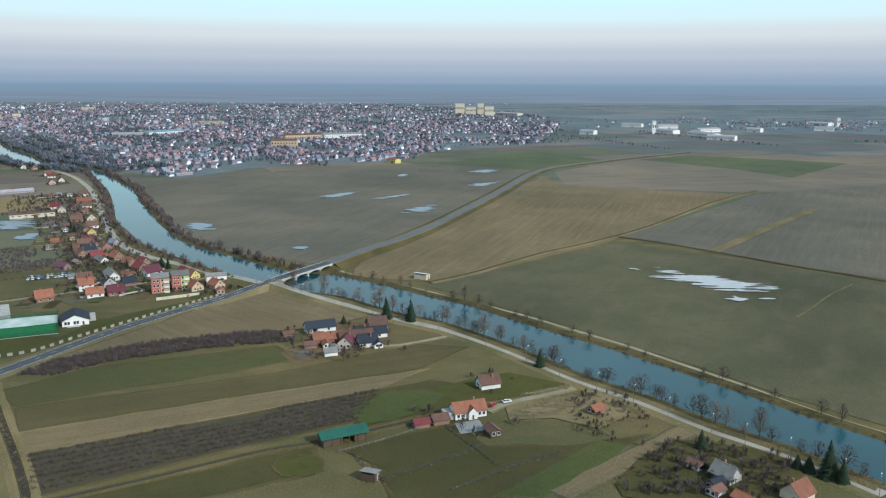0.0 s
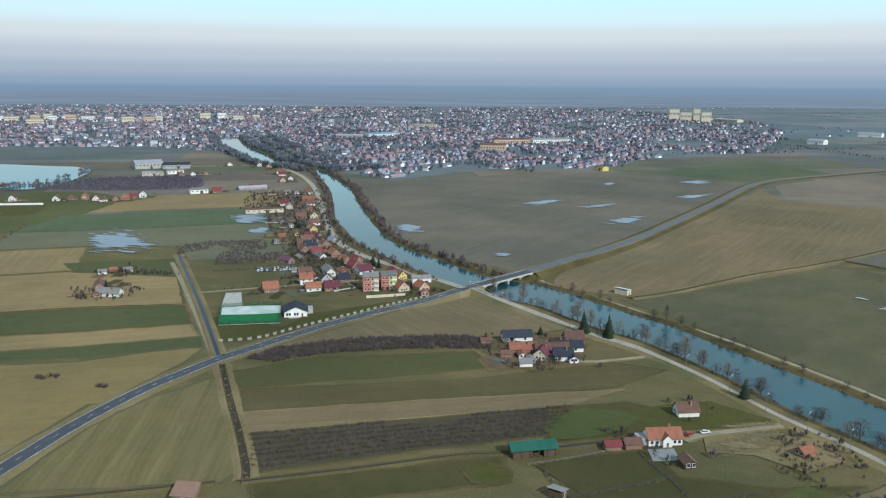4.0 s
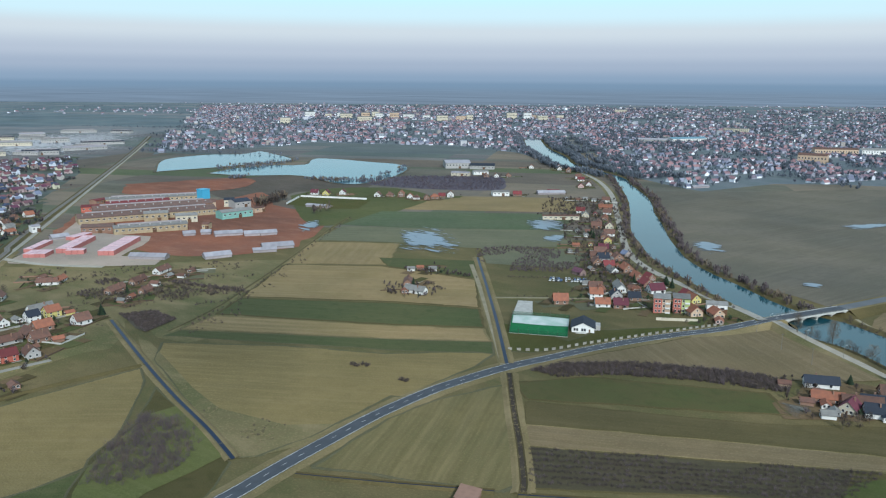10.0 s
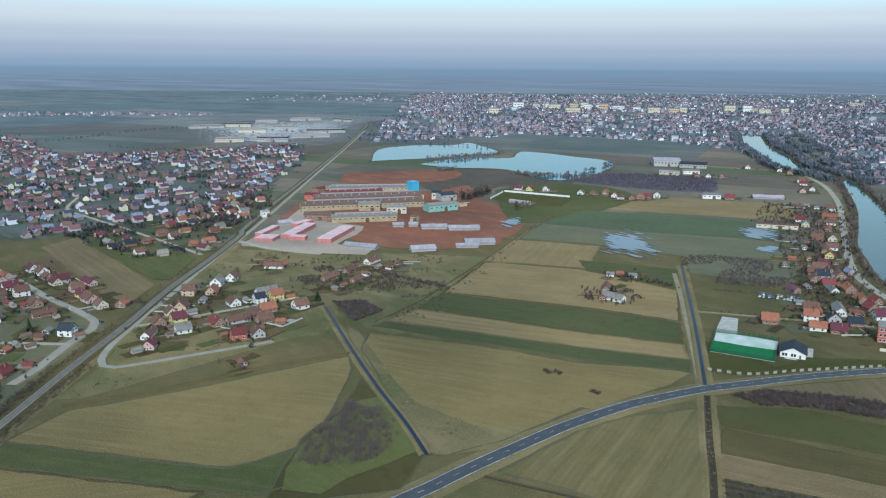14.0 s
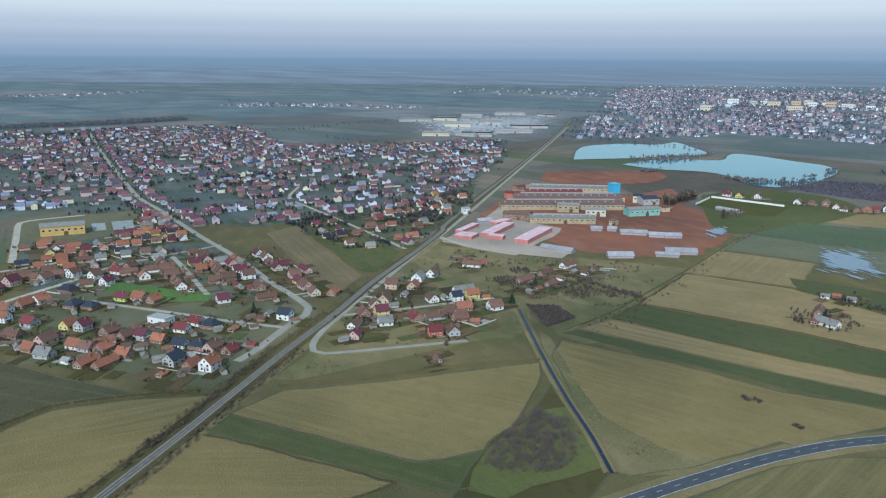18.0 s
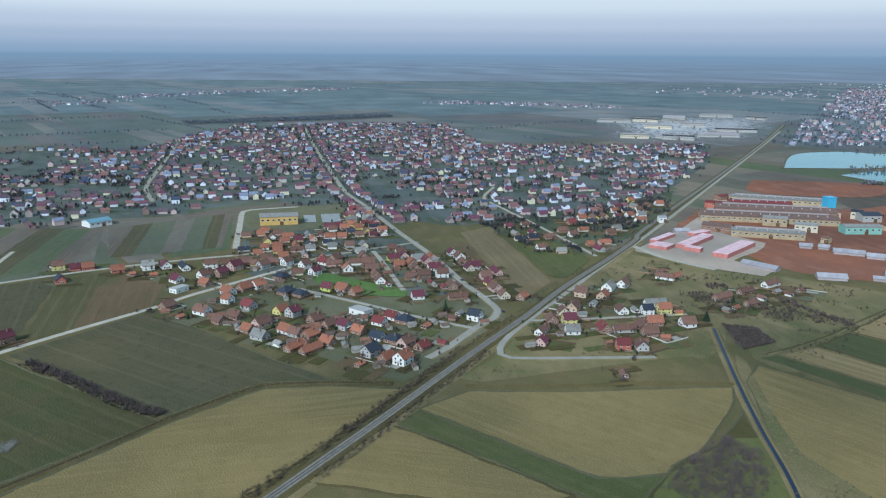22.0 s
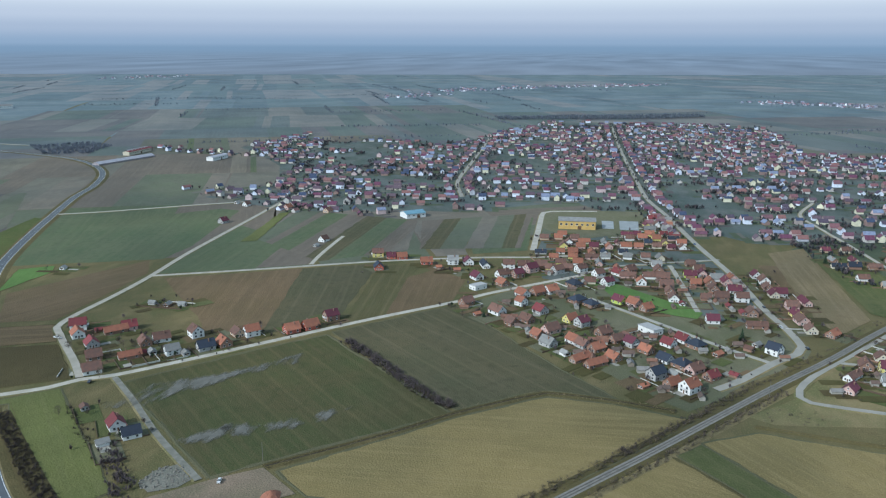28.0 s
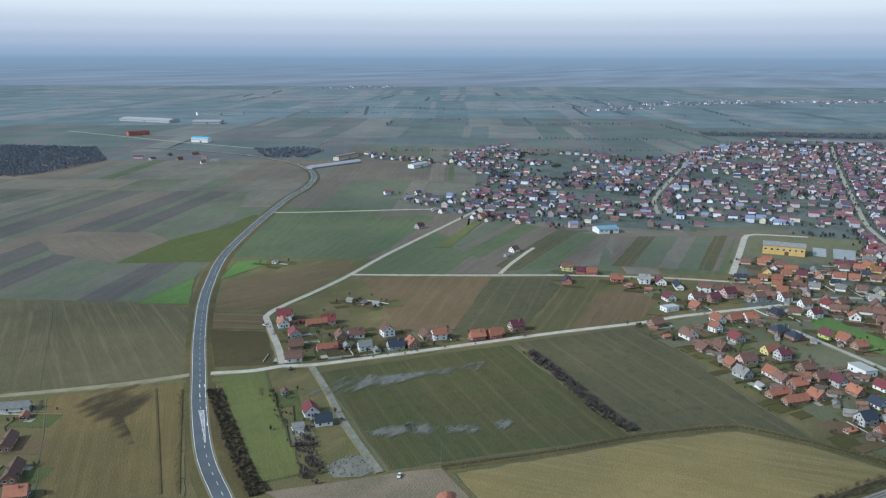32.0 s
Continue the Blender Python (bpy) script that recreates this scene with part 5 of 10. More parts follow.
# ---- roads ----
road = ribbon("main_road", MAIN_ROAD, [(-7.5, 0.05), (-4.4, 0.3), (-3.65, 0.35), (3.65, 0.35), (4.4, 0.3), (7.5, 0.05)], ["bank", "bank", "asphalt", "bank", "bank"],
              "two-lane asphalt country road on a low bank", "road", step=6)
for o_ in (-3.3, 3.3):
    dashes("edge_line", MAIN_ROAD, o_, 0.16, 6, 0, 0.37, road)
dashes("centre_line", MAIN_ROAD, 0, 0.12, 3.0, 6.0, 0.37, road)
plain("highway_grey", (0.072, 0.078, 0.088), (0.056, 0.061, 0.069), 0.8, 0.08)
hw = ribbon("highway", HIGHWAY, [(-9, 0.05), (-4.7, 0.45), (-4.0, 0.5), (4.0, 0.5), (4.7, 0.45), (9, 0.05)], ["bank_dark", "bank", "highway_grey", "bank", "bank_dark"],
            "curving asphalt highway with painted lanes", "road", step=6)
for o_ in (-3.6, 3.6):
    dashes("edge_line", HIGHWAY, o_, 0.18, 6, 0, 0.52, hw)
dashes("centre_line", HIGHWAY, -0.6, 0.16, 3.0, 6.0, 0.52, hw)


def lane(name, pts, wide, mat, label, z=0.42, rim=1.0, climb=0.0):
    """A small road; climb: how high it starts before it comes down to the plain."""
    h = wide / 2
    ln_ = smooth(pts, 8)
    run_ = np.concatenate([[0], np.cumsum(np.linalg.norm(np.diff(ln_, axis=0), axis=1))])
    rim = rim + climb
    return ribbon(name, pts, [(-h - rim, 0.05), (-h, z), (h, z), (h + rim, 0.05)], ["scrubland", mat, "scrubland"], label, "road", step=8, z=climb * np.clip(1 - run_ / 55, 0, 1))


lane("riverside_road", TOWPATH, 5.0, "gravel", "pale gravel road along the river", climb=3.2)
lane("river_path", FAR_PATH, 2.2, "track", "narrow pale path on the river bank")
lane("river_street", RIVER_STREET, 6.0, "oldasphalt", "grey asphalt street beside the river", climb=3.2)
lane("main_street", MAIN_STREET, 5.0, "oldasphalt", "grey asphalt village main street")
lane("village_street", STREET_TWO, 3.8, "oldasphalt", "grey asphalt village street", 0.40)
lane("village_street", STREET_THREE, 3.8, "oldasphalt", "grey asphalt village street", 0.38)
lane("village_street", STREET_FOUR, 4.0, "oldasphalt", "grey asphalt village street", 0.36)
lane("long_road", LONG_ROAD, 4.6, "gravel", "pale gravel road between fields", 0.44)
lane("side_road", SIDE_ROAD, 4.6, "gravel", "pale gravel field road", 0.41)
lane("diagonal_road", DIAGONAL_ROAD, 4.4, "gravel", "pale gravel village road", 0.39)
lane("farm_track", TRACK, 3.2, "mudtrack", "muddy farm track", 0.35)
lane("highway_spur", HIGHWAY_SPUR, 4.6, "track", "pale field access track", 0.4)
lane("far_lane", FAR_LANE, 5.0, "gravel", "pale gravel lane", 0.4)
lane("village_street", VILLAGE_LANE, 5.0, "oldasphalt", "grey asphalt village street", 0.4)
lane("school_lane", SCHOOL_LANE, 5.5, "gravel", "wide pale lane beside the school", 0.4)
lane("garden_lane", GARDEN_LANE, 3.6, "gravel", "pale lane through gardens", 0.4)
lane("rail_road", RAIL_ROAD, 3.8, "oldasphalt", "grey road beside the railway", 0.43)
lane("hamlet_street", HAMLET_STREET, 3.6, "oldasphalt", "narrow grey hamlet street", 0.39)
lane("factory_road", FACTORY_ROAD, 6.0, "gravel", "pale dusty road at the brickworks", 0.37)
lane("farm_lane", FARM_LANE, 2.6, "track", "pale footpath between gardens", 0.33)
lane("canal_track", CANAL_TRACK, 3.0, "track", "pale dirt track beside the canal", 0.34)
rw = ribbon("railway", RAILWAY, [(-5.5, 0.02), (-2.2, 0.75), (2.2, 0.75), (5.5, 0.02)], ["bank_dark", "ballast", "bank_dark"], "single railway track on a ballast bank", "railway", step=15)
for o_ in (-0.75, 0.75):
    ribbon("rail", RAILWAY, [(o_ - 0.09, 0.76), (o_ - 0.09, 0.95), (o_ + 0.09, 0.95), (o_ + 0.09, 0.76)], "steel", step=15, parent=rw)

# ---- small mesh builder ----


class Shape:
    """Collects boxes, prisms and loose faces into one mesh."""

    def __init__(self):
        self.v, self.f, self.i = [], [], []

    def face(self, pts, mi=0):
        b = len(self.v)
        self.v += [tuple(p) for p in pts]
        self.f.append(tuple(range(b, b + len(pts))))
        self.i.append(mi)

    def box(self, x0, x1, y0, y1, z0, z1, mi=0):
        b = len(self.v)
        self.v += [(x, y, z) for z in (z0, z1) for x, y in ((x0, y0), (x1, y0), (x1, y1), (x0, y1))]
        for q in ((0, 3, 2, 1), (4, 5, 6, 7), (0, 1, 5, 4), (1, 2, 6, 5), (2, 3, 7, 6), (3, 0, 4, 7)):
            self.f.append(tuple(b + k for k in q))
            self.i.append(mi)

    def slab(self, quad, thick, mi=0):
        """A plate: four corners, thickened downwards."""
        b = len(self.v)
        self.v += [tuple(p) for p in quad] + [(p[0], p[1], p[2] - thick) for p in quad]
        n = len(quad)
        self.f.append(tuple(range(b, b + n)))
        self.f.append(tuple(range(b + 2 * n - 1, b + n - 1, -1)))
        for k in range(n):
            j = (k + 1) % n
            self.f.append((b + k, b + n + k, b + n + j, b + j))
        self.i += [mi] * (n + 2)

    def tube(self, a, b_, r0, r1, sides_=6, mi=0):
        a, b_ = Vector(a), Vector(b_)
        d = (b_ - a).normalized()
        u = d.orthogonal().normalized()
        w_ = d.cross(u)
        b = len(self.v)
        for p, r in ((a, r0), (b_, r1)):
            for k in range(sides_):
                t = 2 * math.pi * k / sides_
                self.v.append(tuple(p + u * (math.cos(t) * r) + w_ * (math.sin(t) * r)))
        for k in range(sides_):
            j = (k + 1) % sides_
            self.f.append((b + k, b + j, b + sides_ + j, b + sides_ + k))
            self.i.append(mi)
        self.f.append(tuple(range(b + sides_, b + 2 * sides_)))
        self.i.append(mi)

    def mesh(self, name, *mats):
        return mesh_of(name, self.v, self.f, list(mats), self.i)


def part(name, shape, mats, parent, label="", at=None):
    ob = new(name, shape if isinstance(shape, bpy.types.Mesh) else shape.mesh(name, *([mats] if isinstance(mats, str) else mats)))
    ob.parent = parent
    if at is not None:
        ob.matrix_basis = at
    if label:
        ob["label"] = label
    return ob


tiled("roof_rust", (0.155, 0.092, 0.076), (0.105, 0.075, 0.066))

# ---- houses ----
ROOF_KEY = {"o": ("orange", "orange tiled"), "b": ("brown", "brown tiled"), "r": ("red", "red tiled"), "m": ("maroon", "dark maroon"), "s": ("slate", "dark slate"), "g": ("grey", "grey"), "G": ("green", "green metal")}
WALL_KEY = {"w": "white", "c": "cream", "p": "pink", "y": "yellow", "l": "lime", "k": "brick", "g": "grey", "h": "peach", "d": "redbrick", "W": "wood"}
WALL_WORD = {"white": "white plastered", "cream": "cream plastered", "pink": "pink plastered", "yellow": "yellow plastered", "lime": "lime green plastered", "brick": "bare brick", "grey": "grey rendered",
             "peach": "peach plastered", "redbrick": "red brick", "wood": "dark wooden"}
# width, length, wall height, roof rise
FORMS = {"1": (8.2, 10.0, 3.3, 3.7), "2": (8.4, 9.6, 4.9, 3.6), "3": (6.6, 16.0, 3.0, 2.8), "4": (10.0, 11.0, 3.4, 3.2), "5": (4.6, 6.0, 2.4, 1.4), "6": (9.0, 13.0, 4.0, 0.5), "7": (7.4, 9.2, 3.0, 3.4), "8": (6.2, 12.5, 2.8, 2.8)}
FORM_WORD = {"1": "house", "2": "two-storey house", "3": "long low house", "4": "hipped house", "5": "outbuilding", "6": "flat-roofed building", "7": "small village house", "8": "long village house"}
PROTO = {}
WINDOWS = {}


def window_mesh(w_, h_):
    k = (w_, h_)
    if k not in WINDOWS:
        s = Shape()
        s.box(-w_ / 2 - 0.1, w_ / 2 + 0.1, -0.06, 0.0, -0.1, h_ + 0.1, 0)
        s.box(-w_ / 2, w_ / 2, -0.09, -0.062, 0, h_, 1)
        s.box(-w_ / 2 - 0.15, w_ / 2 + 0.15, -0.16, 0.0, -0.2, -0.11, 0)
        WINDOWS[k] = s.mesh("window", "wall_white", "glass_dark")
    return WINDOWS[k]


def put_window(root, name, x, y, z, turn, w_=1.2, h_=1.3, mesh=None):
    return part(name, mesh or window_mesh(w_, h_), None, root, "", pose(x, y, z, 0, 0, turn))


DOOR = Shape()
DOOR.box(-0.6, 0.6, -0.07, 0.0, 0.02, 2.2, 0)
DOOR.box(-0.45, 0.45, -0.1, -0.072, 0.1, 2.05, 1)
DOOR_MESH = DOOR.mesh("door", "wall_white", "door_brown")


def house(code):
    """A house at the origin with its ridge along y: walls, roof, chimney, windows, door."""
    if code in PROTO:
        return PROTO[code]
    (rk, rword), wk, fm = ROOF_KEY[code[0]], WALL_KEY[code[1]], code[2]
    w_, l_, h_, r_ = FORMS[fm]
    root = new("outbuilding" if fm == "5" else "house")
    tagged(root, f"{WALL_WORD[wk]} {FORM_WORD[fm]} with {rword} roof", "shed" if fm == "5" else "house")
    wall, roof = Shape(), Shape()
    a, b = w_ / 2, l_ / 2
    wall.box(-a, a, -b, b, 0, h_)
    if fm in "123578":
        for s in (-1, 1):
            wall.face([(-a, s * b, h_), (a, s * b, h_), (0, s * b, h_ + r_ * 0.97)][::s])
        o, e = 0.55, 0.5
        dz = r_ / a * o
        for s in (-1, 1):
            roof.slab([(s * (a + o), -b - e, h_ - dz), (s * (a + o), b + e, h_ - dz), (0, b + e, h_ + r_), (0, -b - e, h_ + r_)][::s], 0.18)
        roof.box(-0.14, 0.14, -b - e, b + e, h_ + r_ - 0.06, h_ + r_ + 0.1)
    elif fm == "4":
        o = 0.6
        rb = b - a * 0.8
        dz = r_ / a * o
        c = [(-a - o, -b - o, h_ - dz), (a + o, -b - o, h_ - dz), (a + o, b + o, h_ - dz), (-a - o, b + o, h_ - dz)]
        t = [(0, -rb, h_ + r_), (0, rb, h_ + r_)]
        roof.slab([c[0], c[1], t[0]], 0.15)
        roof.slab([c[1], c[2], t[1], t[0]], 0.15)
        roof.slab([c[2], c[3], t[1]], 0.15)
        roof.slab([c[3], c[0], t[0], t[1]], 0.15)
    else:
        roof.slab([(a + 0.3, -b - 0.3, h_ + 0.1), (a + 0.3, b + 0.3, h_ + 0.1), (-a - 0.3, b + 0.3, h_ + r_), (-a - 0.3, -b - 0.3, h_ + r_)], 0.3)
    part("wall", wall, "wall_" + wk, root)
    roof_ = part("roof", roof, "wall_grey" if fm == "6" else "roof_" + rk, root)
    if fm in "123478":
        ch = Shape()
        ch.box(-0.35, 0.35, -0.3, 0.3, 0, 1.9)
        ch.box(-0.42, 0.42, -0.37, 0.37, 1.9, 2.05)
        part("chimney", ch, "wall_brick", roof_, "", pose(a * 0.35, b * 0.3, h_ + r_ * 0.55))
    for st in ([0.95] if h_ < 4.5 else [0.95, 3.25]):
        for s in (-1, 1):
            put_window(root, "window", -a * 0.45, s * b, st, 0 if s < 0 else 180)
            if fm not in "78":
                put_window(root, "window", a * 0.45, s * b, st, 0 if s < 0 else 180)
        if fm not in "578":
            for s in (-1, 1):
                put_window(root, "window", s * a, -b * 0.5, st, 90 * s)
                put_window(root, "window", s * a, b * 0.5, st, 90 * s)
    if fm in "12":
        put_window(root, "window", 0, -b, h_ + 0.5, 0, 1.0, 1.1)
        put_window(root, "window", 0, b, h_ + 0.5, 180, 1.0, 1.1)
    part("door", DOOR_MESH, None, root, "", pose(0, -b, 0))
    if fm == "2":
        bal = Shape()
        bal.box(-2.2, 2.2, -1.3, 0, 2.8, 2.98)
        for x in np.linspace(-2.15, 2.15, 9):
            bal.box(x - 0.05, x + 0.05, -1.28, -1.18, 2.98, 3.9)
        bal.box(-2.2, 2.2, -1.3, -1.18, 3.9, 4.0)
        part("balcony", bal, "wall_white", root, "", pose(0, -b, 0))
    PROTO[code] = root
    root["spare"] = 1
    return root


HOUSE_SPOTS = []
hrand = random.Random(11)


def houses(rows):
    """Houses of the plan: x, y, turn, code."""
    for x, y, turn, code in rows:
        s = hrand.uniform(0.78, 0.95)
        m = pose(x, y, 0.12, 0, 0, turn + hrand.choice((0, 180)) + hrand.uniform(-3, 3)) @ Matrix.Diagonal((s, s * hrand.uniform(0.92, 1.12), s, 1))
        HOUSE_SPOTS.append((x, y))
        p = house(code)
        if p.get("spare"):
            p.matrix_basis = m
            del p["spare"]
        else:
            base = copy_thing(p, m @ Matrix.Diagonal((1 / p.scale[0], 1 / p.scale[1], 1 / p.scale[2], 1)))
            if "spare" in base:
                del base["spare"]


def along(a, b):
    """Frame with x from a to b on the ground and y away from the camera's side."""
    a, b = Vector((*a, 0)), Vector((*b, 0))
    x = (b - a).normalized()
    y = Vector((-x.y, x.x, 0))
    if y.dot(a) < 0:
        y = -y
        a, b, x = b, a, -x
    m = Matrix.Identity(4)
    for i in range(3):
        m[i][0], m[i][1] = x[i], y[i]
    m.translation = a
    return m, (b - a).length


def hall(a, b, dep, h, roof, wall):
    """A works hall: front edge from a to b, low gable roof, window bands."""
    h = h if h > 4.2 else 2.4
    m, ln = along(a, b)
    root = new("factory_hall" if h > 4.2 else "storage_tent")
    root.matrix_basis = m @ pose(0, 0, 0.15)
    tagged(root, f"{WALL_WORD.get(wall, 'pale')} works hall with {roof} roof" if h > 4.2 else "low pale storage tent with a lilac-grey cover", "hall" if h > 4.2 else "storage tent", "brickworks halls")
    s, r = Shape(), Shape()
    rise = min(dep * (0.14 if h > 4.2 else 0.24), 3)
    s.box(0, ln, 0, dep, 0, h)
    for x, k in ((0, 1), (ln, -1)):
        s.face([(x, 0, h), (x, dep, h), (x, dep / 2, h + rise)][::-k])
    for y0, y1 in ((-0.5, dep / 2), (dep + 0.5, dep / 2)):
        q = [(-0.5, y0, h - 0.1), (ln + 0.5, y0, h - 0.1), (ln + 0.5, y1, h + rise), (-0.5, y1, h + rise)]
        r.slab(q if y0 < y1 else q[::-1], 0.2)
    part("wall", s, "wall_" + (wall if h > 4.2 else "lilac"), root)
    part("roof", r, "roof_pale" if roof == "white" or h <= 4.2 else "roof_" + roof, root)
    n = max(2, int(ln / 5))
    for i in range(n if h > 4.2 else 0):
        put_window(root, "window", (i + 0.5) * ln / n, 0, h * 0.5, 0, min(2.2, ln / n * 0.5), h * 0.2)
    if h <= 4.2:
        return root
    if ln > 50 and h < 9:
        # ridge monitor and vents
        mo = Shape()
        mo.box(ln * 0.06, ln * 0.94, dep / 2 - 0.9, dep / 2 + 0.9, h + rise - 0.4, h + rise + 0.9)
        part("ridge_monitor", mo, "wall_lilac", root)
        for i in range(int(ln / 9)):
            ve = Shape()
            ve.box(i * 9 + 4, i * 9 + 5, dep * 0.25 - 0.5, dep * 0.25 + 0.5, h + rise * 0.35, h + rise * 0.5 + 1.0)
            ve.box(i * 9 + 3.8, i * 9 + 5.2, dep * 0.25 - 0.7, dep * 0.25 + 0.7, h + rise * 0.5 + 1.0, h + rise * 0.5 + 1.15)
            part("vent", ve, "wall_grey", root)
    d = Shape()
    d.box(-1.8, 1.8, -0.1, -0.02, 0, min(3.6, h * 0.75))
    part("gate", d, "door_brown", root, "", pose(ln * 0.5 + ln / n * 0.5, 0, 0) if n > 2 else pose(ln * 0.85, 0, 0))
    return root


plain("pallet_pink", (0.42, 0.165, 0.150), (0.34, 0.13, 0.12), 0.85, 1.2, vary=0.1)
plain("pallet_top", (0.56, 0.39, 0.42), (0.50, 0.33, 0.36), 0.6, 0.4, vary=0.12)


def pallets(a, b, dep, h):
    """Stacked pallets of bricks in a dense block, wrapped tops."""
    m, ln = along(a, b)
    root = new("brick_stack")
    root.matrix_basis = m @ pose(0, 0, 0.2)
    tagged(root, "block of pink wrapped brick pallets in the yard", "brick pallets", "brick stacks")
    nx, ny = max(2, int(ln / 4.2)), max(2, int(dep / 4.2))
    dx, dy = ln / nx, dep / ny
    s = Shape()
    s.box(0.1, dx - 0.1, 0.12, dy - 0.12, 0, h * 0.94, 0)
    s.box(0.06, dx - 0.06, 0.08, dy - 0.08, h * 0.94, h, 1)
    me = s.mesh("pallet", "pallet_pink", "pallet_top")
    for j in range(ny):
        for i in range(nx):
            part("pallet", me, None, root, "", pose(i * dx, j * dy, 0) @ Matrix.Diagonal((1, 1, hrand.choice((1, 1, 1, 0.93, 0.97)), 1)))

# ---- houses: place, turn, roof, wall and form ----
houses([(-404.1, 24.9, 45, "sg2"), (-389.4, 17.6, 45, "ok5"), (-394.9, 32.9, 45, "ok1"), (-389.6, 41.2, 45, "ow2"), (-417, 46.6, 45, "bp1"), (-409, 54.6, 45, "rk1"), (-414.3, 67.5, 142, "rk5"), (-429, 31.3, 135, "sw1"), (-422.9, 40.7, 135, "sk4"), (-456.2, 51.4, 134, "sk4"), (-464.5, 44.5, 134, "rw1"), (-455.3, 35.2, 134, "rw1"), (-477.5, 25.7, 134, "gw6"), (-441.6, 21.4, 134, "ok1"), (-450.2, 12.9, 134, "mg2"), (-455.6, 4.2, 44, "bk1"), (-466.1, -3.9, 45, "bk1"), (-426.1, 2.2, 135, "ok1"), (-438.7, -7.7, 44, "ok1"), (-415.2, -7.9, 45, "ok3"), (-466.3, 10.5, 135, "bk5"), (-408.7, 34.9, 135, "gk5"), (-444.1, 62.5, 49, "ok5")])
houses([(-454.6, 95.8, 137, "sw2"), (-465.1, 87.9, 49, "gg5"), (-456.5, 82, 139, "bk5"), (-505, 66.8, 4, "mw1"), (-521.5, 25.3, 45, "ok1"), (-530.4, 17.2, 135, "op1"), (-534.8, 7.1, 135, "ml1"), (-547.6, 45.3, 94, "bw1"), (-564.5, 44, 94, "bk1"), (-581.2, 42.5, 4, "bk1"), (-599.9, 41.1, 4, "bk1"), (-619.9, 39.2, 94, "bk1"), (-538.2, 50.4, 94, "rw5"), (-499.6, 93.7, 9, "bk3"), (-525.1, 94.5, 99, "bk1"), (-555.1, 92.9, 6, "bw2"), (-576.5, 90.7, 6, "mw1"), (-598.4, 88.2, 96, "mp1"), (-492.1, 137.6, 51, "ok1"), (-497.5, 125.9, 95, "bc1"), (-515, 124.2, 99, "bp1"), (-528.2, 123.8, 99, "my1"), (-558.7, 135.9, 96, "mp3"), (-545.9, 124.5, 6, "bp1"), (-571.7, 117.4, 96, "mc1"), (-606.8, 116.9, 96, "bw1"), (-575.9, 122.6, 6, "mg1"), (-621, 113.4, 100, "mw1"), (-589.9, 116.6, 96, "bk1"), (-525.1, 89.1, 99, "rk5")])
houses([(-577.3, -1, 43, "mw2"), (-607.5, 7.2, 135, "rw1"), (-602.6, -8.1, 45, "bw1"), (-617.1, 16.7, 45, "bk1"), (-585.2, 24.3, 94, "ow1"), (-611.9, 62.6, 4, "ml1"), (-618, 72.6, 94, "mp1"), (-592.6, 75.4, 94, "ok1"), (-557.9, 79.3, 4, "bk1"), (-578.5, 76.4, 94, "bk1"), (-538.7, 81.9, 99, "rk5"), (-589.1, 64.6, 4, "ok1"), (-523.7, -12.5, 135, "sk4")])
houses([(-509.5, -98.7, 50, "bk1"), (-548.6, -96.4, 50, "gw6"), (-573.8, -101.4, 133, "mw1"), (-560.7, -79.6, 133, "ok1"), (-583.7, -82.2, 43, "bw1"), (-584.9, -70.5, 43, "mk2"), (-601.9, -61.5, 43, "mp2"), (-602.2, -40.3, 43, "bg2"), (-610.6, -22.2, 45, "bw2"), (-494.9, -74.9, 140, "bw1"), (-474.1, -62.7, 134, "bk1"), (-481.8, -53.5, 140, "bk1"), (-516, -60.7, 140, "ow2"), (-536.7, -61.9, 133, "ow1"), (-543.4, -51.5, 43, "ok1"), (-549.3, -42.1, 43, "ow1"), (-569.6, -25.9, 133, "sk4"), (-530.8, -22.2, 45, "sk4"), (-501.8, -46.1, 135, "rg1"), (-487.6, -25.2, 45, "oy1"), (-480.7, -17.6, 45, "mg2"), (-464.9, -36.6, 45, "bp1"), (-455, -44.3, 135, "ok1"), (-441.6, -36.6, 135, "gg1"), (-449.8, -21.8, 135, "ow1"), (-443.1, -15.9, 135, "bg1"), (-421, -16.8, 45, "ok3"), (-427.7, -25.8, 135, "gw5"), (-487.6, -87.8, 44, "ok5")])
houses([(-459.5, -181.4, 47, "mk2"), (-441, -189, 47, "od1"), (-432.5, -198.4, 47, "od1"), (-585.5, -184.5, 112, "sd1"), (-623.6, -195.8, 22, "by2"), (-608.7, -149.4, 22, "od1"), (-612.5, -127.7, 18, "gw2"), (-615.1, -115.1, 108, "mw1"), (-620.1, -183, 22, "md1"), (-620.3, -173.6, 22, "od1"), (-609.7, -80.5, 13, "bw2"), (-613.4, -68.6, 13, "bw1"), (-616, -54.8, 13, "bk1"), (-610.6, -100.6, 108, "sw3"), (-597.3, -136.5, 18, "ok5"), (-591.9, -120.5, 18, "ok5")])
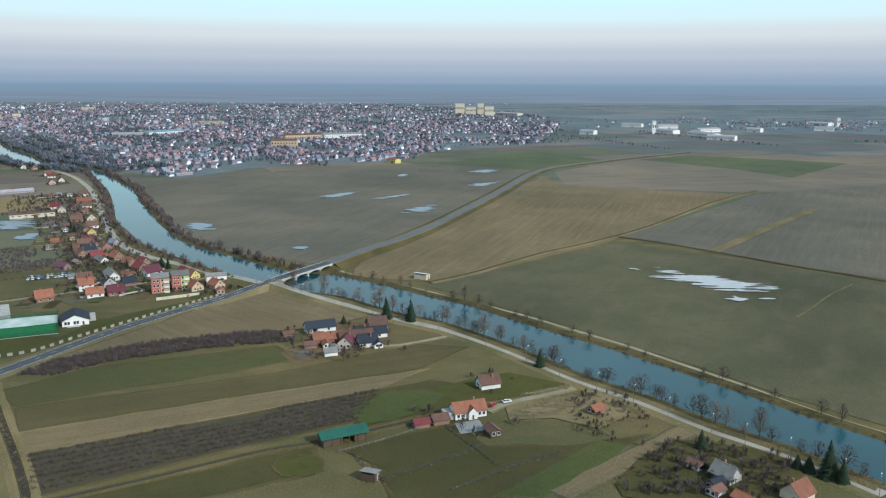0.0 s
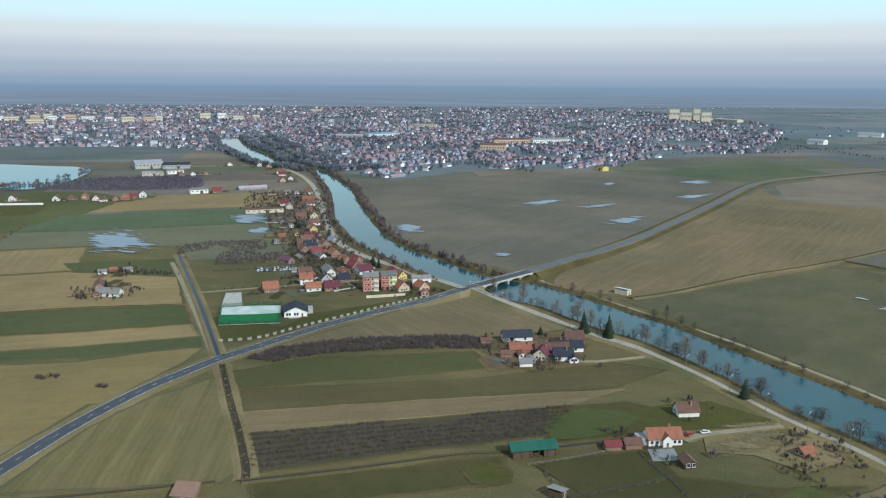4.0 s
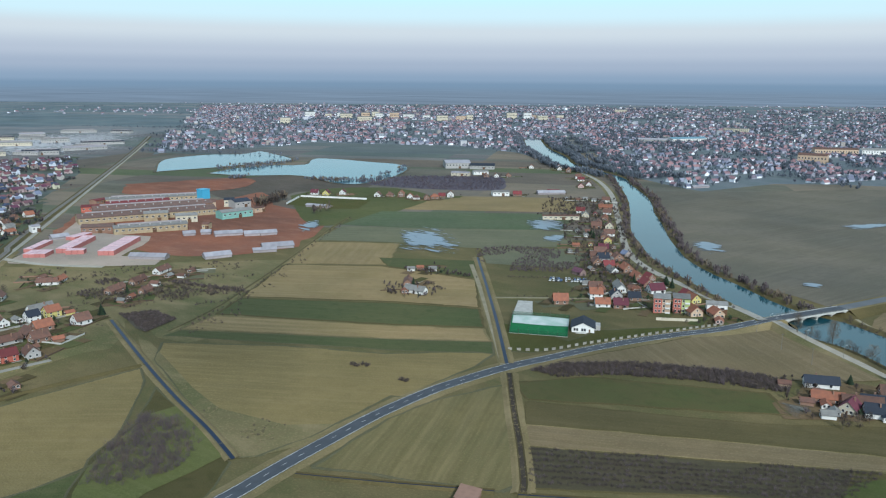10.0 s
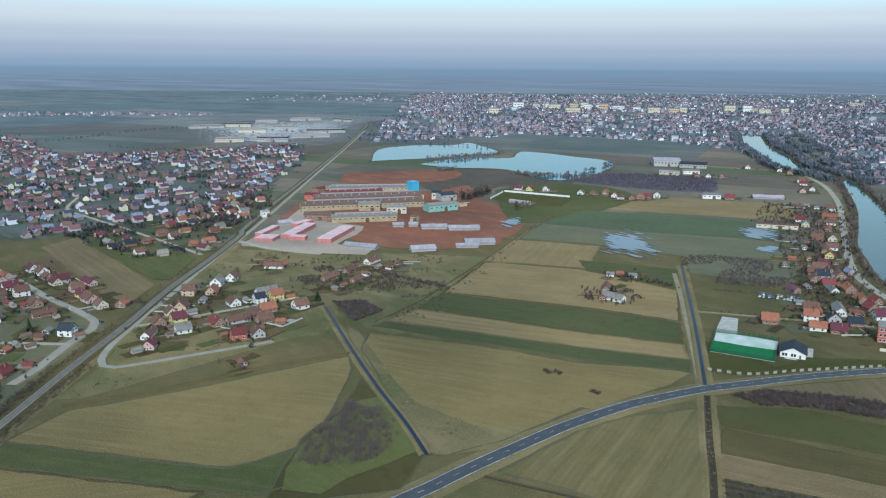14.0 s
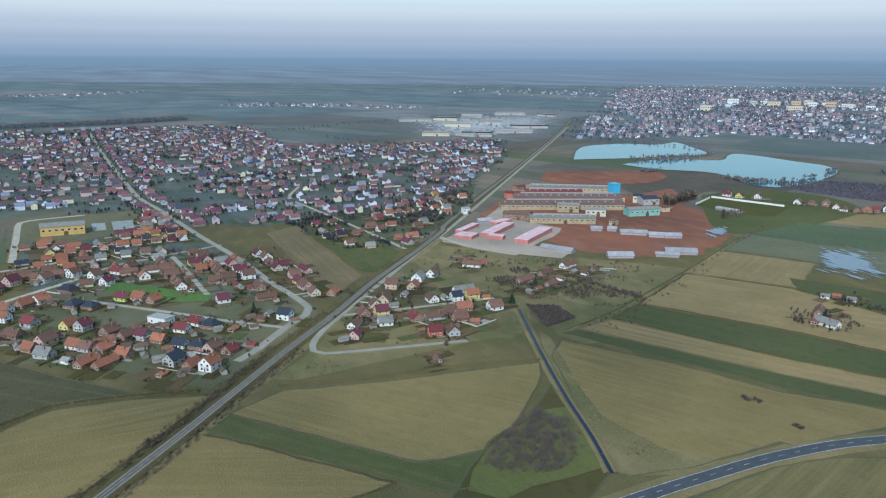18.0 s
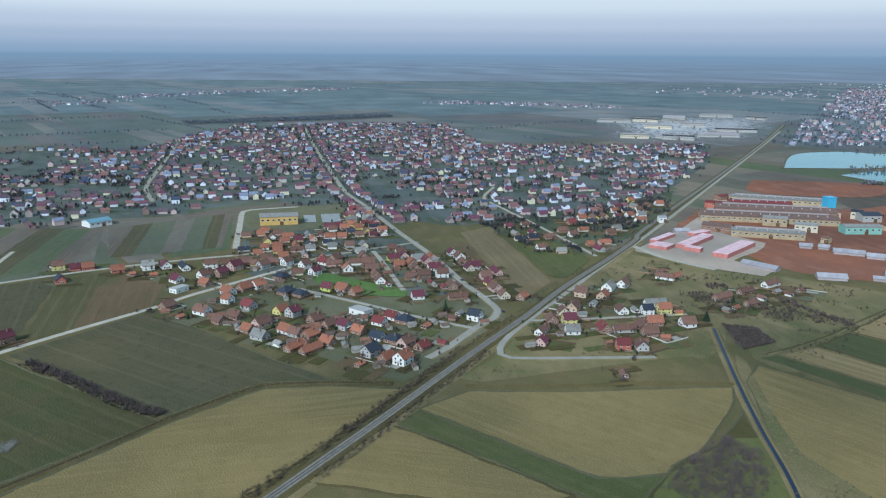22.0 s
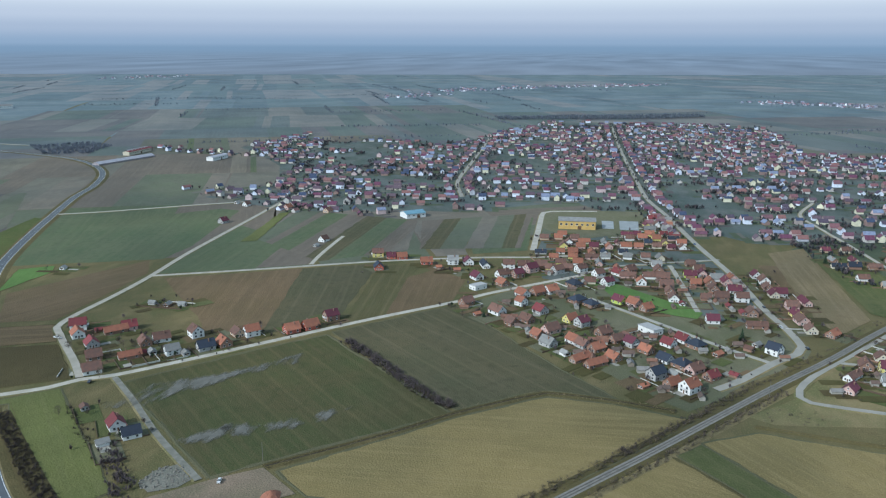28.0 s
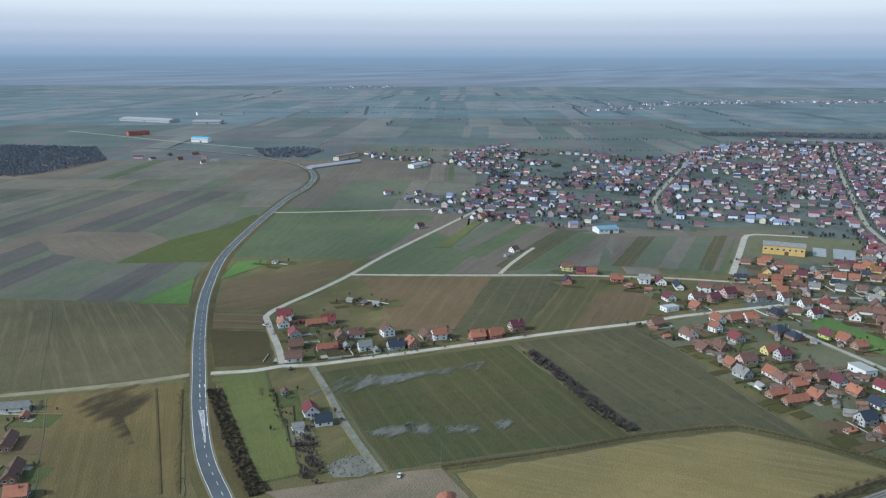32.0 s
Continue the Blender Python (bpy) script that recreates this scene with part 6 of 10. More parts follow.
houses([(-405.3, 124.3, 60, "mp1"), (-424.6, 130.8, 52, "bw3"), (-441.8, 142.3, 85, "bk1"), (-436.8, 152.1, 175, "my2"), (-420, 148.3, 175, "gw1"), (-455.4, 154.5, 85, "bc1"), (-462.5, 164.1, 51, "bh1"), (-491.1, 180.1, 141, "bh2"), (-473.4, 169.5, 51, "bg5"), (-469.9, 180.6, 51, "gg5"), (-450.1, 165.8, 178, "gg5"), (-485, 193.4, 51, "oh1"), (-503.5, 205, 51, "gw1"), (-509.5, 218.4, 51, "bw1"), (-452.4, 193.4, 88, "bw1"), (-452.5, 202.8, 88, "gw5"), (-447.9, 209, 178, "sw2"), (-447.4, 220.3, 178, "oy2"), (-442.9, 228.5, 178, "oy5"), (-463.2, 221.6, 178, "gw3"), (-420.9, 223.4, 178, "bw1"), (-426.7, 204.1, 178, "ok1"), (-420.6, 193.7, 88, "bk1"), (-408.9, 193, 178, "bk1"), (-417.4, 180.4, 178, "bg3"), (-420.3, 168.5, 88, "rk1"), (-390.6, 168.2, 172, "rd2"), (-388.6, 178.6, 82, "bg1"), (-400.6, 198.8, 172, "ok5"), (-352.5, 152.7, 82, "bk5")])
houses([(-523.1, 265.6, 33, "ow3"), (-522.8, 257.3, 141, "bw3"), (-540, 262.5, 24, "bk5"), (-330.9, 409.2, 39, "bk3"), (-311.8, 393.4, 95, "gw3"), (-317.6, 389, 38, "ok5"), (-340.2, 449.7, 129, "gw5"), (-351, 448.6, 129, "ok5"), (-353.4, 440.7, 129, "gw5")])
houses([(-469.1, 274.3, 22, "bk3"), (-479.5, 297.8, 22, "bk3"), (-446.5, 271.5, 22, "ok5"), (-452.8, 286, 22, "bk8"), (-493, 326, 22, "bw3"), (-468.1, 324.6, 112, "bw5"), (-476.3, 339, 22, "bk5"), (-442.8, 262.5, 112, "gk5"), (-463.1, 300.1, 112, "bw5"), (-475.5, 319.6, 22, "gk5")])
houses([(-409.4, -333.9, 33, "rw2"), (-397.8, -326.4, 135, "ow1"), (-407.8, -318.6, 45, "rk5"), (-409, -307.1, 45, "ok3"), (-416.6, -302.4, 45, "rp1"), (-385, -307.8, 135, "rg1"), (-366.8, -293.9, 42, "bk1"), (-372.6, -274.4, 45, "ok3"), (-349.2, -283.1, 42, "bw1"), (-393.9, -277.8, 135, "bk1"), (-401.3, -270.9, 45, "bw1"), (-382.9, -253.3, 45, "gw2"), (-413.4, -254.4, 137, "bw2"), (-394.2, -237.6, 47, "sg1"), (-401.8, -229.6, 137, "ok1"), (-419.9, -229.4, 137, "bh1"), (-421.7, -220.7, 47, "ow2"), (-292.6, -231.2, 136, "rw1"), (-285.9, -219.1, 46, "sw1"), (-306.9, -258.2, 137, "bg5"), (-275.6, -227.1, 46, "gw5"), (-230.1, -370.5, 36, "gw3"), (-225.1, -357.4, 126, "ok5"), (-202.5, -339.3, 126, "bk3"), (-184.8, -311.8, 126, "bk3"), (-173.7, -294.6, 36, "ok1"), (-464.9, -315, 1, "gg5"), (-463.6, -302.7, 91, "gk5"), (-466.3, -293.1, 1, "gg5"), (-532.9, -435.4, 95, "gw5")])
houses([(-380.8, -265.2, 135, "gg5"), (-383.3, -244.9, 137, "gg5"), (-378.2, -270.5, 45, "rk5")])
houses([(-210.8, 453.5, 123, "ow2"), (-199.6, 439.3, 123, "ow1"), (-189.5, 443.7, 123, "mk1"), (-223.9, 429.7, 125, "ok1"), (-190, 465.5, 123, "sk1"), (-201.4, 463.4, 33, "sg1"), (-185.6, 491.3, 139, "mw1"), (-158.1, 483.5, 53, "oy1"), (-165.1, 492.3, 49, "rk1"), (-208.4, 484.4, 33, "gw3"), (-210.1, 518.2, 53, "ok1"), (-202.4, 521.6, 53, "rk1"), (-197.7, 486, 33, "ok5"), (-215.7, 470.1, 33, "ok1"), (-232, 481.7, 123, "gg5"), (-233.5, 528.1, 47, "gw3"), (-226.2, 536.6, 47, "ok1"), (-272, 595, 121, "mh1"), (-289.2, 606.8, 31, "oy5"), (-282.9, 627, 27, "oy1"), (-295.4, 646.2, 27, "bk3"), (-296.4, 659.3, 117, "bw1"), (-337, 737.3, 26, "ok3"), (-360.8, 740.9, 26, "gc1"), (-349.2, 769.1, 116, "bw1"), (-376.5, 761.2, 117, "rw1"), (-380.3, 821.4, 27, "bk3"), (-472.2, 976.2, 32, "rw1"), (-474.8, 881.1, 122, "rw3"), (-487.9, 874.9, 122, "gw5")])
houses([(-246.8, 567.6, 40, "bk1"), (-255.7, 559.4, 130, "sg1"), (-249.4, 563.9, 40, "gg5"), (-290.2, 570.2, 31, "gg5"), (-297.4, 595.2, 121, "ok5"), (-253.6, 543.9, 40, "bk1"), (-264.6, 564, 130, "bk1"), (-247.9, 523.2, 47, "gk5"), (-242.4, 540.9, 130, "rk1"), (-201.6, 488.7, 123, "bk5"), (-219.8, 471.3, 123, "bk1"), (-197.4, 503.4, 53, "rk1"), (-310.6, 641.5, 27, "gw5"), (-327.1, 657, 27, "gg5"), (-318.1, 661.1, 117, "bk5"), (-323.3, 689.4, 116, "bk1"), (-312.3, 694.4, 26, "bc1"), (-329.1, 706.3, 26, "bk3"), (-256.4, 572, 40, "bk1"), (-235.7, 543.9, 40, "ok5"), (-267.9, 580.2, 121, "bk1"), (-268.9, 608, 31, "bk5"), (-147.4, 455.3, 45, "oh1"), (-147.4, 463.1, 45, "rk5"), (-196.3, 487.9, 33, "ok5"), (-135.8, 460.3, 45, "oh1"), (-390.2, 853.8, 117, "bw1"), (-402.6, 847.9, 117, "gw5"), (-415.8, 851.4, 117, "gw5"), (-420.8, 843.3, 117, "bk5")])
houses([(-366.4, 801.8, 117, "ok3"), (-357.5, 757.5, 26, "rk5")])
houses([(-129.9, 448, 20, "op5"), (18.5, 303.1, 112, "bw7"), (-1, 268, 110, "bk5"), (-7.6, 264.7, 110, "rk5"), (17.6, 258.4, 21, "bW5")])
houses([(-60.9, 376.8, 112, "sw3"), (-74.6, 367.1, 112, "bh5"), (-59.8, 365.2, 112, "bk5"), (-54.8, 359.4, 112, "ok3"), (-61.4, 350.6, 112, "bk5"), (-54, 352.1, 21, "ow5"), (-44.7, 353.6, 176, "mc1"), (-41.5, 361.7, 112, "bc3"), (-35.1, 367, 112, "sw3"), (-35.2, 354.4, 112, "sw1"), (-30.4, 352.4, 21, "sw5"), (-32.9, 379.5, 112, "bk1"), (-50.8, 340.6, 112, "gw5"), (-49.2, 346, 21, "gw5")])
houses([(57.4, 277.4, 125, "ok5"), (81.1, 234.1, 35, "bw5"), (88, 226.8, 35, "gg7"), (81.8, 217.5, 125, "bw5"), (105.4, 215.5, 125, "oc7"), (88.3, 212.2, 35, "ok5"), (83.3, 221.4, 125, "sk5")])

# ---- lakes and puddles ----


def sheet(name, pts, mat, z, label, category, round_=True, wobble=3.0, kind="structure"):
    line = smooth(list(pts) + [pts[0]], 14.0)[:-1] if round_ else np.array(pts, float)
    c = line.mean(0)
    v = []
    for i, p in enumerate(line):
        n_ = noise.noise((p[0] * 0.05, p[1] * 0.05, 7.0)) * wobble
        v.append((*(p + (p - c) / (np.linalg.norm(p - c) + 1e-9) * n_), z))
    me = mesh_of(name, v, [tuple(range(len(v)))], [mat], None, [(q[0], q[1]) for q in v])
    bm = bmesh.new()
    bm.from_mesh(me)
    bmesh.ops.triangulate(bm, faces=bm.faces)
    bmesh.ops.recalc_face_normals(bm, faces=bm.faces)
    if bm.faces and sum(f.normal.z for f in bm.faces) < 0:
        bmesh.ops.reverse_faces(bm, faces=bm.faces)
    bm.to_mesh(me)
    bm.free()
    return tagged(new(name, me), label, category, kind=kind)


sheet("lake", LAKE_UPPER, "lake", 0.6, "pale blue gravel-pit lake", "lake")
sheet("lake", LAKE_LOWER, "lake", 0.62, "wide pale blue gravel-pit lake", "lake")
for poly_ in (LAKE_UPPER, LAKE_LOWER):
    ribbon("lake_shore", list(poly_) + [poly_[0]], [(-6, 0.1), (-2, 0.9), (1.0, 0.5)], "shore", "low dry lake shore", "lake shore", step=15)
sheet("clay_yard", CLAY_YARD, "redclay", 0.12, "red clay ground of the brickworks", "yard", wobble=6)
sheet("brickworks_yard", PINK_YARD, "pinkdust", 0.22, "pale pink dusty yard of the brickworks", "yard")
sheet("football_pitch", PITCH, "lawn", 0.3, "green village football pitch", "football pitch", False, 0)
sheet("rough_ground", SCRUB, "scrubland", 0.06, "dry rough grass beside the railway", "rough ground")
sheet("garden_ground", VILLAGE_LAND, "yardgrass", 0.07, "worn green garden land between houses", "garden")


def stained(name, pts, mat, z, label, category, grow=1.25):
    """A frayed patch: a fan from the middle of the outline to a widened rim."""
    line = smooth(list(pts) + [pts[0]], 10.0)[:-1]
    c = line.mean(0)
    v = [(*c, z)] + [(*(c + (p - c) * grow), z) for p in line]
    uv = [(0, 0)] + [(1, 0)] * len(line)
    n = len(line)
    area_ = np.sum(line[:, 0] * np.roll(line[:, 1], -1) - np.roll(line[:, 0], -1) * line[:, 1])
    f = [(0, 1 + k, 1 + (k + 1) % n) if area_ > 0 else (0, 1 + (k + 1) % n, 1 + k) for k in range(n)]
    return tagged(new(name, mesh_of(name, v, f, [mat], None, uv)), label, category, kind="structure")


for i_, q_ in enumerate((POOL_EAST, POOL_WEST, POOL_MID, POOL_FIELD, POOL_FIELD_B, POOL_PITS, POOL_CLAY, STREAKS_A, STREAKS_B, STREAKS_C, STREAKS_D, STREAKS_E, STREAKS_F, POOL_EAST_B, POOL_EAST_C)):
    stained("puddle", q_, "stain_sky_pale" if i_ in (0, 13, 14) else "stain_water", 0.66 + 0.01 * i_, "shallow floodwater standing on the field", "puddle", 1.25 if i_ in (0, 13, 14) else 1.12)

# ---- bridge ----
BZ = 4.2
b0 = np.array(BRIDGE_LINE[1])
b1 = b0 + (np.array(BRIDGE_LINE[3]) - b0) * 0.80
bm_, blen = along(tuple(b0), tuple(b1))
bdir = (b1 - b0) / np.linalg.norm(b1 - b0)
m_ = Matrix.Identity(4)
m_[0][0], m_[1][0], m_[0][1], m_[1][1] = bdir[0], bdir[1], -bdir[1], bdir[0]
m_.translation = (b0[0], b0[1], 0)
bridge = new("bridge")
bridge.matrix_basis = m_
tagged(bridge, "concrete road bridge on haunched spans over the river", "bridge")
BL = float(np.linalg.norm(b1 - b0))
s = Shape()
s.box(-2, BL + 2, -4.7, 4.7, BZ - 0.8, BZ)
part("deck", s, "concrete", bridge)
s = Shape()
s.box(-2, BL + 2, -3.9, 3.9, BZ + 0.01, BZ + 0.06)
part("carriageway", s, "asphalt", bridge)
NSP = 4
for i in range(NSP + 1):
    x = BL * i / NSP
    s = Shape()
    s.box(x - 0.5, x + 0.5, -3.9, 3.9, -0.5, BZ - 0.8)
    part("pier", s, "concrete", bridge)
for i in range(NSP):
    x0, x1 = BL * i / NSP, BL * (i + 1) / NSP
    for y in (-4.3, 3.9):
        s = Shape()
        xs = np.linspace(x0, x1, 11)
        for xa, xb in zip(xs, xs[1:]):
            f = lambda q: BZ - 0.9 - 1.1 * (2 * (q - x0) / (x1 - x0) - 1) ** 2
            za, zb = f(xa), f(xb)
            v = [(xa, y, za), (xb, y, zb), (xb, y + 0.4, zb), (xa, y + 0.4, za)]
            s.face(v[::-1])
            s.face([(xa, y, za), (xa, y, BZ - 0.9), (xb, y, BZ - 0.9), (xb, y, zb)][::-1])
            s.face([(xa, y + 0.4, za), (xa, y + 0.4, BZ - 0.9), (xb, y + 0.4, BZ - 0.9), (xb, y + 0.4, zb)])
        part("haunch", s, "concrete", bridge)
for y in (-4.6, 4.5):
    s = Shape()
    s.box(-2, BL + 2, y, y + 0.07, BZ + 0.95, BZ + 1.02)
    s.box(-2, BL + 2, y, y + 0.07, BZ + 0.5, BZ + 0.55)
    for x in np.arange(-1.9, BL + 2, 2.4):
        s.box(x, x + 0.08, y, y + 0.07, BZ, BZ + 1.0)
    part("railing", s, "wood_grey", bridge, "grey steel railing")
# ramps
ramp_w = [MAIN_ROAD[-3], MAIN_ROAD[-2], MAIN_ROAD[-1], tuple(b0)]
ln_ = smooth(ramp_w, 6)
rn_ = np.linspace(0, 1, len(ln_)) ** 1.3
ramp = ribbon("bridge_ramp", ramp_w, [(-8.5, 0.05), (-4.4, 0.35), (-3.65, 0.36), (3.65, 0.36), (4.4, 0.35), (8.5, 0.05)], ["bank", "bank", "asphalt", "bank", "bank"], "asphalt ramp rising to the bridge", "road",
       step=6, z=rn_ * (BZ - 0.30))
ln_ = smooth([tuple(b1)] + EAST_ROAD[1:], 10)
run_ = np.concatenate([[0], np.cumsum(np.linalg.norm(np.diff(ln_, axis=0), axis=1))])
EZ = np.interp(run_, [0, 30, 170, 1e5], [BZ - 0.68, BZ - 1.4, 0.4, 0.2])
ribbon("east_road", [tuple(b1)] + EAST_ROAD[1:], [(-12, 0.05), (-6.2, 0.66), (-3.9, 0.73), (3.9, 0.73), (6.2, 0.66), (12, 0.05)], ["bank_dark", "bank", "greyroad", "bank", "bank_dark"],
              "grey asphalt road on an embankment", "road", step=10, z=EZ)



rl_ = smooth(ramp_w, 6)
rn2_ = sides(rl_)[1]
rz_ = np.linspace(0, 1, len(rl_)) ** 1.3 * (BZ - 0.30) + 0.38
for o_, wd_, nm_ in ((-3.3, 0.09, "edge_line"), (3.3, 0.09, "edge_line"), (0.0, 0.09, "centre_line")):
    s = Shape()
    for k in range(len(rl_) - 1):
        if nm_ == "centre_line" and k % 2:
            continue
        s.face([(*(rl_[k] + rn2_[k] * (o_ - wd_)), rz_[k]), (*(rl_[k + 1] + rn2_[k + 1] * (o_ - wd_)), rz_[k + 1]), (*(rl_[k + 1] + rn2_[k + 1] * (o_ + wd_)), rz_[k + 1]), (*(rl_[k] + rn2_[k] * (o_ + wd_)), rz_[k])])
    part(nm_, s, "line_white", ramp)


def bank_end(p, d, high, wide=4.7, reach=9.0):
    """Rounded end of an embankment under a bridge: from the crest down to the water's edge."""
    sh = Shape()
    d = np.array(d) / np.linalg.norm(d)
    n = np.array([-d[1], d[0]])
    ring = []
    for k in range(13):
        t = math.pi * k / 12
        u, v = math.sin(t), math.cos(t)
        a = p + n * v * wide + d * u * 0.6
        b = p + n * v * (wide + reach) + d * u * reach * 0.8
        ring.append(((*a, high), (*b, 0.0)))
    for (a, b), (c, e) in zip(ring, ring[1:]):
        sh.face([a, b, e, c])
    sh.face([q[0] for q in ring][::-1])
    return tagged(new("abutment_slope", sh.mesh("abutment_slope", "bank_dark")), "grassy slope under the end of the bridge", "embankment", kind="structure")


bank_end(b1 + bdir * 1.5, -bdir, BZ - 0.85)
bank_end(b0 - bdir * 1.5, bdir, BZ - 0.85)
for o_ in (-3.4, 3.4):
    s = Shape()
    s.box(-2, BL + 2, o_ - 0.08, o_ + 0.08, BZ + 0.064, BZ + 0.07)
    part("edge_line", s, "line_white", bridge)
# ---- flats, hall, club house, farm ----


def block(x, y, turn, left, right, label):
    """Three storeys: two differently painted halves, white balcony stack, grey roof."""
    root = new("apartment_block")
    root.matrix_basis = pose(x, y, 0.1, 0, 0, turn)
    tagged(root, label, "apartment block", "riverside flats")
    for nm, x0, x1, w_ in (("left_wing", -4.9, 0.0, left), ("right_wing", 0.0, 4.9, right)):
        s = Shape()
        s.box(x0, x1, -5.0 if x0 < 0 else -4.2, 5.0, 0, 9.3)
        part(nm, s, "wall_" + w_, root)
    s = Shape()
    s.slab([(5.2, -5.3, 9.5), (5.2, 5.3, 10.1), (-5.2, 5.3, 10.1), (-5.2, -5.3, 9.5)], 0.3)
    part("roof", s, "roof_grey", root)
    for z in (0.9, 3.9, 6.9):
        for k in (-3.4, -1.4):
            put_window(root, "window", k, -5.0, z, 0, 1.1, 1.3)
        put_window(root, "window", 1.2, -4.2, z, 0, 1.1, 1.3)
        for k in (-2.8, 2.8):
            put_window(root, "window", k, 5.0, z, 180, 1.3, 1.3)
            put_window(root, "window", 4.9, k, z, 90, 1.3, 1.3)
            put_window(root, "window", -4.9, k, z, -90, 1.3, 1.3)
        b = Shape()
        b.box(2.0, 4.9, -5.3, -4.2, z - 0.9, z - 0.75)
        b.box(2.0, 4.9, -5.35, -5.2, z - 0.75, z + 0.15)
        b.box(4.75, 4.9, -5.3, -4.2, z - 0.75, z + 0.15)
        part("balcony", b, "wall_white", root)
    return root


plain("wall_salmon", (0.40, 0.13, 0.10), (0.35, 0.11, 0.09), 0.9, 0.5)
plain("wall_pistachio", (0.42, 0.48, 0.20), (0.37, 0.43, 0.18), 0.9, 0.5)
block(FLATS[0][0], FLATS[0][1], FLAT_TURN, "salmon", "peach", "salmon red three-storey block of flats with balconies")
block(FLATS[1][0], FLATS[1][1], FLAT_TURN, "salmon", "pistachio", "salmon and pale green three-storey block of flats")
mm, ll = along(*FLAT_WALL)
fw = new("garden_wall")
fw.matrix_basis = mm
tagged(fw, "low cream boundary wall before the flats", "wall")
for k in range(int(ll / 3)):
    s = Shape()
    s.box(k * 3, k * 3 + 2.94, 0, 0.25, 0, 1.7)
    part("panel", s, "wall_cream", fw)
HOUSE_SPOTS.extend(FLATS)
hall_ = hall(HALL_WHITE[0], HALL_WHITE[1], 8, 6.5, "grey", "white")
tagged(hall_, "white flat hall with grey roof by the river", "hall")
# club house with a dark roof and a white gable
club = new("club_house")
club.matrix_basis = pose(CLUB[0][0], CLUB[0][1], 0.1, 0, 0, FLAT_TURN + 4)
tagged(club, "white club house with a dark blue-grey roof", "club house")
s = Shape()
s.box(-6.2, 6.2, -7, 7, 0, 3.1)
for y_, k in ((-7, 1), (7, -1)):
    s.face([(-6.2, y_, 3.1), (6.2, y_, 3.1), (0, y_, 5.7)][::k])
part("wall", s, "wall_white", club)
s = Shape()
for k in (-1, 1):
    s.slab([(k * 7.0, -7.6, 2.75), (k * 7.0, 7.6, 2.75), (0, 7.6, 5.95), (0, -7.6, 5.95)][::k], 0.2)
part("roof", s, "roof_slate", club)
for x in (-4.6, -3.2, -0.4, 1.0):
    put_window(club, "window", x, -7, 0.9, 0, 1.1, 1.5)
part("door", DOOR_MESH, None, club, "", pose(3.6, -7, 0))
for y in (-4, 0, 4):
    put_window(club, "window", -6.2, y, 0.9, -90, 1.4, 1.5)
s = Shape()
s.box(6.2, 9.6, -1.5, 5, 0, 2.8)
part("annex", s, "wall_grey", club)
s = Shape()
s.box(-4, 2, -9.2, -7.1, 0.02, 0.25)
part("terrace", s, "concrete", club)

# sports court with green netting and a pale cover
plain("net_green", (0.018, 0.095, 0.042), (0.015, 0.075, 0.036), 0.7)
plain("cover", (0.46, 0.49, 0.48), (0.30, 0.38, 0.34), 0.95, 0.12, spec=0.05)
plain("turf", (0.024, 0.125, 0.048), (0.020, 0.100, 0.040), 0.95, 0.4, spec=0.05)
MATS["net_green"].node_tree.nodes["Principled BSDF"].inputs["Alpha"].default_value = 0.28
sheet("sports_court", SPORT_COURT, "turf", 0.35, "green artificial turf court", "sports court", False, 0)
sheet("court_cover", SPORT_COVER, "cover", 0.5, "pale frosted half of the court", "court cover", True, 1.0)
sheet("parking", CAR_YARD, "concrete", 0.3, "pale concrete parking yard", "parking", False, 0)
net = new("court_fence")
tagged(net, "green netting fence round the sports court", "fence")
for a, b in zip(SPORT_COURT, SPORT_COURT[1:] + SPORT_COURT[:1]):
    mm, ll = along(a, b)
    hgt = 2.6
    p = Shape()
    p.box(0, ll, 0, 0.06, 0.1, hgt)
    part("netting", p, "net_green", net, "", mm)
    p = Shape()
    p.box(0, ll, -0.05, 0.1, 0.1, 0.35)
    part("kerb", p, "concrete", net, "", mm)
    for x in np.linspace(0, ll, 7):
        p = Shape()
        p.tube((x, -0.1, 0), (x, -0.1, hgt + 1.5), 0.08, 0.06)
        part("post", p, "steel", net, "", mm)


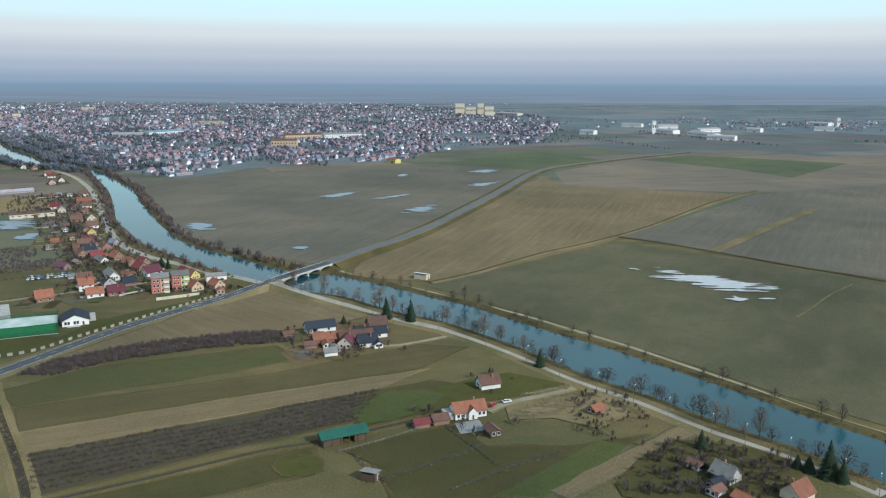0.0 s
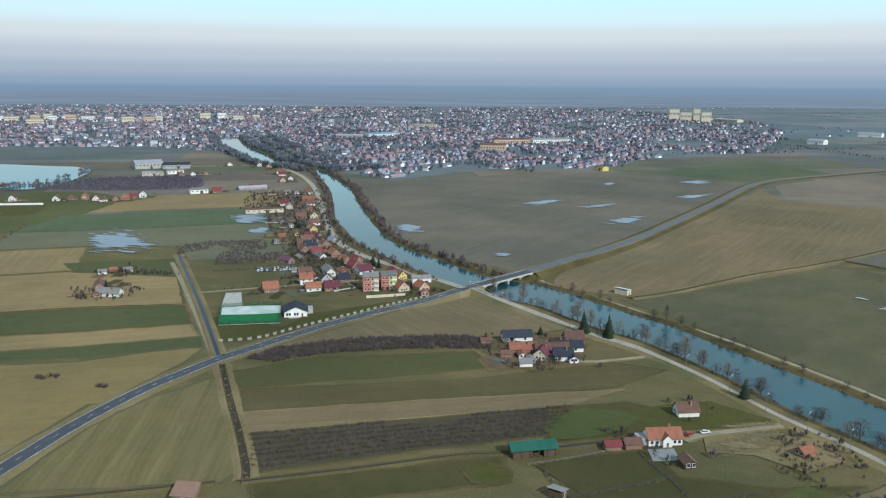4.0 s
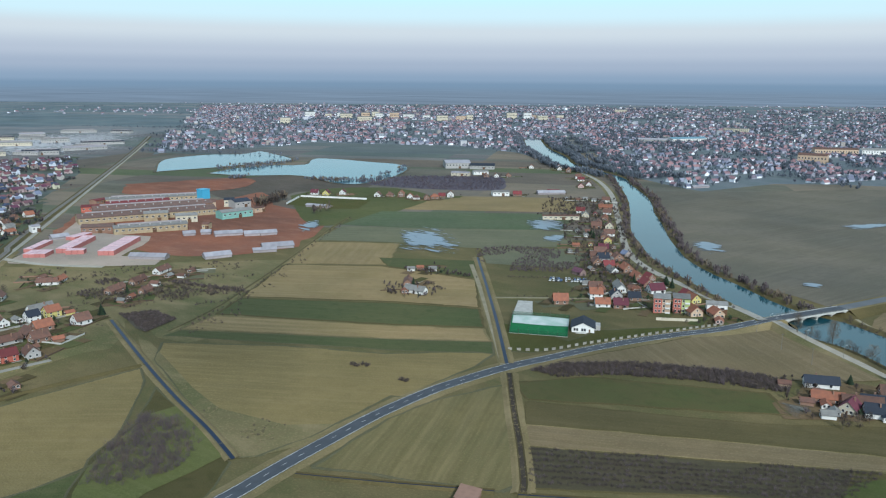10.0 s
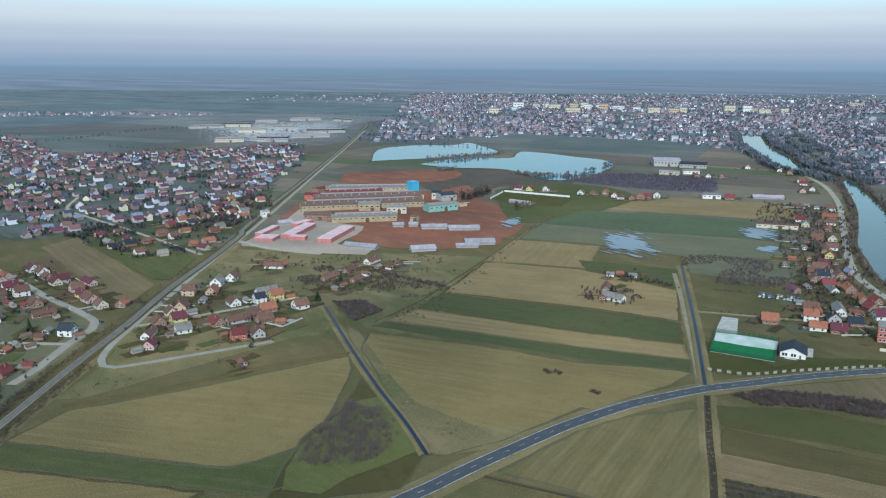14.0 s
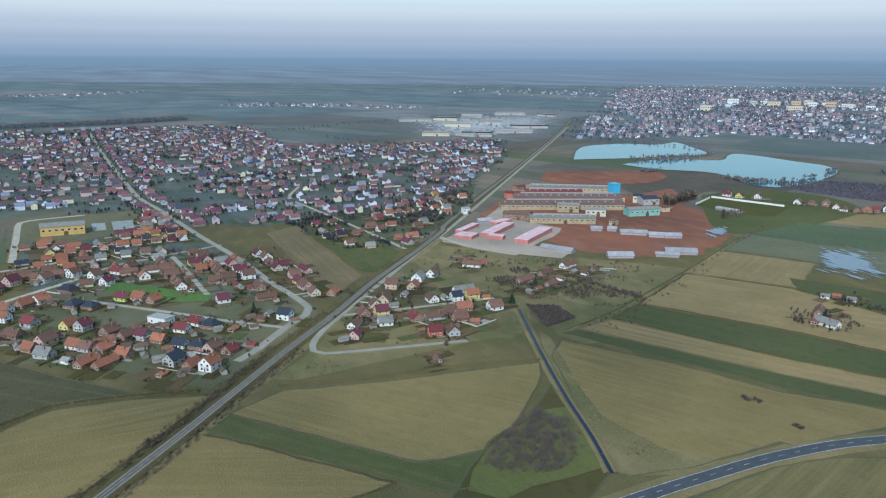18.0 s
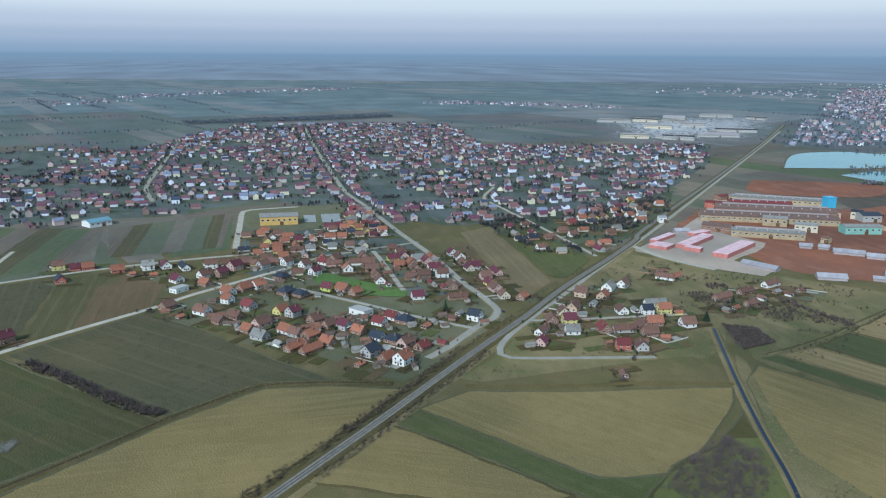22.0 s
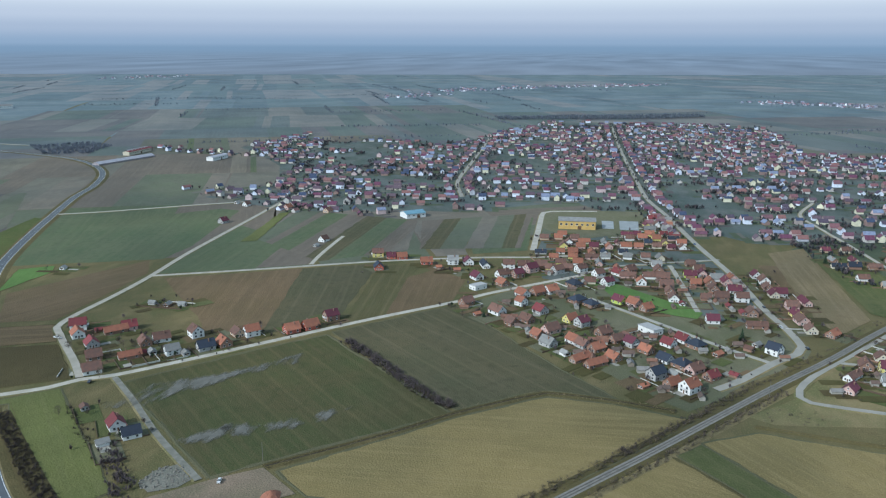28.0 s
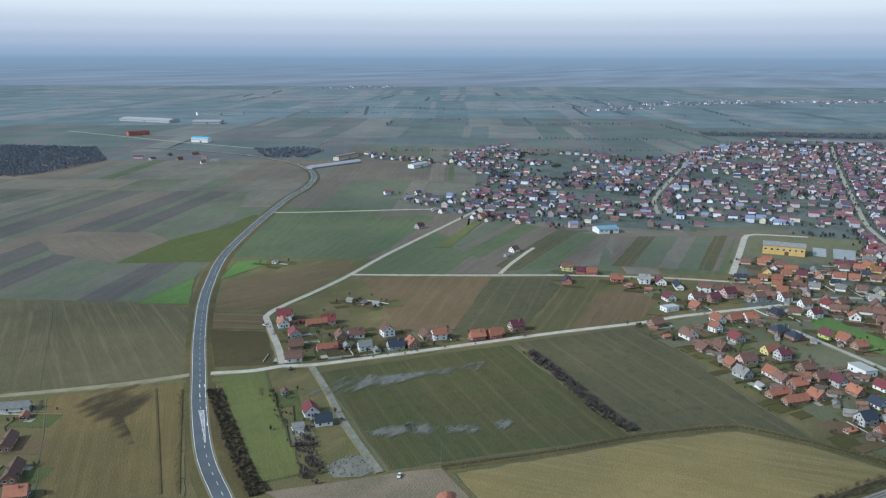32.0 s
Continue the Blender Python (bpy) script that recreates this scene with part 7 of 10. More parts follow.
def farmhouse():
    root = new("farmhouse")
    root.matrix_basis = pose(FARM[0][0], FARM[0][1] + 2, 0.1, 0, 0, 20) @ Matrix.Diagonal((0.82, 0.84, 0.84, 1))
    tagged(root, "white farmhouse with an orange tiled roof and front gable", "house")
    s = Shape()
    s.box(-7.5, 7.5, -4, 4, 0, 3.6)
    for x in (-7.5, 7.5):
        s.face([(x, -4, 3.6), (x, 4, 3.6), (x, 0, 6.6)])
    s.box(-1.6, 2.4, -5.6, -4, 0, 3.6)
    s.face([(-1.6, -5.6, 3.6), (2.4, -5.6, 3.6), (0.4, -5.6, 5.4)])
    part("wall", s, "wall_white", root)
    s = Shape()
    for k in (-1, 1):
        s.slab([(-8.1, k * 4.7, 3.1), (8.1, k * 4.7, 3.1), (8.1, 0, 6.8), (-8.1, 0, 6.8)][::-k], 0.2)
        s.slab([(0.4 + k * 2.5, -6.0, 3.2), (0.4 + k * 2.5, -1.5, 3.2), (0.4, -1.5, 5.6), (0.4, -6.0, 5.6)][::k], 0.2)
    part("roof", s, "roof_orange", root)
    for x in (-6, -3.6, 4.2, 6.2):
        put_window(root, "window", x, -4, 1.0, 0)
    part("door", DOOR_MESH, None, root, "", pose(0.4, -5.6, 0))
    s = Shape()
    s.box(-0.4, 0.4, -0.35, 0.35, 0, 2.2)
    part("chimney", s, "wall_brick", root, "", pose(3, 0.6, 5.6))
    s = Shape()
    s.box(-11.5, -7.5, -3, 3.5, 0, 2.9)
    part("annex", s, "wall_grey", root)
    return root


farmhouse()
sheet("farm_yard", [(FARM[0][0] + a, FARM[0][1] + b) for a, b in ((-5, -6), (4, -3), (6, -12), (-3, -15))], "court_grey", 0.3, "pale paved farm yard", "yard", False, 0)
# long green shed
gm, gl = along(*GREENSHED)
shed = new("barn")
shed.matrix_basis = gm
tagged(shed, "long dark wooden barn with a green metal roof", "barn")
s = Shape()
s.box(0, gl * 0.45, 0, 6, 0.1, 3.4)
s.box(gl * 0.72, gl, 0, 6, 0.1, 3.4)
s.box(gl * 0.45, gl * 0.72, 5.5, 6, 0.1, 3.4)
part("wall", s, "wall_wood", shed)
s = Shape()
s.slab([(-0.8, -0.9, 3.2), (gl + 0.8, -0.9, 3.2), (gl + 0.8, 3.2, 4.9), (-0.8, 3.2, 4.9)], 0.15)
s.slab([(gl + 0.8, 7, 3.2), (-0.8, 7, 3.2), (-0.8, 3.2, 4.9), (gl + 0.8, 3.2, 4.9)], 0.15)
part("roof", s, "roof_green", shed, "green sheet metal roof")
for x in np.linspace(0.2, gl - 0.2, 6):
    s = Shape()
    s.box(x - 0.1, x + 0.1, -0.25, -0.05, 0.1, 3.2)
    part("post", s, "wall_wood", shed)


def small(name, x, y, turn, w_, l_, h_, roof, wall, label, category):
    root = new(name)
    root.matrix_basis = pose(x, y, 0.1, 0, 0, turn)
    tagged(root, label, category)
    s = Shape()
    s.box(-w_ / 2, w_ / 2, -l_ / 2, l_ / 2, 0, h_)
    part("wall", s, wall, root)
    s = Shape()
    s.slab([(w_ / 2 + 0.3, -l_ / 2 - 0.3, h_ + 0.1), (w_ / 2 + 0.3, l_ / 2 + 0.3, h_ + 0.1), (-w_ / 2 - 0.3, l_ / 2 + 0.3, h_ + 1.0), (-w_ / 2 - 0.3, -l_ / 2 - 0.3, h_ + 1.0)], 0.15)
    part("roof", s, roof, root)
    part("door", DOOR_MESH, None, root, "", pose(0, -l_ / 2, 0))
    return root


small("shed", SMALLSHED[0][0], SMALLSHED[0][1], 70, 4, 5, 2.3, "roof_grey", "wall_wood", "small wooden shed with a grey tin roof", "shed")
small("field_hut", HUT[0][0], HUT[0][1], 60, 4.5, 9, 3.0, "wall_white", "wall_cream", "pale green metal field hut on the meadow", "hut")
small("ruin", RUIN[0][0], RUIN[0][1], 20, 7, 9, 2.2, "wall_brick", "wall_brick", "roofless brick ruin in dry grass", "ruin")

# gym, school, courts, blue-roofed hall
gym = hall(GYM[0], GYM[1], 17, 8.5, "grey", "gymyellow") if "wall_gymyellow" in MATS else None
if gym is None:
    plain("wall_gymyellow", (0.50, 0.34, 0.12), (0.44, 0.29, 0.10), 0.85, 0.3)
    gym = hall(GYM[0], GYM[1], 17, 8.5, "grey", "gymyellow")
tagged(gym, "large ochre yellow gym hall with grey roof", "gym")
gmat, gl2 = along(*GYM)
for q_ in (COURT_A, COURT_B):
    sheet("ball_court", q_, "court_grey", 0.55, "pale asphalt ball court beside the gym", "sports court", False, 0)
plain("roof_azure", (0.09, 0.36, 0.55), (0.08, 0.32, 0.5), 0.5)
bh = hall(BLUEHOUSE[0], BLUEHOUSE[1], 16, 5, "teal", "white")
tagged(bh, "white hall with a dull blue metal roof", "hall")
# blue tank tower of the works
bt = new("silo")
tx, ty = -737.0, 548.0
bt.matrix_basis = pose(tx, ty, 0.1)
tagged(bt, "bright blue boxy silo of the brickworks", "silo")
s = Shape()
s.box(-5, 5, -5, 5, 0, 17)
s.box(-5.4, 5.4, -5.4, 5.4, 17, 17.6)
part("body", s, "roof_azure", bt)
# houses round the pitch, along the lake lane and by the works
houses([(-628, 720, 30, "bw1"), (-617, 730, 30, "bk4"), (-605, 737, 30, "ok2"), (-588, 733, 40, "ow1"), (-577, 731, 40, "bw4"), (-566, 737, 40, "bk1"), (-563, 749, 130, "ok4"), (-562, 762, 130, "rk1"), (-556, 771, 40, "bw2"),
        (-699, 684, 120, "mw1"), (-685, 690, 30, "my1"), (-670, 703, 30, "mw2"), (-497, 830, 125, "rk1"), (-436, 843, 30, "gw5"), (-472, 952, 30, "rp1"), (-632, 966, 40, "bk2"), (-622, 978, 40, "bw1"), (-612, 996, 40, "ok1"),
        (-646, 1122, 30, "ow1"), (-609, 1148, 30, "rw2"), (-598, 1128, 30, "bw1"), (-570, 1105, 30, "ok2"), (-520, 1040, 120, "bw2"), (-505, 1018, 120, "rw1")])

# football wall
wall_ = new("pitch_wall")
tagged(wall_, "long white boundary wall of the football pitch", "wall")
for a, b in zip(PITCH[:2], PITCH[1:3]):
    mm, ll = along(a, b)
    for k in range(int(ll / 6)):
        s = Shape()
        s.box(k * 6, k * 6 + 5.92, 0, 0.3, 0, 2.4)
        part("panel", s, "wall_white", wall_, "", mm)
stand = hall(((PITCH[0][0] * 0.5 + PITCH[4][0] * 0.5) + 3, PITCH[0][1] * 0.5 + PITCH[4][1] * 0.5), (PITCH[4][0] + 4, PITCH[4][1] + 6), 6, 3, "grey", "grey")
tagged(stand, "grey grandstand beside the football pitch", "stand")
plain("fence_grey", (0.25, 0.235, 0.205), (0.20, 0.19, 0.165), 0.9, 0.5)
# panel fence along the main road
fence = new("panel_fence")
tagged(fence, "row of pale concrete fence panels with gaps", "fence")
fl = smooth(FENCE_LINE, 4.2)
ft, fn = sides(fl)
for p, t in zip(fl, ft):
    s = Shape()
    s.box(-0.95, 0.95, -0.1, 0.1, 0, 1.45)
    s.box(-1.08, -0.95, -0.14, 0.14, 0, 1.6)
    s.box(0.95, 1.08, -0.14, 0.14, 0, 1.6)
    part("panel", s, "fence_grey", fence, "", pose(p[0], p[1], 0.1, 0, 0, math.degrees(math.atan2(t[1], t[0]))))
gh = hall(GREENHOUSE[0], GREENHOUSE[1], 6, 4.3, "brown", "cream")
tagged(gh, "long low cream farm building", "barn")

# ---- brickworks halls ----
plain("wall_ochre", (0.36, 0.285, 0.185), (0.29, 0.225, 0.145), 0.9, 0.2)
plain("wall_teal", (0.20, 0.36, 0.32), (0.17, 0.31, 0.28), 0.85, 0.2)
hall((-818, 478), (-765, 568), 14, 6, "grey", "ochre")
hall((-722, 392), (-671, 514), 26, 6, "rust", "ochre")
hall((-751, 425), (-702, 533), 24, 7, "rust", "brick")
hall((-784, 459), (-759, 520), 16, 6, "red", "brick")
hall((-649, 384), (-620, 441), 14, 6, "grey", "ochre")
hall((-689, 441), (-677, 460), 12, 8, "grey", "ochre")
hall((-715, 524), (-704, 539), 16, 7, "brown", "peach")
hall((-686, 551), (-683, 570), 18, 7, "slate", "grey")
hall((-639, 496), (-633, 530), 14, 7, "grey", "teal")
hall((-677, 369), (-659, 389), 14, 6, "rust", "brick")
hall((-659, 456), (-648, 473), 12, 7, "grey", "cream")
hall((-704, 550), (-697, 558), 12, 8, "slate", "cream")
hall((-611, 450), (-606, 453), 10, 5, "brown", "ochre")
hall((-646, 544), (-645, 557), 8, 5, "brown", "peach")
hall((-572, 435), (-566, 446), 9, 3, "grey", "pink")
hall((-565, 445), (-559, 455), 9, 3, "grey", "pink")
hall((-553, 452), (-545, 463), 9, 3, "grey", "pink")
hall((-544, 463), (-537, 476), 9, 3, "grey", "pink")
hall((-596, 419), (-591, 428), 8, 3, "grey", "pink")
hall((-590, 433), (-584, 439), 8, 3, "grey", "white")
hall((-551, 336), (-526, 351), 9, 4, "white", "white")
hall((-502, 371), (-494, 390), 10, 4, "white", "pink")
hall((-495, 423), (-482, 445), 11, 4, "grey", "pink")
hall((-492, 410), (-481, 425), 6, 4, "white", "white")
hall((-668, 338), (-666, 352), 9, 3, "grey", "white")
hall((-715, 344), (-714, 351), 8, 6, "white", "white")
hall((-788, 432), (-773, 450), 12, 6, "red", "redbrick")
hall((-824, 470), (-829, 491), 10, 5, "red", "brick")
tagged(hall((-676, 1835), (-620, 1916), 30, 9, "teal", "white"), "sports hall with a long pale blue roof", "sports hall")
tagged(hall((-736, 1774), (-673, 1791), 20, 9, "white", "grey"), "long pale stadium stand in the town", "stand")
tagged(hall((-751, 1029), (-721, 1056), 46, 9, "white", "grey"), "grey works hall with a pale roof near the lake", "hall")
tagged(hall((-716, 1046), (-682, 1066), 24, 6, "slate", "grey"), "low blue-grey works hall near the lake", "hall")
tagged(hall((-685, 952), (-660, 962), 11, 5, "white", "cream"), "low cream works building by the lake", "hall")
tagged(hall((-666, 984), (-650, 1000), 12, 5, "grey", "white"), "pale works shed by the lake", "hall")
tagged(hall((-2276, 2190), (-2250, 2220), 14, 20, "grey", "white"), "pale block of flats in the town", "block")
tagged(hall((-2152, 2259), (-2122, 2294), 14, 15, "grey", "cream"), "pale block of flats in the town", "block")
tagged(hall((-1931, 2369), (-1893, 2386), 14, 16, "grey", "white"), "pale block of flats in the town", "block")
tagged(hall((-1736, 2325), (-1709, 2355), 14, 18, "grey", "cream"), "pale block of flats in the town", "block")
tagged(hall((-1634, 2640), (-1608, 2670), 14, 22, "grey", "cream"), "pale block of flats in the town", "block")
tagged(hall((-1505, 2651), (-1478, 2682), 14, 14, "grey", "cream"), "pale block of flats in the town", "block")
tagged(hall((-1992, 1805), (-1970, 1830), 14, 18, "grey", "cream"), "pale block of flats in the town", "block")
tagged(hall((-1593, 3537), (-1540, 3556), 14, 14, "grey", "cream"), "pale block of flats in the town", "block")
for k_, (x, y) in enumerate(((-2225, 2250), (-2195, 2285), (-2100, 2320), (-2070, 2350), (-1860, 2400), (-1690, 2380), (-1665, 2410), (-1590, 2690), (-1568, 2715), (-1455, 2708), (-2010, 2300), (-1965, 2330))):
    tagged(hall((x, y), (x + 18 + 5 * (k_ % 3), y + 16 + 6 * (k_ % 2)), 13, 13 + 3 * (k_ % 4), "grey", ("cream", "white", "peach")[k_ % 3]), "pale block of flats in the town", "block")
tagged(hall((-724, 2375), (-655, 2376), 14, 10, "grey", "cream"), "pale block of flats in the town", "block")
tagged(hall((-1873, 2050), (-1840, 2087), 14, 18, "grey", "cream"), "pale block of flats in the town", "block")
tagged(hall((-1907, 913), (-1820, 928), 16, 6, "grey", "grey"), "wide pale industrial hall beyond the village", "hall")
tagged(hall((-1567, 856), (-1501, 875), 14, 6, "grey", "cream"), "long white industrial hall beyond the village", "hall")
tagged(hall((-1507, 708), (-1459, 730), 12, 6, "white", "grey"), "grey industrial hall beyond the village", "hall")
tagged(hall((-1952, 1175), (-1897, 1197), 14, 6, "slate", "grey"), "dark industrial hall beyond the village", "hall")
tagged(hall((-1643, -1818), (-1648, -1636), 40, 7, "white", "grey"), "long pale factory hall on the plain", "hall")
tagged(hall((-1648, -1555), (-1683, -1488), 40, 7, "white", "grey"), "pale factory hall on the plain", "hall")
tagged(hall((-1901, -1765), (-2006, -1675), 40, 8, "grey", "white"), "pale factory hall on the plain", "hall")
tagged(hall((-1327, -1449), (-1369, -1427), 18, 8, "red", "redbrick"), "red hall beside the far road", "hall")
tagged(hall((-1287, -1226), (-1294, -1187), 16, 9, "azure", "white"), "white filling station with a blue roof", "hall")
tagged(hall((-1051, -754), (-1161, -727), 14, 4, "brown", "white"), "long low estate building with brown roof", "barn")
tagged(hall((-1163, -774), (-1228, -773), 12, 6, "red", "cream"), "red-roofed estate hall beside the road", "barn")
tagged(hall((-1132, -609), (-1174, -604), 12, 6, "white", "white"), "white barn at the village edge", "barn")
tagged(hall((48, 3254), (85, 3258), 16, 42, "white", "cream"), "pale grain silo block beyond the town", "silo")
tagged(hall((88, 3198), (129, 3202), 20, 30, "white", "cream"), "pale grain silo block beyond the town", "silo")
tagged(hall((133, 3145), (157, 3147), 12, 46, "white", "cream"), "pale grain silo block beyond the town", "silo")
tagged(hall((159, 3091), (194, 3095), 14, 36, "white", "cream"), "pale grain silo block beyond the town", "silo")
tagged(hall((210, 3211), (284, 3104), 30, 10, "white", "cream"), "pale grain silo block beyond the town", "silo")
tagged(hall((-328, 1518), (-280, 1520), 22, 14, "brown", "peach"), "brown-roofed barracks block in the town", "block")
tagged(hall((-337, 1701), (-265, 1740), 20, 12, "brown", "peach"), "long brown-roofed block in the town", "block")
tagged(hall((-264, 1777), (-186, 1820), 30, 9, "grey", "white"), "pale shed roofs in the town", "hall")
tagged(hall((519, 2335), (570, 2308), 25, 9, "white", "white"), "white industrial hall on the plain", "hall")
tagged(hall((532, 2060), (571, 1992), 25, 9, "white", "white"), "white industrial hall on the plain", "hall")
tagged(hall((604, 2251), (661, 2255), 25, 9, "white", "white"), "white industrial hall on the plain", "hall")
tagged(hall((593, 1949), (621, 1847), 25, 9, "white", "white"), "white industrial hall on the plain", "hall")
tagged(hall((589, 1788), (640, 1755), 25, 9, "white", "white"), "white industrial hall on the plain", "hall")
tagged(hall((795, 2102), (823, 2079), 25, 9, "white", "white"), "white industrial hall on the plain", "hall")
tagged(hall((1128, 2479), (1158, 2414), 25, 9, "white", "white"), "white industrial hall on the plain", "hall")
tagged(hall((336, 1977), (367, 1957), 25, 9, "white", "white"), "white industrial hall on the plain", "hall")
tagged(hall((1003, 2167), (1045, 2144), 25, 9, "white", "white"), "white industrial hall on the plain", "hall")
tagged(hall((657, 2044), (726, 2097), 25, 9, "white", "white"), "white industrial hall on the plain", "hall")
tagged(hall((519, 1989), (528, 1989), 12, 32, "white", "white"), "white silo tower on the plain", "silo")
tagged(hall((1170, 2383), (1179, 2383), 10, 26, "white", "white"), "white silo tower on the plain", "silo")
tagged(hall((-88, 1238), (-74, 1221), 11, 6, "orange", "yellow"), "yellow house with orange roof at the town edge", "house")
tagged(hall((-519, 809), (-504, 823), 12, 5, "grey", "white"), "long white depot shed", "hall")
tagged(hall((-482, 856), (-457, 880), 10, 4, "red", "white"), "low white building with red roof", "hall")
tagged(hall((-350, 1039), (-336, 1061), 6, 3, "white", "white"), "long white garden wall by the town", "wall")
pallets((-571, 336), (-608, 384), 13, 4)
pallets((-606, 319), (-641, 362), 11, 4)
pallets((-594, 324), (-600, 330), 14, 3.5)
pallets((-606, 299), (-617, 312), 17, 3)
pallets((-632, 302), (-656, 332), 7, 3)
pallets((-652, 349), (-662, 371), 9, 3)

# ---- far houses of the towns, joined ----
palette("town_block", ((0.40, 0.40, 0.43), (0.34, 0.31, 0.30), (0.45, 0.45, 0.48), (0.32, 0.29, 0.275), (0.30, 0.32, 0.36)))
AVOID_LINES = [np.array(smooth(q, 15)) for q in (MAIN_STREET, STREET_TWO, STREET_THREE, STREET_FOUR, RAILWAY, RAIL_ROAD, VILLAGE_LANE, SCHOOL_LANE, GARDEN_LANE, DIAGONAL_ROAD, LONG_ROAD, RIVER_STREET,
                                                river_near, river_far, EAST_ROAD)]
ALL_AVOID = np.concatenate(AVOID_LINES)


def clear_of(p, d=8.0):
    return np.min(np.hypot(ALL_AVOID[:, 0] - p[0], ALL_AVOID[:, 1] - p[1])) > d


RIVER_POLY = np.array([p for p in smooth(river_near, 20)] + [p for p in smooth(river_far, 20)][::-1])


def dry(spots):
    """Leaves out what would stand in the river."""
    if not len(spots):
        return spots
    wet = inside([q[:2] for q in spots], RIVER_POLY)
    return [q for q, k in zip(spots, wet) if not k]


def scatter(poly, turn, dx, dy, seed, skip=0.15, jit=0.42, dens=None):
    """Plots in rows inside the outline: x, y, turn."""
    r = random.Random(seed)
    p = np.array(poly, float)
    c, s = math.cos(turn), math.sin(turn)
    q = np.stack([p[:, 0] * c + p[:, 1] * s, -p[:, 0] * s + p[:, 1] * c], 1)
    lo, hi = q.min(0), q.max(0)
    gx_, gy_ = np.arange(lo[0], hi[0], dx), np.arange(lo[1], hi[1], dy)
    pts = np.array([(x + r.uniform(-jit, jit) * dx, y + r.uniform(-jit, jit) * dy) for y in gy_ for x in gx_])
    pts = pts[inside(pts, q)]
    world_ = np.stack([pts[:, 0] * c - pts[:, 1] * s, pts[:, 0] * s + pts[:, 1] * c], 1)
    return [(x, y, turn + (math.pi / 2 if r.random() < 0.5 else 0) + r.uniform(-0.15, 0.15)) for x, y in world_
            if r.random() > skip and noise.noise((x * 0.011, y * 0.011, seed)) > -0.32 and (seed > 5 or noise.noise((x * 0.0035, y * 0.0035, seed + 3)) > -0.22 - 0.2 * r.random())]


def in_area(poly, count, seed):
    r = random.Random(seed)
    p = np.array(poly)
    lo, hi = p.min(0), p.max(0)
    pts = np.array([(r.uniform(lo[0], hi[0]), r.uniform(lo[1], hi[1])) for _ in range(count * 3)])
    return [tuple(q) for q in pts[inside(pts, p)][:count]]


def terraces(poly, turn, street, step, seed, skip=0.2, bend=26.0, open_=-0.30):
    """Houses in pairs of rows along gently bent streets inside the outline: x, y, turn. Gardens lie between."""
    r = random.Random(seed)
    p = np.array(poly, float)
    c, s_ = math.cos(turn), math.sin(turn)
    q = np.stack([p[:, 0] * c + p[:, 1] * s_, -p[:, 0] * s_ + p[:, 1] * c], 1)
    lo, hi = q.min(0), q.max(0)
    got = []
    v = lo[1]
    while v < hi[1]:
        for side in (-1, 1):
            u = lo[0] + r.uniform(0, step)
            while u < hi[0]:
                x0, y0 = u, v + side * street * r.uniform(0.15, 0.24)
                x0, y0 = x0 + bend * noise.noise((u * 0.004, v * 0.004, seed)), y0 + bend * noise.noise((u * 0.004, v * 0.004, seed + 9))
                if r.random() > skip:
                    t = turn + (math.pi / 2 if r.random() < 0.7 else 0) + 0.18 * noise.noise((u * 0.006, v * 0.006, seed + 4)) + r.uniform(-0.06, 0.06)
                    got.append((x0 * c - y0 * s_, x0 * s_ + y0 * c, t))
                u += step * r.uniform(0.75, 1.4)
        v += street * r.uniform(0.85, 1.25)
    keep = inside([g_[:2] for g_ in got], p)
    return [g_ for g_, k in zip(got, keep) if k and noise.noise((g_[0] * 0.006, g_[1] * 0.006, seed)) + 0.5 * noise.noise((g_[0] * 0.02, g_[1] * 0.02, seed)) > open_]


def street_rows(pts, off, step, seed, skip=0.12):
    """Houses on both sides of a street."""
    r = random.Random(seed)
    line = smooth(pts, step)
    t_, n_ = sides(line)
    got = []
    for p, t, n in zip(line, t_, n_):
        for k in (-1, 1):
            if r.random() > skip:
                o = off + r.uniform(-1.5, 2.5)
                got.append((p[0] + n[0] * o * k + t[0] * r.uniform(-2, 2), p[1] + n[1] * o * k + t[1] * r.uniform(-2, 2), math.atan2(t[1], t[0]) + (0 if r.random() < 0.65 else math.pi / 2)))
    return got


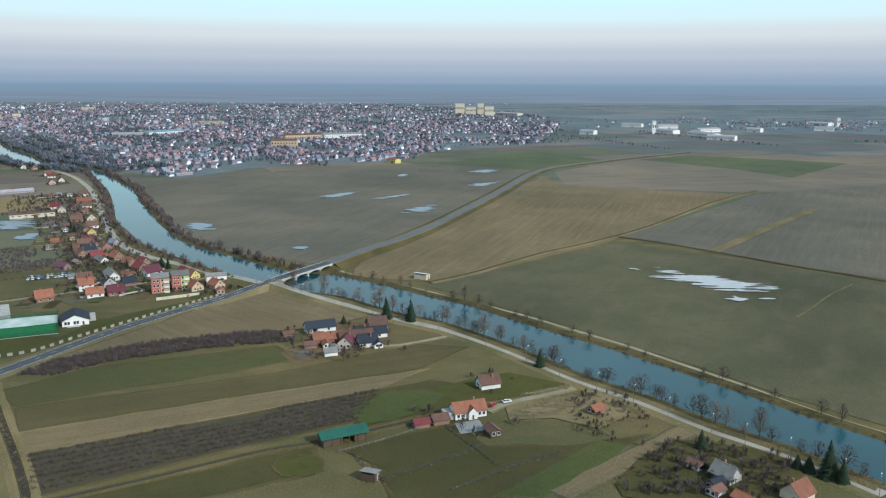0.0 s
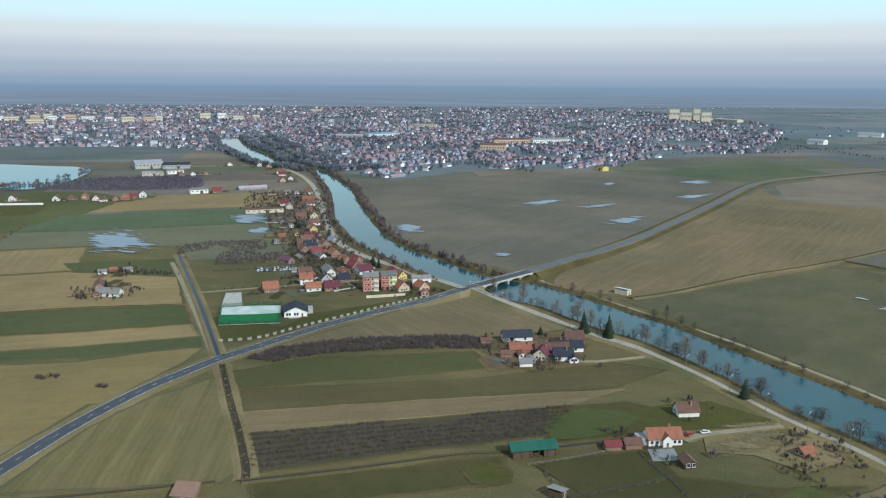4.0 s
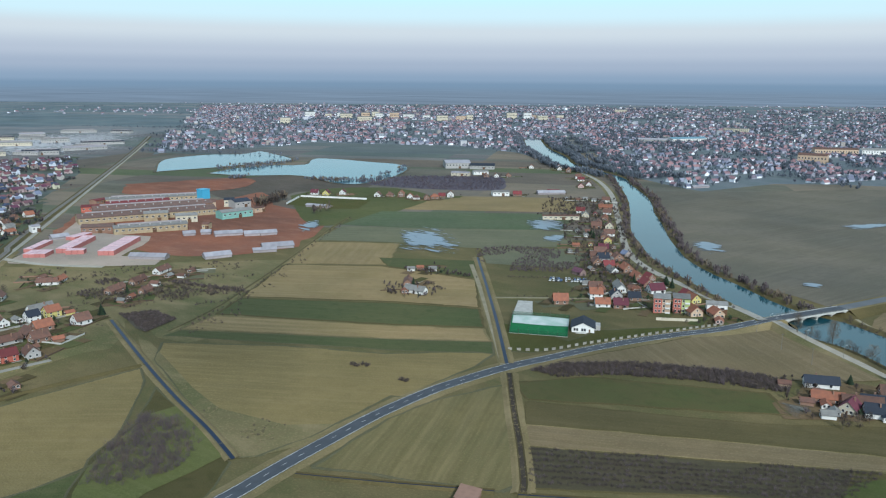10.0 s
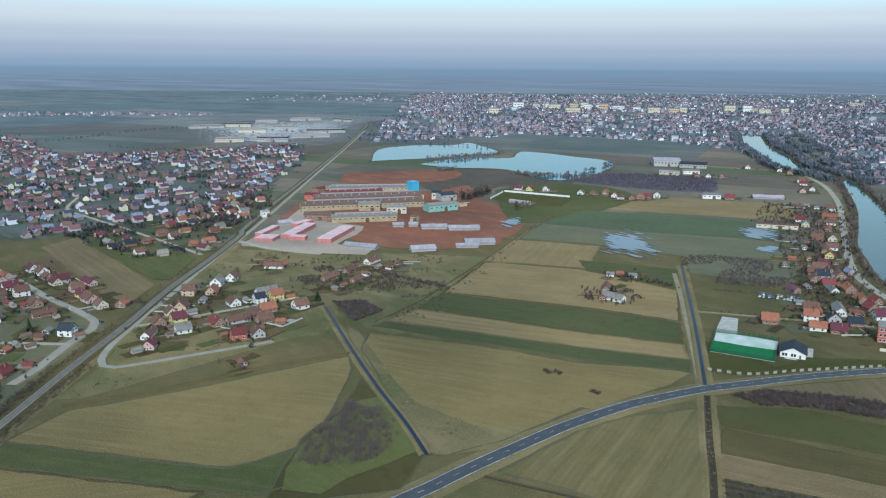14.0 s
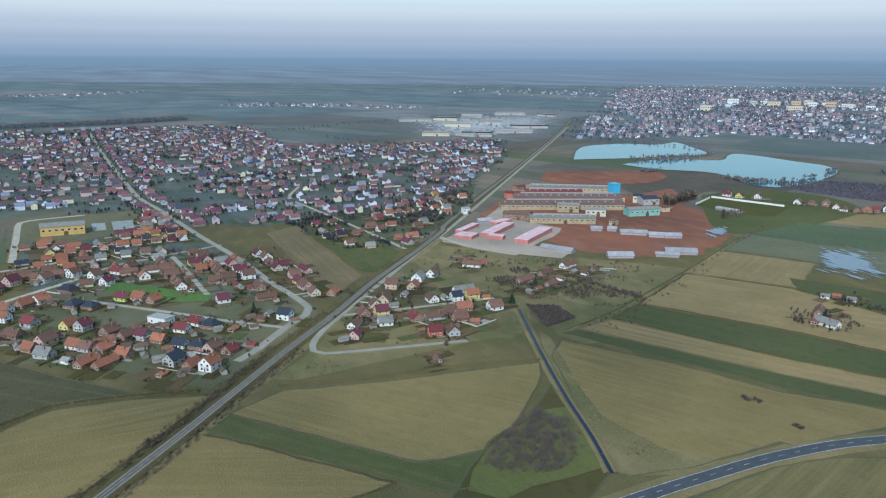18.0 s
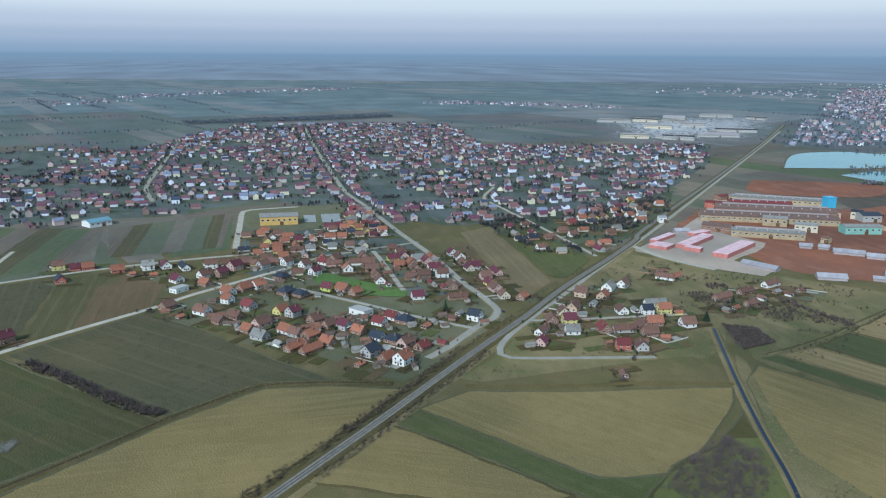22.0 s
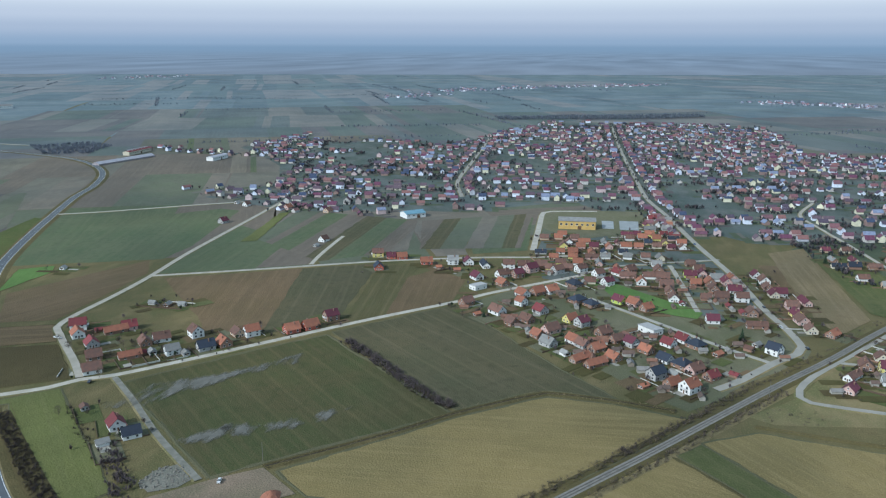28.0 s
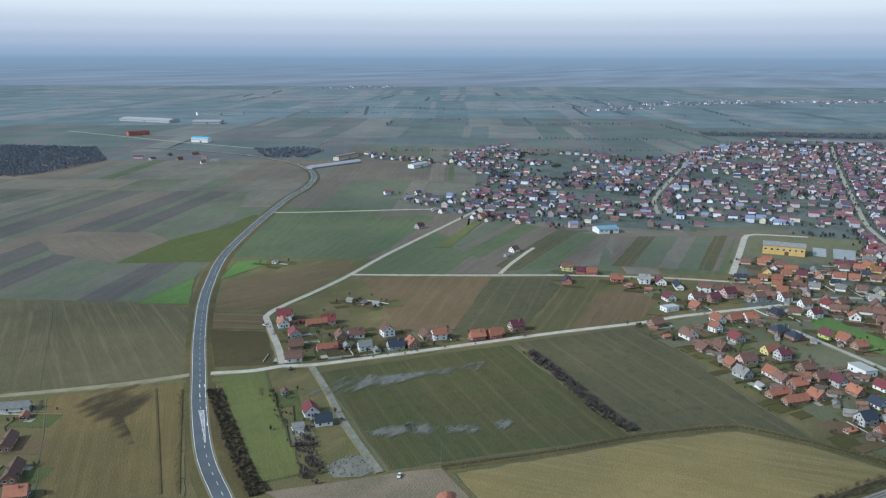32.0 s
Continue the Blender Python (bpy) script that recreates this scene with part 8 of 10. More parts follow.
def joined_houses(name, spots, mats, label, seed, size=(5.8, 8.2), high=(2.4, 2.6, 2.8, 3.0, 4.8)):
    """Small gabled houses joined into one mesh: two walls' colours, two roofs' colours."""
    r = random.Random(seed)
    V, F, I = [], [], []
    for x, y, t in dry(spots):
        w_, l_, h_ = r.uniform(*size) / 2, r.uniform(size[0] + 1.5, size[1] + 3.5) / 2, r.choice(high)
        k = h_ + w_ * r.uniform(0.75, 1.0) * (1 if h_ < 5.6 else 0.25)
        c, s = math.cos(t), math.sin(t)
        b = len(V)
        o = 0.4
        for X, Y, Z in ((-w_, -l_, 0), (w_, -l_, 0), (w_, l_, 0), (-w_, l_, 0), (-w_, -l_, h_), (w_, -l_, h_), (w_, l_, h_), (-w_, l_, h_), (0, -l_, k - 0.05), (0, l_, k - 0.05),
                        (-w_ - o, -l_ - o, h_ - 0.3), (w_ + o, -l_ - o, h_ - 0.3), (w_ + o, l_ + o, h_ - 0.3), (-w_ - o, l_ + o, h_ - 0.3), (0, -l_ - o, k), (0, l_ + o, k)):
            V.append((x + X * c - Y * s, y + X * s + Y * c, Z))
        F += [(b, b + 1, b + 5, b + 8, b + 4), (b + 2, b + 3, b + 7, b + 9, b + 6), (b + 1, b + 2, b + 6, b + 5), (b + 3, b, b + 4, b + 7), (b + 11, b + 12, b + 15, b + 14), (b + 13, b + 10, b + 14, b + 15)]
        wi = 0 if r.random() < 0.75 else 3
        ri = 1 if r.random() < 0.6 else 2
        I += [wi] * 4 + [ri] * 2
    return tagged(new(name, mesh_of(name, V, F, mats, I)), label, "houses", kind="stuff")


def rough_trees(name, spots, mats, label, seed, tall=(3, 7), tris=18, thick=0.075):
    """Bare trees and bushes far off, joined: sprays of thin twigs."""
    r = random.Random(seed)
    V, F, I = [], [], []
    for x, y in dry(spots):
        h = r.uniform(*tall)
        w_ = h * r.uniform(0.28, 0.5)
        mi = 0 if r.random() < 0.7 else 1
        for k in range(tris):
            t, e = r.uniform(0, 6.283), r.random() ** 0.6
            px, py, pz = x + w_ * e * math.cos(t) * 0.35, y + w_ * e * math.sin(t) * 0.35, h * r.uniform(0.0, 0.45)
            qx, qy, qz = x + w_ * e * math.cos(t), y + w_ * e * math.sin(t), h * r.uniform(0.5, 1.0) * (1 - 0.35 * e)
            d = h * thick
            b = len(V)
            V += [(px, py, pz), (qx + d * math.sin(t), qy - d * math.cos(t), qz), (qx - d * math.sin(t), qy + d * math.cos(t), qz + d)]
            F.append((b, b + 1, b + 2))
            I.append(mi)
    return tagged(new(name, mesh_of(name, V, F, mats, I)), label, "trees", kind="stuff")


SPOT = np.array(HOUSE_SPOTS)


def far_fields(name, r0, r1, mats, seed, label, cell, zed):
    """The plain in long strips, between two distances: fields set in blocks whose strips run one way."""
    r = random.Random(seed)
    V, F, I, U = [], [], [], []
    n = int(r1 / cell) + 1
    c, s_ = math.cos(0.42), math.sin(0.42)
    for by in range(-n, n):
        for bx in range(-n, n):
            cx, cy = (bx + 0.5) * cell, (by + 0.5) * cell
            d = math.hypot(cx, cy)
            if d < r0 - cell * 0.6 or d > r1:
                continue
            k = r.choice((3, 4, 5, 7, 9)) if cell < 400 else r.choice((4, 6, 8, 11))
            cut = sorted([0, 1] + [r.random() for _ in range(k - 1)])
            flip = r.random() < 0.15
            for a, b in zip(cut, cut[1:]):
                q = [(a, 0), (b, 0), (b, 1), (a, 1)] if flip else [(0, a), (1, a), (1, b), (0, b)]
                base = len(V)
                for u, w_ in q:
                    x, y = (bx + u) * cell, (by + w_) * cell
                    x, y = x + 25 * noise.noise((x * 0.002, y * 0.002, 1)), y + 25 * noise.noise((x * 0.002, y * 0.002, 5))
                    V.append((x * c - y * s_, x * s_ + y * c, zed))
                    U.append((x, y) if not flip else (y, x))
                F.append((base, base + 1, base + 2, base + 3))
                I.append(r.randrange(len(mats)))
    ob = new(name, mesh_of(name, V, F, mats, I, U))
    return tagged(ob, label, "fields", kind="stuff")


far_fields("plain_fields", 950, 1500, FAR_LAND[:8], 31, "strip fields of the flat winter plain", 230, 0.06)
far_fields("plain_fields", 1500, 2300, MID_LAND, 33, "strip fields of the plain, partly blued with painted haze", 300, 0.045)
far_fields("plain_fields", 2300, 7900, FAR_LAND[8:], 32, "distant strip fields of the plain, blued with painted haze", 560, 0.03)
sheet("village_ground", VILLAGE_FAR, "gardens", 0.075, "gardens and yards of the village", "gardens", False, 0)
sheet("village_ground", VILLAGE_MID, "gardens", 0.09, "gardens and yards of the village", "gardens", False, 0)
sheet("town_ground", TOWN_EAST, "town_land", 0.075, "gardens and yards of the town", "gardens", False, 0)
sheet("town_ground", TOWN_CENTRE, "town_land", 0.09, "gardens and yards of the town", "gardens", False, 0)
r3 = random.Random(44)
belts = []
for _ in range(110):
    a_, d_ = r3.uniform(-0.9, 2.3), r3.uniform(1500, 4700)
    x_, y_ = -math.sin(a_) * d_, math.cos(a_) * d_
    t_ = 0.42 + r3.choice((0, math.pi / 2)) + r3.uniform(-0.1, 0.1)
    n_ = r3.randint(12, 60)
    belts += [(x_ + math.cos(t_) * k_ * 9 + r3.uniform(-6, 6), y_ + math.sin(t_) * k_ * 9 + r3.uniform(-6, 6)) for k_ in range(n_)]
vl = []
for line_, n_, wd_ in (([(-3140, -643), (-3441, -403), (-3697, -105), (-3870, 214)], 150, 60), ([(-2738, 500), (-2635, 713), (-2451, 959)], 90, 45), ([(-2703, -788), (-2918, -619)], 24, 40),
                       ([(-3855, -2619), (-4400, -2500)], 40, 80), ([(700, 2700), (1500, 2450)], 110, 160), ([(-4300, 3300), (-3400, 4300), (-2300, 4900)], 260, 260), ([(-2300, 4900), (-900, 5300), (500, 5300)], 260, 260), ([(-3600, 1900), (-2900, 2500)], 110, 190)):
    ln_ = smooth(line_, 20)
    for _ in range(n_):
        q = ln_[r3.randrange(len(ln_))]
        vl.append((q[0] + r3.gauss(0, wd_), q[1] + r3.gauss(0, wd_), r3.uniform(0, 6)))
belts += [(x + r3.gauss(0, 25), y + r3.gauss(0, 25)) for x, y, _ in vl for _ in range(3)]
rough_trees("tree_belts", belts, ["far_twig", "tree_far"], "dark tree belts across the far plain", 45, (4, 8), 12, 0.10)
joined_houses("hamlet_houses", vl, ["town_wall", "town_roof", "town_roof", "town_wall"], "small houses of far hamlets on the plain", 46)


def free(p, d=13.0):
    return np.min(np.hypot(SPOT[:, 0] - p[0], SPOT[:, 1] - p[1])) > d


vdir = math.atan2(MAIN_STREET[8][1] - MAIN_STREET[6][1], MAIN_STREET[8][0] - MAIN_STREET[6][0])
east_spots = [q for q in terraces(TOWN_EAST, 0.95, 54, 15, 1, 0.24, 60, -0.24) if q[1] < 2300] + [q for q in terraces(TOWN_EAST, 0.6, 70, 20, 2, 0.30, 70, -0.12) if q[1] >= 2300 and hash((int(q[0]), 3)) % 100 > (q[1] - 2300) * 0.03]
east_spots = [q for q in east_spots if clear_of(q, 14)]
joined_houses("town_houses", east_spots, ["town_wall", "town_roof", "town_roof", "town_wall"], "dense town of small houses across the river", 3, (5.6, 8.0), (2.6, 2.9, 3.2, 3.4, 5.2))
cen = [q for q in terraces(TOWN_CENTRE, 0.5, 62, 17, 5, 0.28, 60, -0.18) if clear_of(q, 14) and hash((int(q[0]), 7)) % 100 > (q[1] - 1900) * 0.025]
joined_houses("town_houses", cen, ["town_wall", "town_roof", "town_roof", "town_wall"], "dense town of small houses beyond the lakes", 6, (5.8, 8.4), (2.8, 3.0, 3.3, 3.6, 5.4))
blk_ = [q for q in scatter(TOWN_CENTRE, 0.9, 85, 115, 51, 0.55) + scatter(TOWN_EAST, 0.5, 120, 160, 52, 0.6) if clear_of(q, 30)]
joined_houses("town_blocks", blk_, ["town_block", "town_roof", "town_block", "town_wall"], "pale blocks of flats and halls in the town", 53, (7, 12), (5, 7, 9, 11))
vil = street_rows(MAIN_STREET[7:], 13, 13, 71) + street_rows(VILLAGE_LANE, 13, 15, 72) + street_rows(DIAGONAL_ROAD[7:], 13, 15, 73, 0.3) + street_rows(GARDEN_LANE[2:], 12, 17, 74, 0.3)
vil = [q for q in vil if inside([q[:2]], VILLAGE_FAR)[0]]
vil += street_rows([(-1259, -785), (-1217, -612), (-1238, -504)], 13, 22, 75, 0.4) + street_rows([(-909, -516), (-861, -422), (-928, -397), (-1134, -444)], 14, 19, 76, 0.35) + street_rows([(-807, -354), (-788, -292), (-810, -248)], 12, 17, 77, 0.35)
vil_near = np.array([q[:2] for q in vil])
vil += [q for q in terraces(VILLAGE_FAR, vdir + math.pi / 2, 54, 14.0, 7, 0.26, 26, -0.36) if np.min(np.hypot(vil_near[:, 0] - q[0], vil_near[:, 1] - q[1])) > 10]
vil = [q for q in vil if clear_of(q, 8) and free(q) and not inside([q[:2]], SCHOOL_YARD)[0]]
joined_houses("village_houses", vil, ["village_wall", "village_roof", "village_roof", "village_wall"], "village of small houses with red-brown roofs", 8, (5.0, 7.6), (2.5, 2.7, 2.9, 3.1, 4.8))
tr2 = random.Random(77)
mid = [q for q in terraces(VILLAGE_MID, vdir + math.pi / 2, 40, 13, 9, 0.12, 14, -0.6) if clear_of(q, 8) and free(q, 9) and not inside([q[:2]], SCHOOL_YARD)[0]]
mid.sort(key=lambda q: -q[0])
houses([(x, y, math.degrees(t), tr2.choice("oobbbrmsg") + tr2.choice("wwwckkgpyh") + tr2.choice("778")) for x, y, t in mid[:125]])
joined_houses("village_houses", mid[125:], ["village_wall", "village_roof", "village_roof", "village_wall"], "close village houses with tiled roofs", 10, (5.0, 7.8))
gar = [q for q in terraces(GARDEN_QUARTER, vdir + math.pi / 2, 50, 15, 19, 0.2, 18, -0.25) if clear_of(q, 9) and free(q)]
houses([(x, y, math.degrees(t), tr2.choice("oobbbrmsg") + tr2.choice("wwwckkgpyh") + tr2.choice("778")) for x, y, t in gar[:95]])
sheet("garden_ground", GARDEN_QUARTER, "garden_green", 0.08, "gardens and grass plots at the village edge", "gardens", False, 0)
riv = [q for q in scatter(GARDENS_RIVER, 1.1, 22, 26, 12, 0.55) if clear_of(q, 8) and free(q, 12) and q[0] > -330]
if riv:
    joined_houses("village_houses", riv, ["village_wall", "village_roof", "village_roof", "village_wall"], "small houses and sheds of the riverside village", 13, (5, 7))
tr = random.Random(21)


def between(spots, share, d=9):
    return [(x + tr.uniform(-d, d), y + tr.uniform(-d, d)) for x, y, *_ in spots if tr.random() < share]


def groves(poly, turn, count, size, seed):
    """Loose clumps of trees: parks, orchards, avenues."""
    r = random.Random(seed)
    got = []
    for x, y in in_area(poly, count, seed):
        n = r.randint(5, 26)
        a = turn + r.choice((0, math.pi / 2))
        got += [(x + math.cos(a) * (e := r.gauss(0, size)) - math.sin(a) * (f := r.gauss(0, size * 0.3)), y + math.sin(a) * e + math.cos(a) * f) for _ in range(n)]
    return [q for q in got if clear_of(q, 7)]


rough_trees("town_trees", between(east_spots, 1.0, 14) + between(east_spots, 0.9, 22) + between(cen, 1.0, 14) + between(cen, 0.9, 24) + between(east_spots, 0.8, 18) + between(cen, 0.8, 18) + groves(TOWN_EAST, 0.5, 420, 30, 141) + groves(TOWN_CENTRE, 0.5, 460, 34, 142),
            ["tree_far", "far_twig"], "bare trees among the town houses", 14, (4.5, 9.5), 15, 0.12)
rough_trees("village_trees", between(vil, 1.0, 10) + between(vil, 1.0, 16) + between(vil, 0.7, 22) + groves(VILLAGE_FAR, vdir, 230, 12, 143) + groves(GARDEN_QUARTER, vdir, 40, 10, 144), ["tree_dark", "twig_mauve"],
            "bare garden trees between the village houses", 15, (2.6, 6.0), 16, 0.12)
near_yards = [(x, y) for x, y in HOUSE_SPOTS if clear_of((x, y), 4)]
rough_trees("garden_trees", between(mid, 1.5) + between(near_yards, 1.0, 11) + between(near_yards, 1.0, 15) + between(near_yards, 0.8, 20), ["twig", "twig_mauve"], "small bare fruit trees in the gardens", 145, (1.8, 4.6), 34, 0.04)
rough_trees("village_shrubs", between(vil, 0.4, 12) + between(mid, 0.5) + between([(x, y) for x, y in HOUSE_SPOTS], 0.7, 10), ["shrub_green", "shrub_green"], "evergreen shrubs in the village gardens", 16, (1.5, 4.0), 18, 0.12)

# long garden strips behind the rows of houses, joined
gp_ = Shape()
gpr = random.Random(63)
for n_, (x, y, t) in enumerate(vil):
    for _ in range(2):
        a, d, w_, l_ = t + gpr.choice((0, math.pi / 2, math.pi)), gpr.uniform(8, 20), gpr.uniform(2.5, 5.5), gpr.uniform(6, 14)
        cx_, cy_ = x + math.cos(a) * d, y + math.sin(a) * d
        if not clear_of((cx_, cy_), 11):
            continue
        c, s_ = math.cos(t), math.sin(t)
        z0 = 0.11 + (0.0035 * (n_ * 2 + _)) % 0.11
        gp_.face([(cx_ + u * c - v * s_, cy_ + u * s_ + v * c, z0) for u, v in ((-w_, -l_), (w_, -l_), (w_, l_), (-w_, l_))], gpr.choice((0, 0, 1, 2, 3)))
for n_, (x, y) in enumerate(near_yards):
    for _ in range(3 if x < -330 or x > -260 and y > 400 else 0):
        a, d, w_, l_ = gpr.uniform(0, 6.283), gpr.uniform(7, 15), gpr.uniform(2, 4.5), gpr.uniform(4, 9)
        cx_, cy_ = x + math.cos(a) * d, y + math.sin(a) * d
        if not clear_of((cx_, cy_), 8):
            continue
        t = vdir + 0.75 if x > -520 and y < 110 else vdir
        c, s_ = math.cos(t), math.sin(t)
        z0 = 0.255 + (0.0035 * (n_ * 3 + _)) % 0.09
        gp_.face([(cx_ + u * c - v * s_, cy_ + u * s_ + v * c, z0) for u, v in ((-w_, -l_), (w_, -l_), (w_, l_), (-w_, l_))], gpr.choice((4, 4, 5, 6, 7)))
tagged(new("garden_strips", gp_.mesh("garden_strips", "garden_green", "garden_soil", "garden_dun", "gardens", "meadow", "soil", "green", "brown")), "garden strips and grass plots behind the village houses", "gardens", kind="stuff")

shed_spots = []
for x, y in HOUSE_SPOTS:
    for _ in range(4 if x < -330 and not (abs(x + 358) < 12 and abs(y - 155) < 12) and not (-620 < x < -400 and y > 150) else 0):
        a_, d_ = tr.uniform(0, 6.283), tr.uniform(7.5, 17)
        q = (x + d_ * math.cos(a_), y + d_ * math.sin(a_))
        if clear_of(q, 6) and free(q, 6.5):
            shed_spots.append((*q, vdir + tr.choice((0, math.pi / 2)) + tr.uniform(-0.1, 0.1)))
joined_houses("garden_sheds", [q for q in shed_spots if tr.random() < 0.5 and np.min(np.hypot(SPOT[:, 0] - q[0], SPOT[:, 1] - q[1])) < 13 and (inside([q[:2]], VILLAGE_LAND)[0] or inside([q[:2]], VILLAGE_MID)[0] or inside([q[:2]], SCRUB)[0])], ["shed_wall", "shed_roof", "shed_roof", "shed_wall"], "small sheds and summer kitchens behind the houses", 17, (2.2, 3.4), (1.9, 2.1, 2.3))

# ---- garden plots, yards and low walls round the village houses ----
gr = random.Random(61)
gs, ws = Shape(), Shape()
for i_, (x, y) in enumerate(HOUSE_SPOTS):
    if abs(x + 358) < 12 and abs(y - 155) < 12 or -110 < x < 40 and 320 < y < 460 or -80 < x < 120 and y < 320:
        continue
    k = np.argmin(np.hypot(ALL_AVOID[:, 0] - x, ALL_AVOID[:, 1] - y))
    d = ALL_AVOID[min(k + 1, len(ALL_AVOID) - 1)] - ALL_AVOID[max(k - 1, 0)]
    t = math.atan2(d[1], d[0]) if np.linalg.norm(d) < 120 else 0.4
    c, s_ = math.cos(t), math.sin(t)
    w_, l_ = gr.uniform(6, 8), gr.uniform(8, 13)
    ox, oy = gr.uniform(-2, 2), gr.choice((-1, 1)) * gr.uniform(2, 8)

    def at(u, v, z):
        return (x + (u + ox) * c - (v + oy) * s_, y + (u + ox) * s_ + (v + oy) * c, z)
    z0 = 0.085 + 0.0004 * i_
    gs.face([at(-w_, -l_, z0), at(w_, -l_, z0), at(w_, l_, z0), at(-w_, l_, z0)], gr.choice((0, 0, 1, 2, 3, 3)))
    if gr.random() < 0.7:
        u0, v0, a, b = gr.uniform(-w_, 0), gr.uniform(-l_, 0), gr.uniform(3, 6), gr.uniform(4, 9)
        gs.face([at(u0, v0, z0 + 0.12), at(u0 + a, v0, z0 + 0.12), at(u0 + a, v0 + b, z0 + 0.12), at(u0, v0 + b, z0 + 0.12)], gr.choice((1, 4, 4)))
    mi = gr.choice((0, 2, 2, 2, 1))
    for (u0, v0), (u1, v1) in (((-w_, -l_), (w_, -l_)), ((w_, -l_), (w_, l_)), ((-w_, l_), (-w_, -l_))):
        if gr.random() < 0.4:
            e = 0.09
            n_ = (0, e) if v0 == v1 else (e, 0)
            q = [(u0 - n_[0], v0 - n_[1]), (u1 - n_[0], v1 - n_[1]), (u1 + n_[0], v1 + n_[1]), (u0 + n_[0], v0 + n_[1])]
            h_ = gr.uniform(0.5, 1.1)
            for a in range(4):
                b = (a + 1) % 4
                ws.face([at(*q[a], 0), at(*q[b], 0), at(*q[b], h_), at(*q[a], h_)], mi)
            ws.face([at(*v, h_) for v in q], mi)
tagged(new("garden_plots", gs.mesh("garden_plots", "yardgrass", "soil", "yardgrass", "green", "oldasphalt")), "garden plots and paved yards round village houses", "gardens", kind="stuff")
tagged(new("garden_walls", ws.mesh("garden_walls", "concrete", "wall_brick", "wall_wood")), "low garden walls and fences of the village", "garden walls", kind="stuff")

# ---- bare trees, conifers, hedges ----


def twig_cloud(sh, r, base, h, w_, count, mi=0, thin=0.05, low=0.35):
    """Fine upward twigs that fill a crown."""
    for _ in range(count):
        t, e, u = r.uniform(0, 6.283), r.random() ** 0.5, r.random()
        prof = math.sin(math.pi * min(0.98, 0.12 + 0.86 * u)) ** 0.6
        p = Vector((base[0] + w_ * e * prof * math.cos(t), base[1] + w_ * e * prof * math.sin(t), base[2] + h * (low + (1 - low) * u)))
        d = Vector((math.cos(t) * e + r.uniform(-0.5, 0.5), math.sin(t) * e + r.uniform(-0.5, 0.5), r.uniform(0.1, 1.1))).normalized()
        q = p + d * h * r.uniform(0.07, 0.16)
        n = d.orthogonal().normalized() * thin
        sh.face([p - n, p + n, q], mi)


def bare_tree(name, h, w_, seed, label, twig="twig"):
    """Trunk, rising limbs, branches and sprays of thin twigs at their ends."""
    r = random.Random(seed)
    root = new(name)
    tagged(root, label, "tree", "river bank trees")
    tk, cr = Shape(), Shape()
    top = Vector((r.uniform(-0.3, 0.3), r.uniform(-0.3, 0.3), h * 0.62))
    tk.tube((0, 0, -0.3), top * 0.5, h * 0.022, h * 0.016, 7)
    tk.tube(top * 0.5, top, h * 0.016, h * 0.007, 6)
    part("trunk", tk, "bark", root)

    def spray(p, d, length, depth):
        q = p + d * length
        cr.tube(p, q, h * 0.0015 * (depth + 1) + 0.01, h * 0.0011 * depth + 0.008, 3, 0 if depth > 1 else 1)
        if depth == 0:
            return
        for k in range(r.choice((3, 4))):
            e = (d + Vector((r.uniform(-0.8, 0.8), r.uniform(-0.8, 0.8), r.uniform(-0.1, 0.6)))).normalized()
            spray(p.lerp(q, r.uniform(0.35, 1.0)), e, length * r.uniform(0.45, 0.7), depth - 1)
    n = 9
    for k in range(n):
        t = k * 2.4 + r.uniform(-0.4, 0.4)
        u = 0.28 + 0.72 * k / (n - 1)
        out_ = w_ / h * 2.2 * (1.15 - 0.75 * u)
        d = Vector((math.cos(t) * out_, math.sin(t) * out_, r.uniform(0.7, 1.1))).normalized()
        spray(top * u, d, h * r.uniform(0.2, 0.32) * (1.15 - 0.35 * u), 3)
    twig_cloud(cr, r, (0, 0, 0), h, w_, 620, 1, h * 0.0032, 0.3)
    part("crown", cr, ("bark", twig), root)
    return root


def conifer(h, w_, seed, label):
    r = random.Random(seed)
    root = new("conifer")
    tagged(root, label, "tree", "conifers")
    tk = Shape()
    tk.tube((0, 0, -0.2), (0, 0, h * 0.9), h * 0.025, h * 0.006, 6)
    part("trunk", tk, "bark", root)
    cr = Shape()
    for _ in range(620):
        u = r.random() ** 1.25
        z = h * (0.06 + 0.92 * u)
        rad = w_ * (1 - u) ** 0.8 * r.uniform(0.55, 1.08)
        t = r.uniform(0, 6.283)
        a = Vector((math.cos(t) * rad * 0.15, math.sin(t) * rad * 0.15, z + h * 0.03))
        b = Vector((math.cos(t) * rad, math.sin(t) * rad, z - rad * 0.25))
        n = Vector((-math.sin(t), math.cos(t), 0.2)) * (0.12 + rad * 0.22)
        cr.face([a, b - n, b + n * 0.2 + Vector((0, 0, 0.1)), b + n])
    part("crown", cr, "needle", root)
    return root


TREES = [bare_tree("bare_tree", 9, 3.4, 1, "bare grey-brown tree on the river bank"), bare_tree("bare_tree", 7, 3.2, 2, "low bare spreading willow on the river bank"),
         bare_tree("bare_tree", 12, 3.0, 3, "tall slender bare poplar", "twig_pale"), bare_tree("bare_tree", 6, 2.4, 4, "small bare bushy tree"), bare_tree("bare_tree", 8, 3.8, 5, "broad bare tree with pale twigs", "twig_pale")]
CON = [conifer(11, 3.0, 6, "slim dark green garden conifer"), conifer(8, 3.4, 7, "broad dark green garden conifer"), conifer(14, 4.2, 8, "tall dark spruce by the houses")]
for i, t_ in enumerate(TREES + CON):
    t_["first"] = 1
plant_r = random.Random(5)


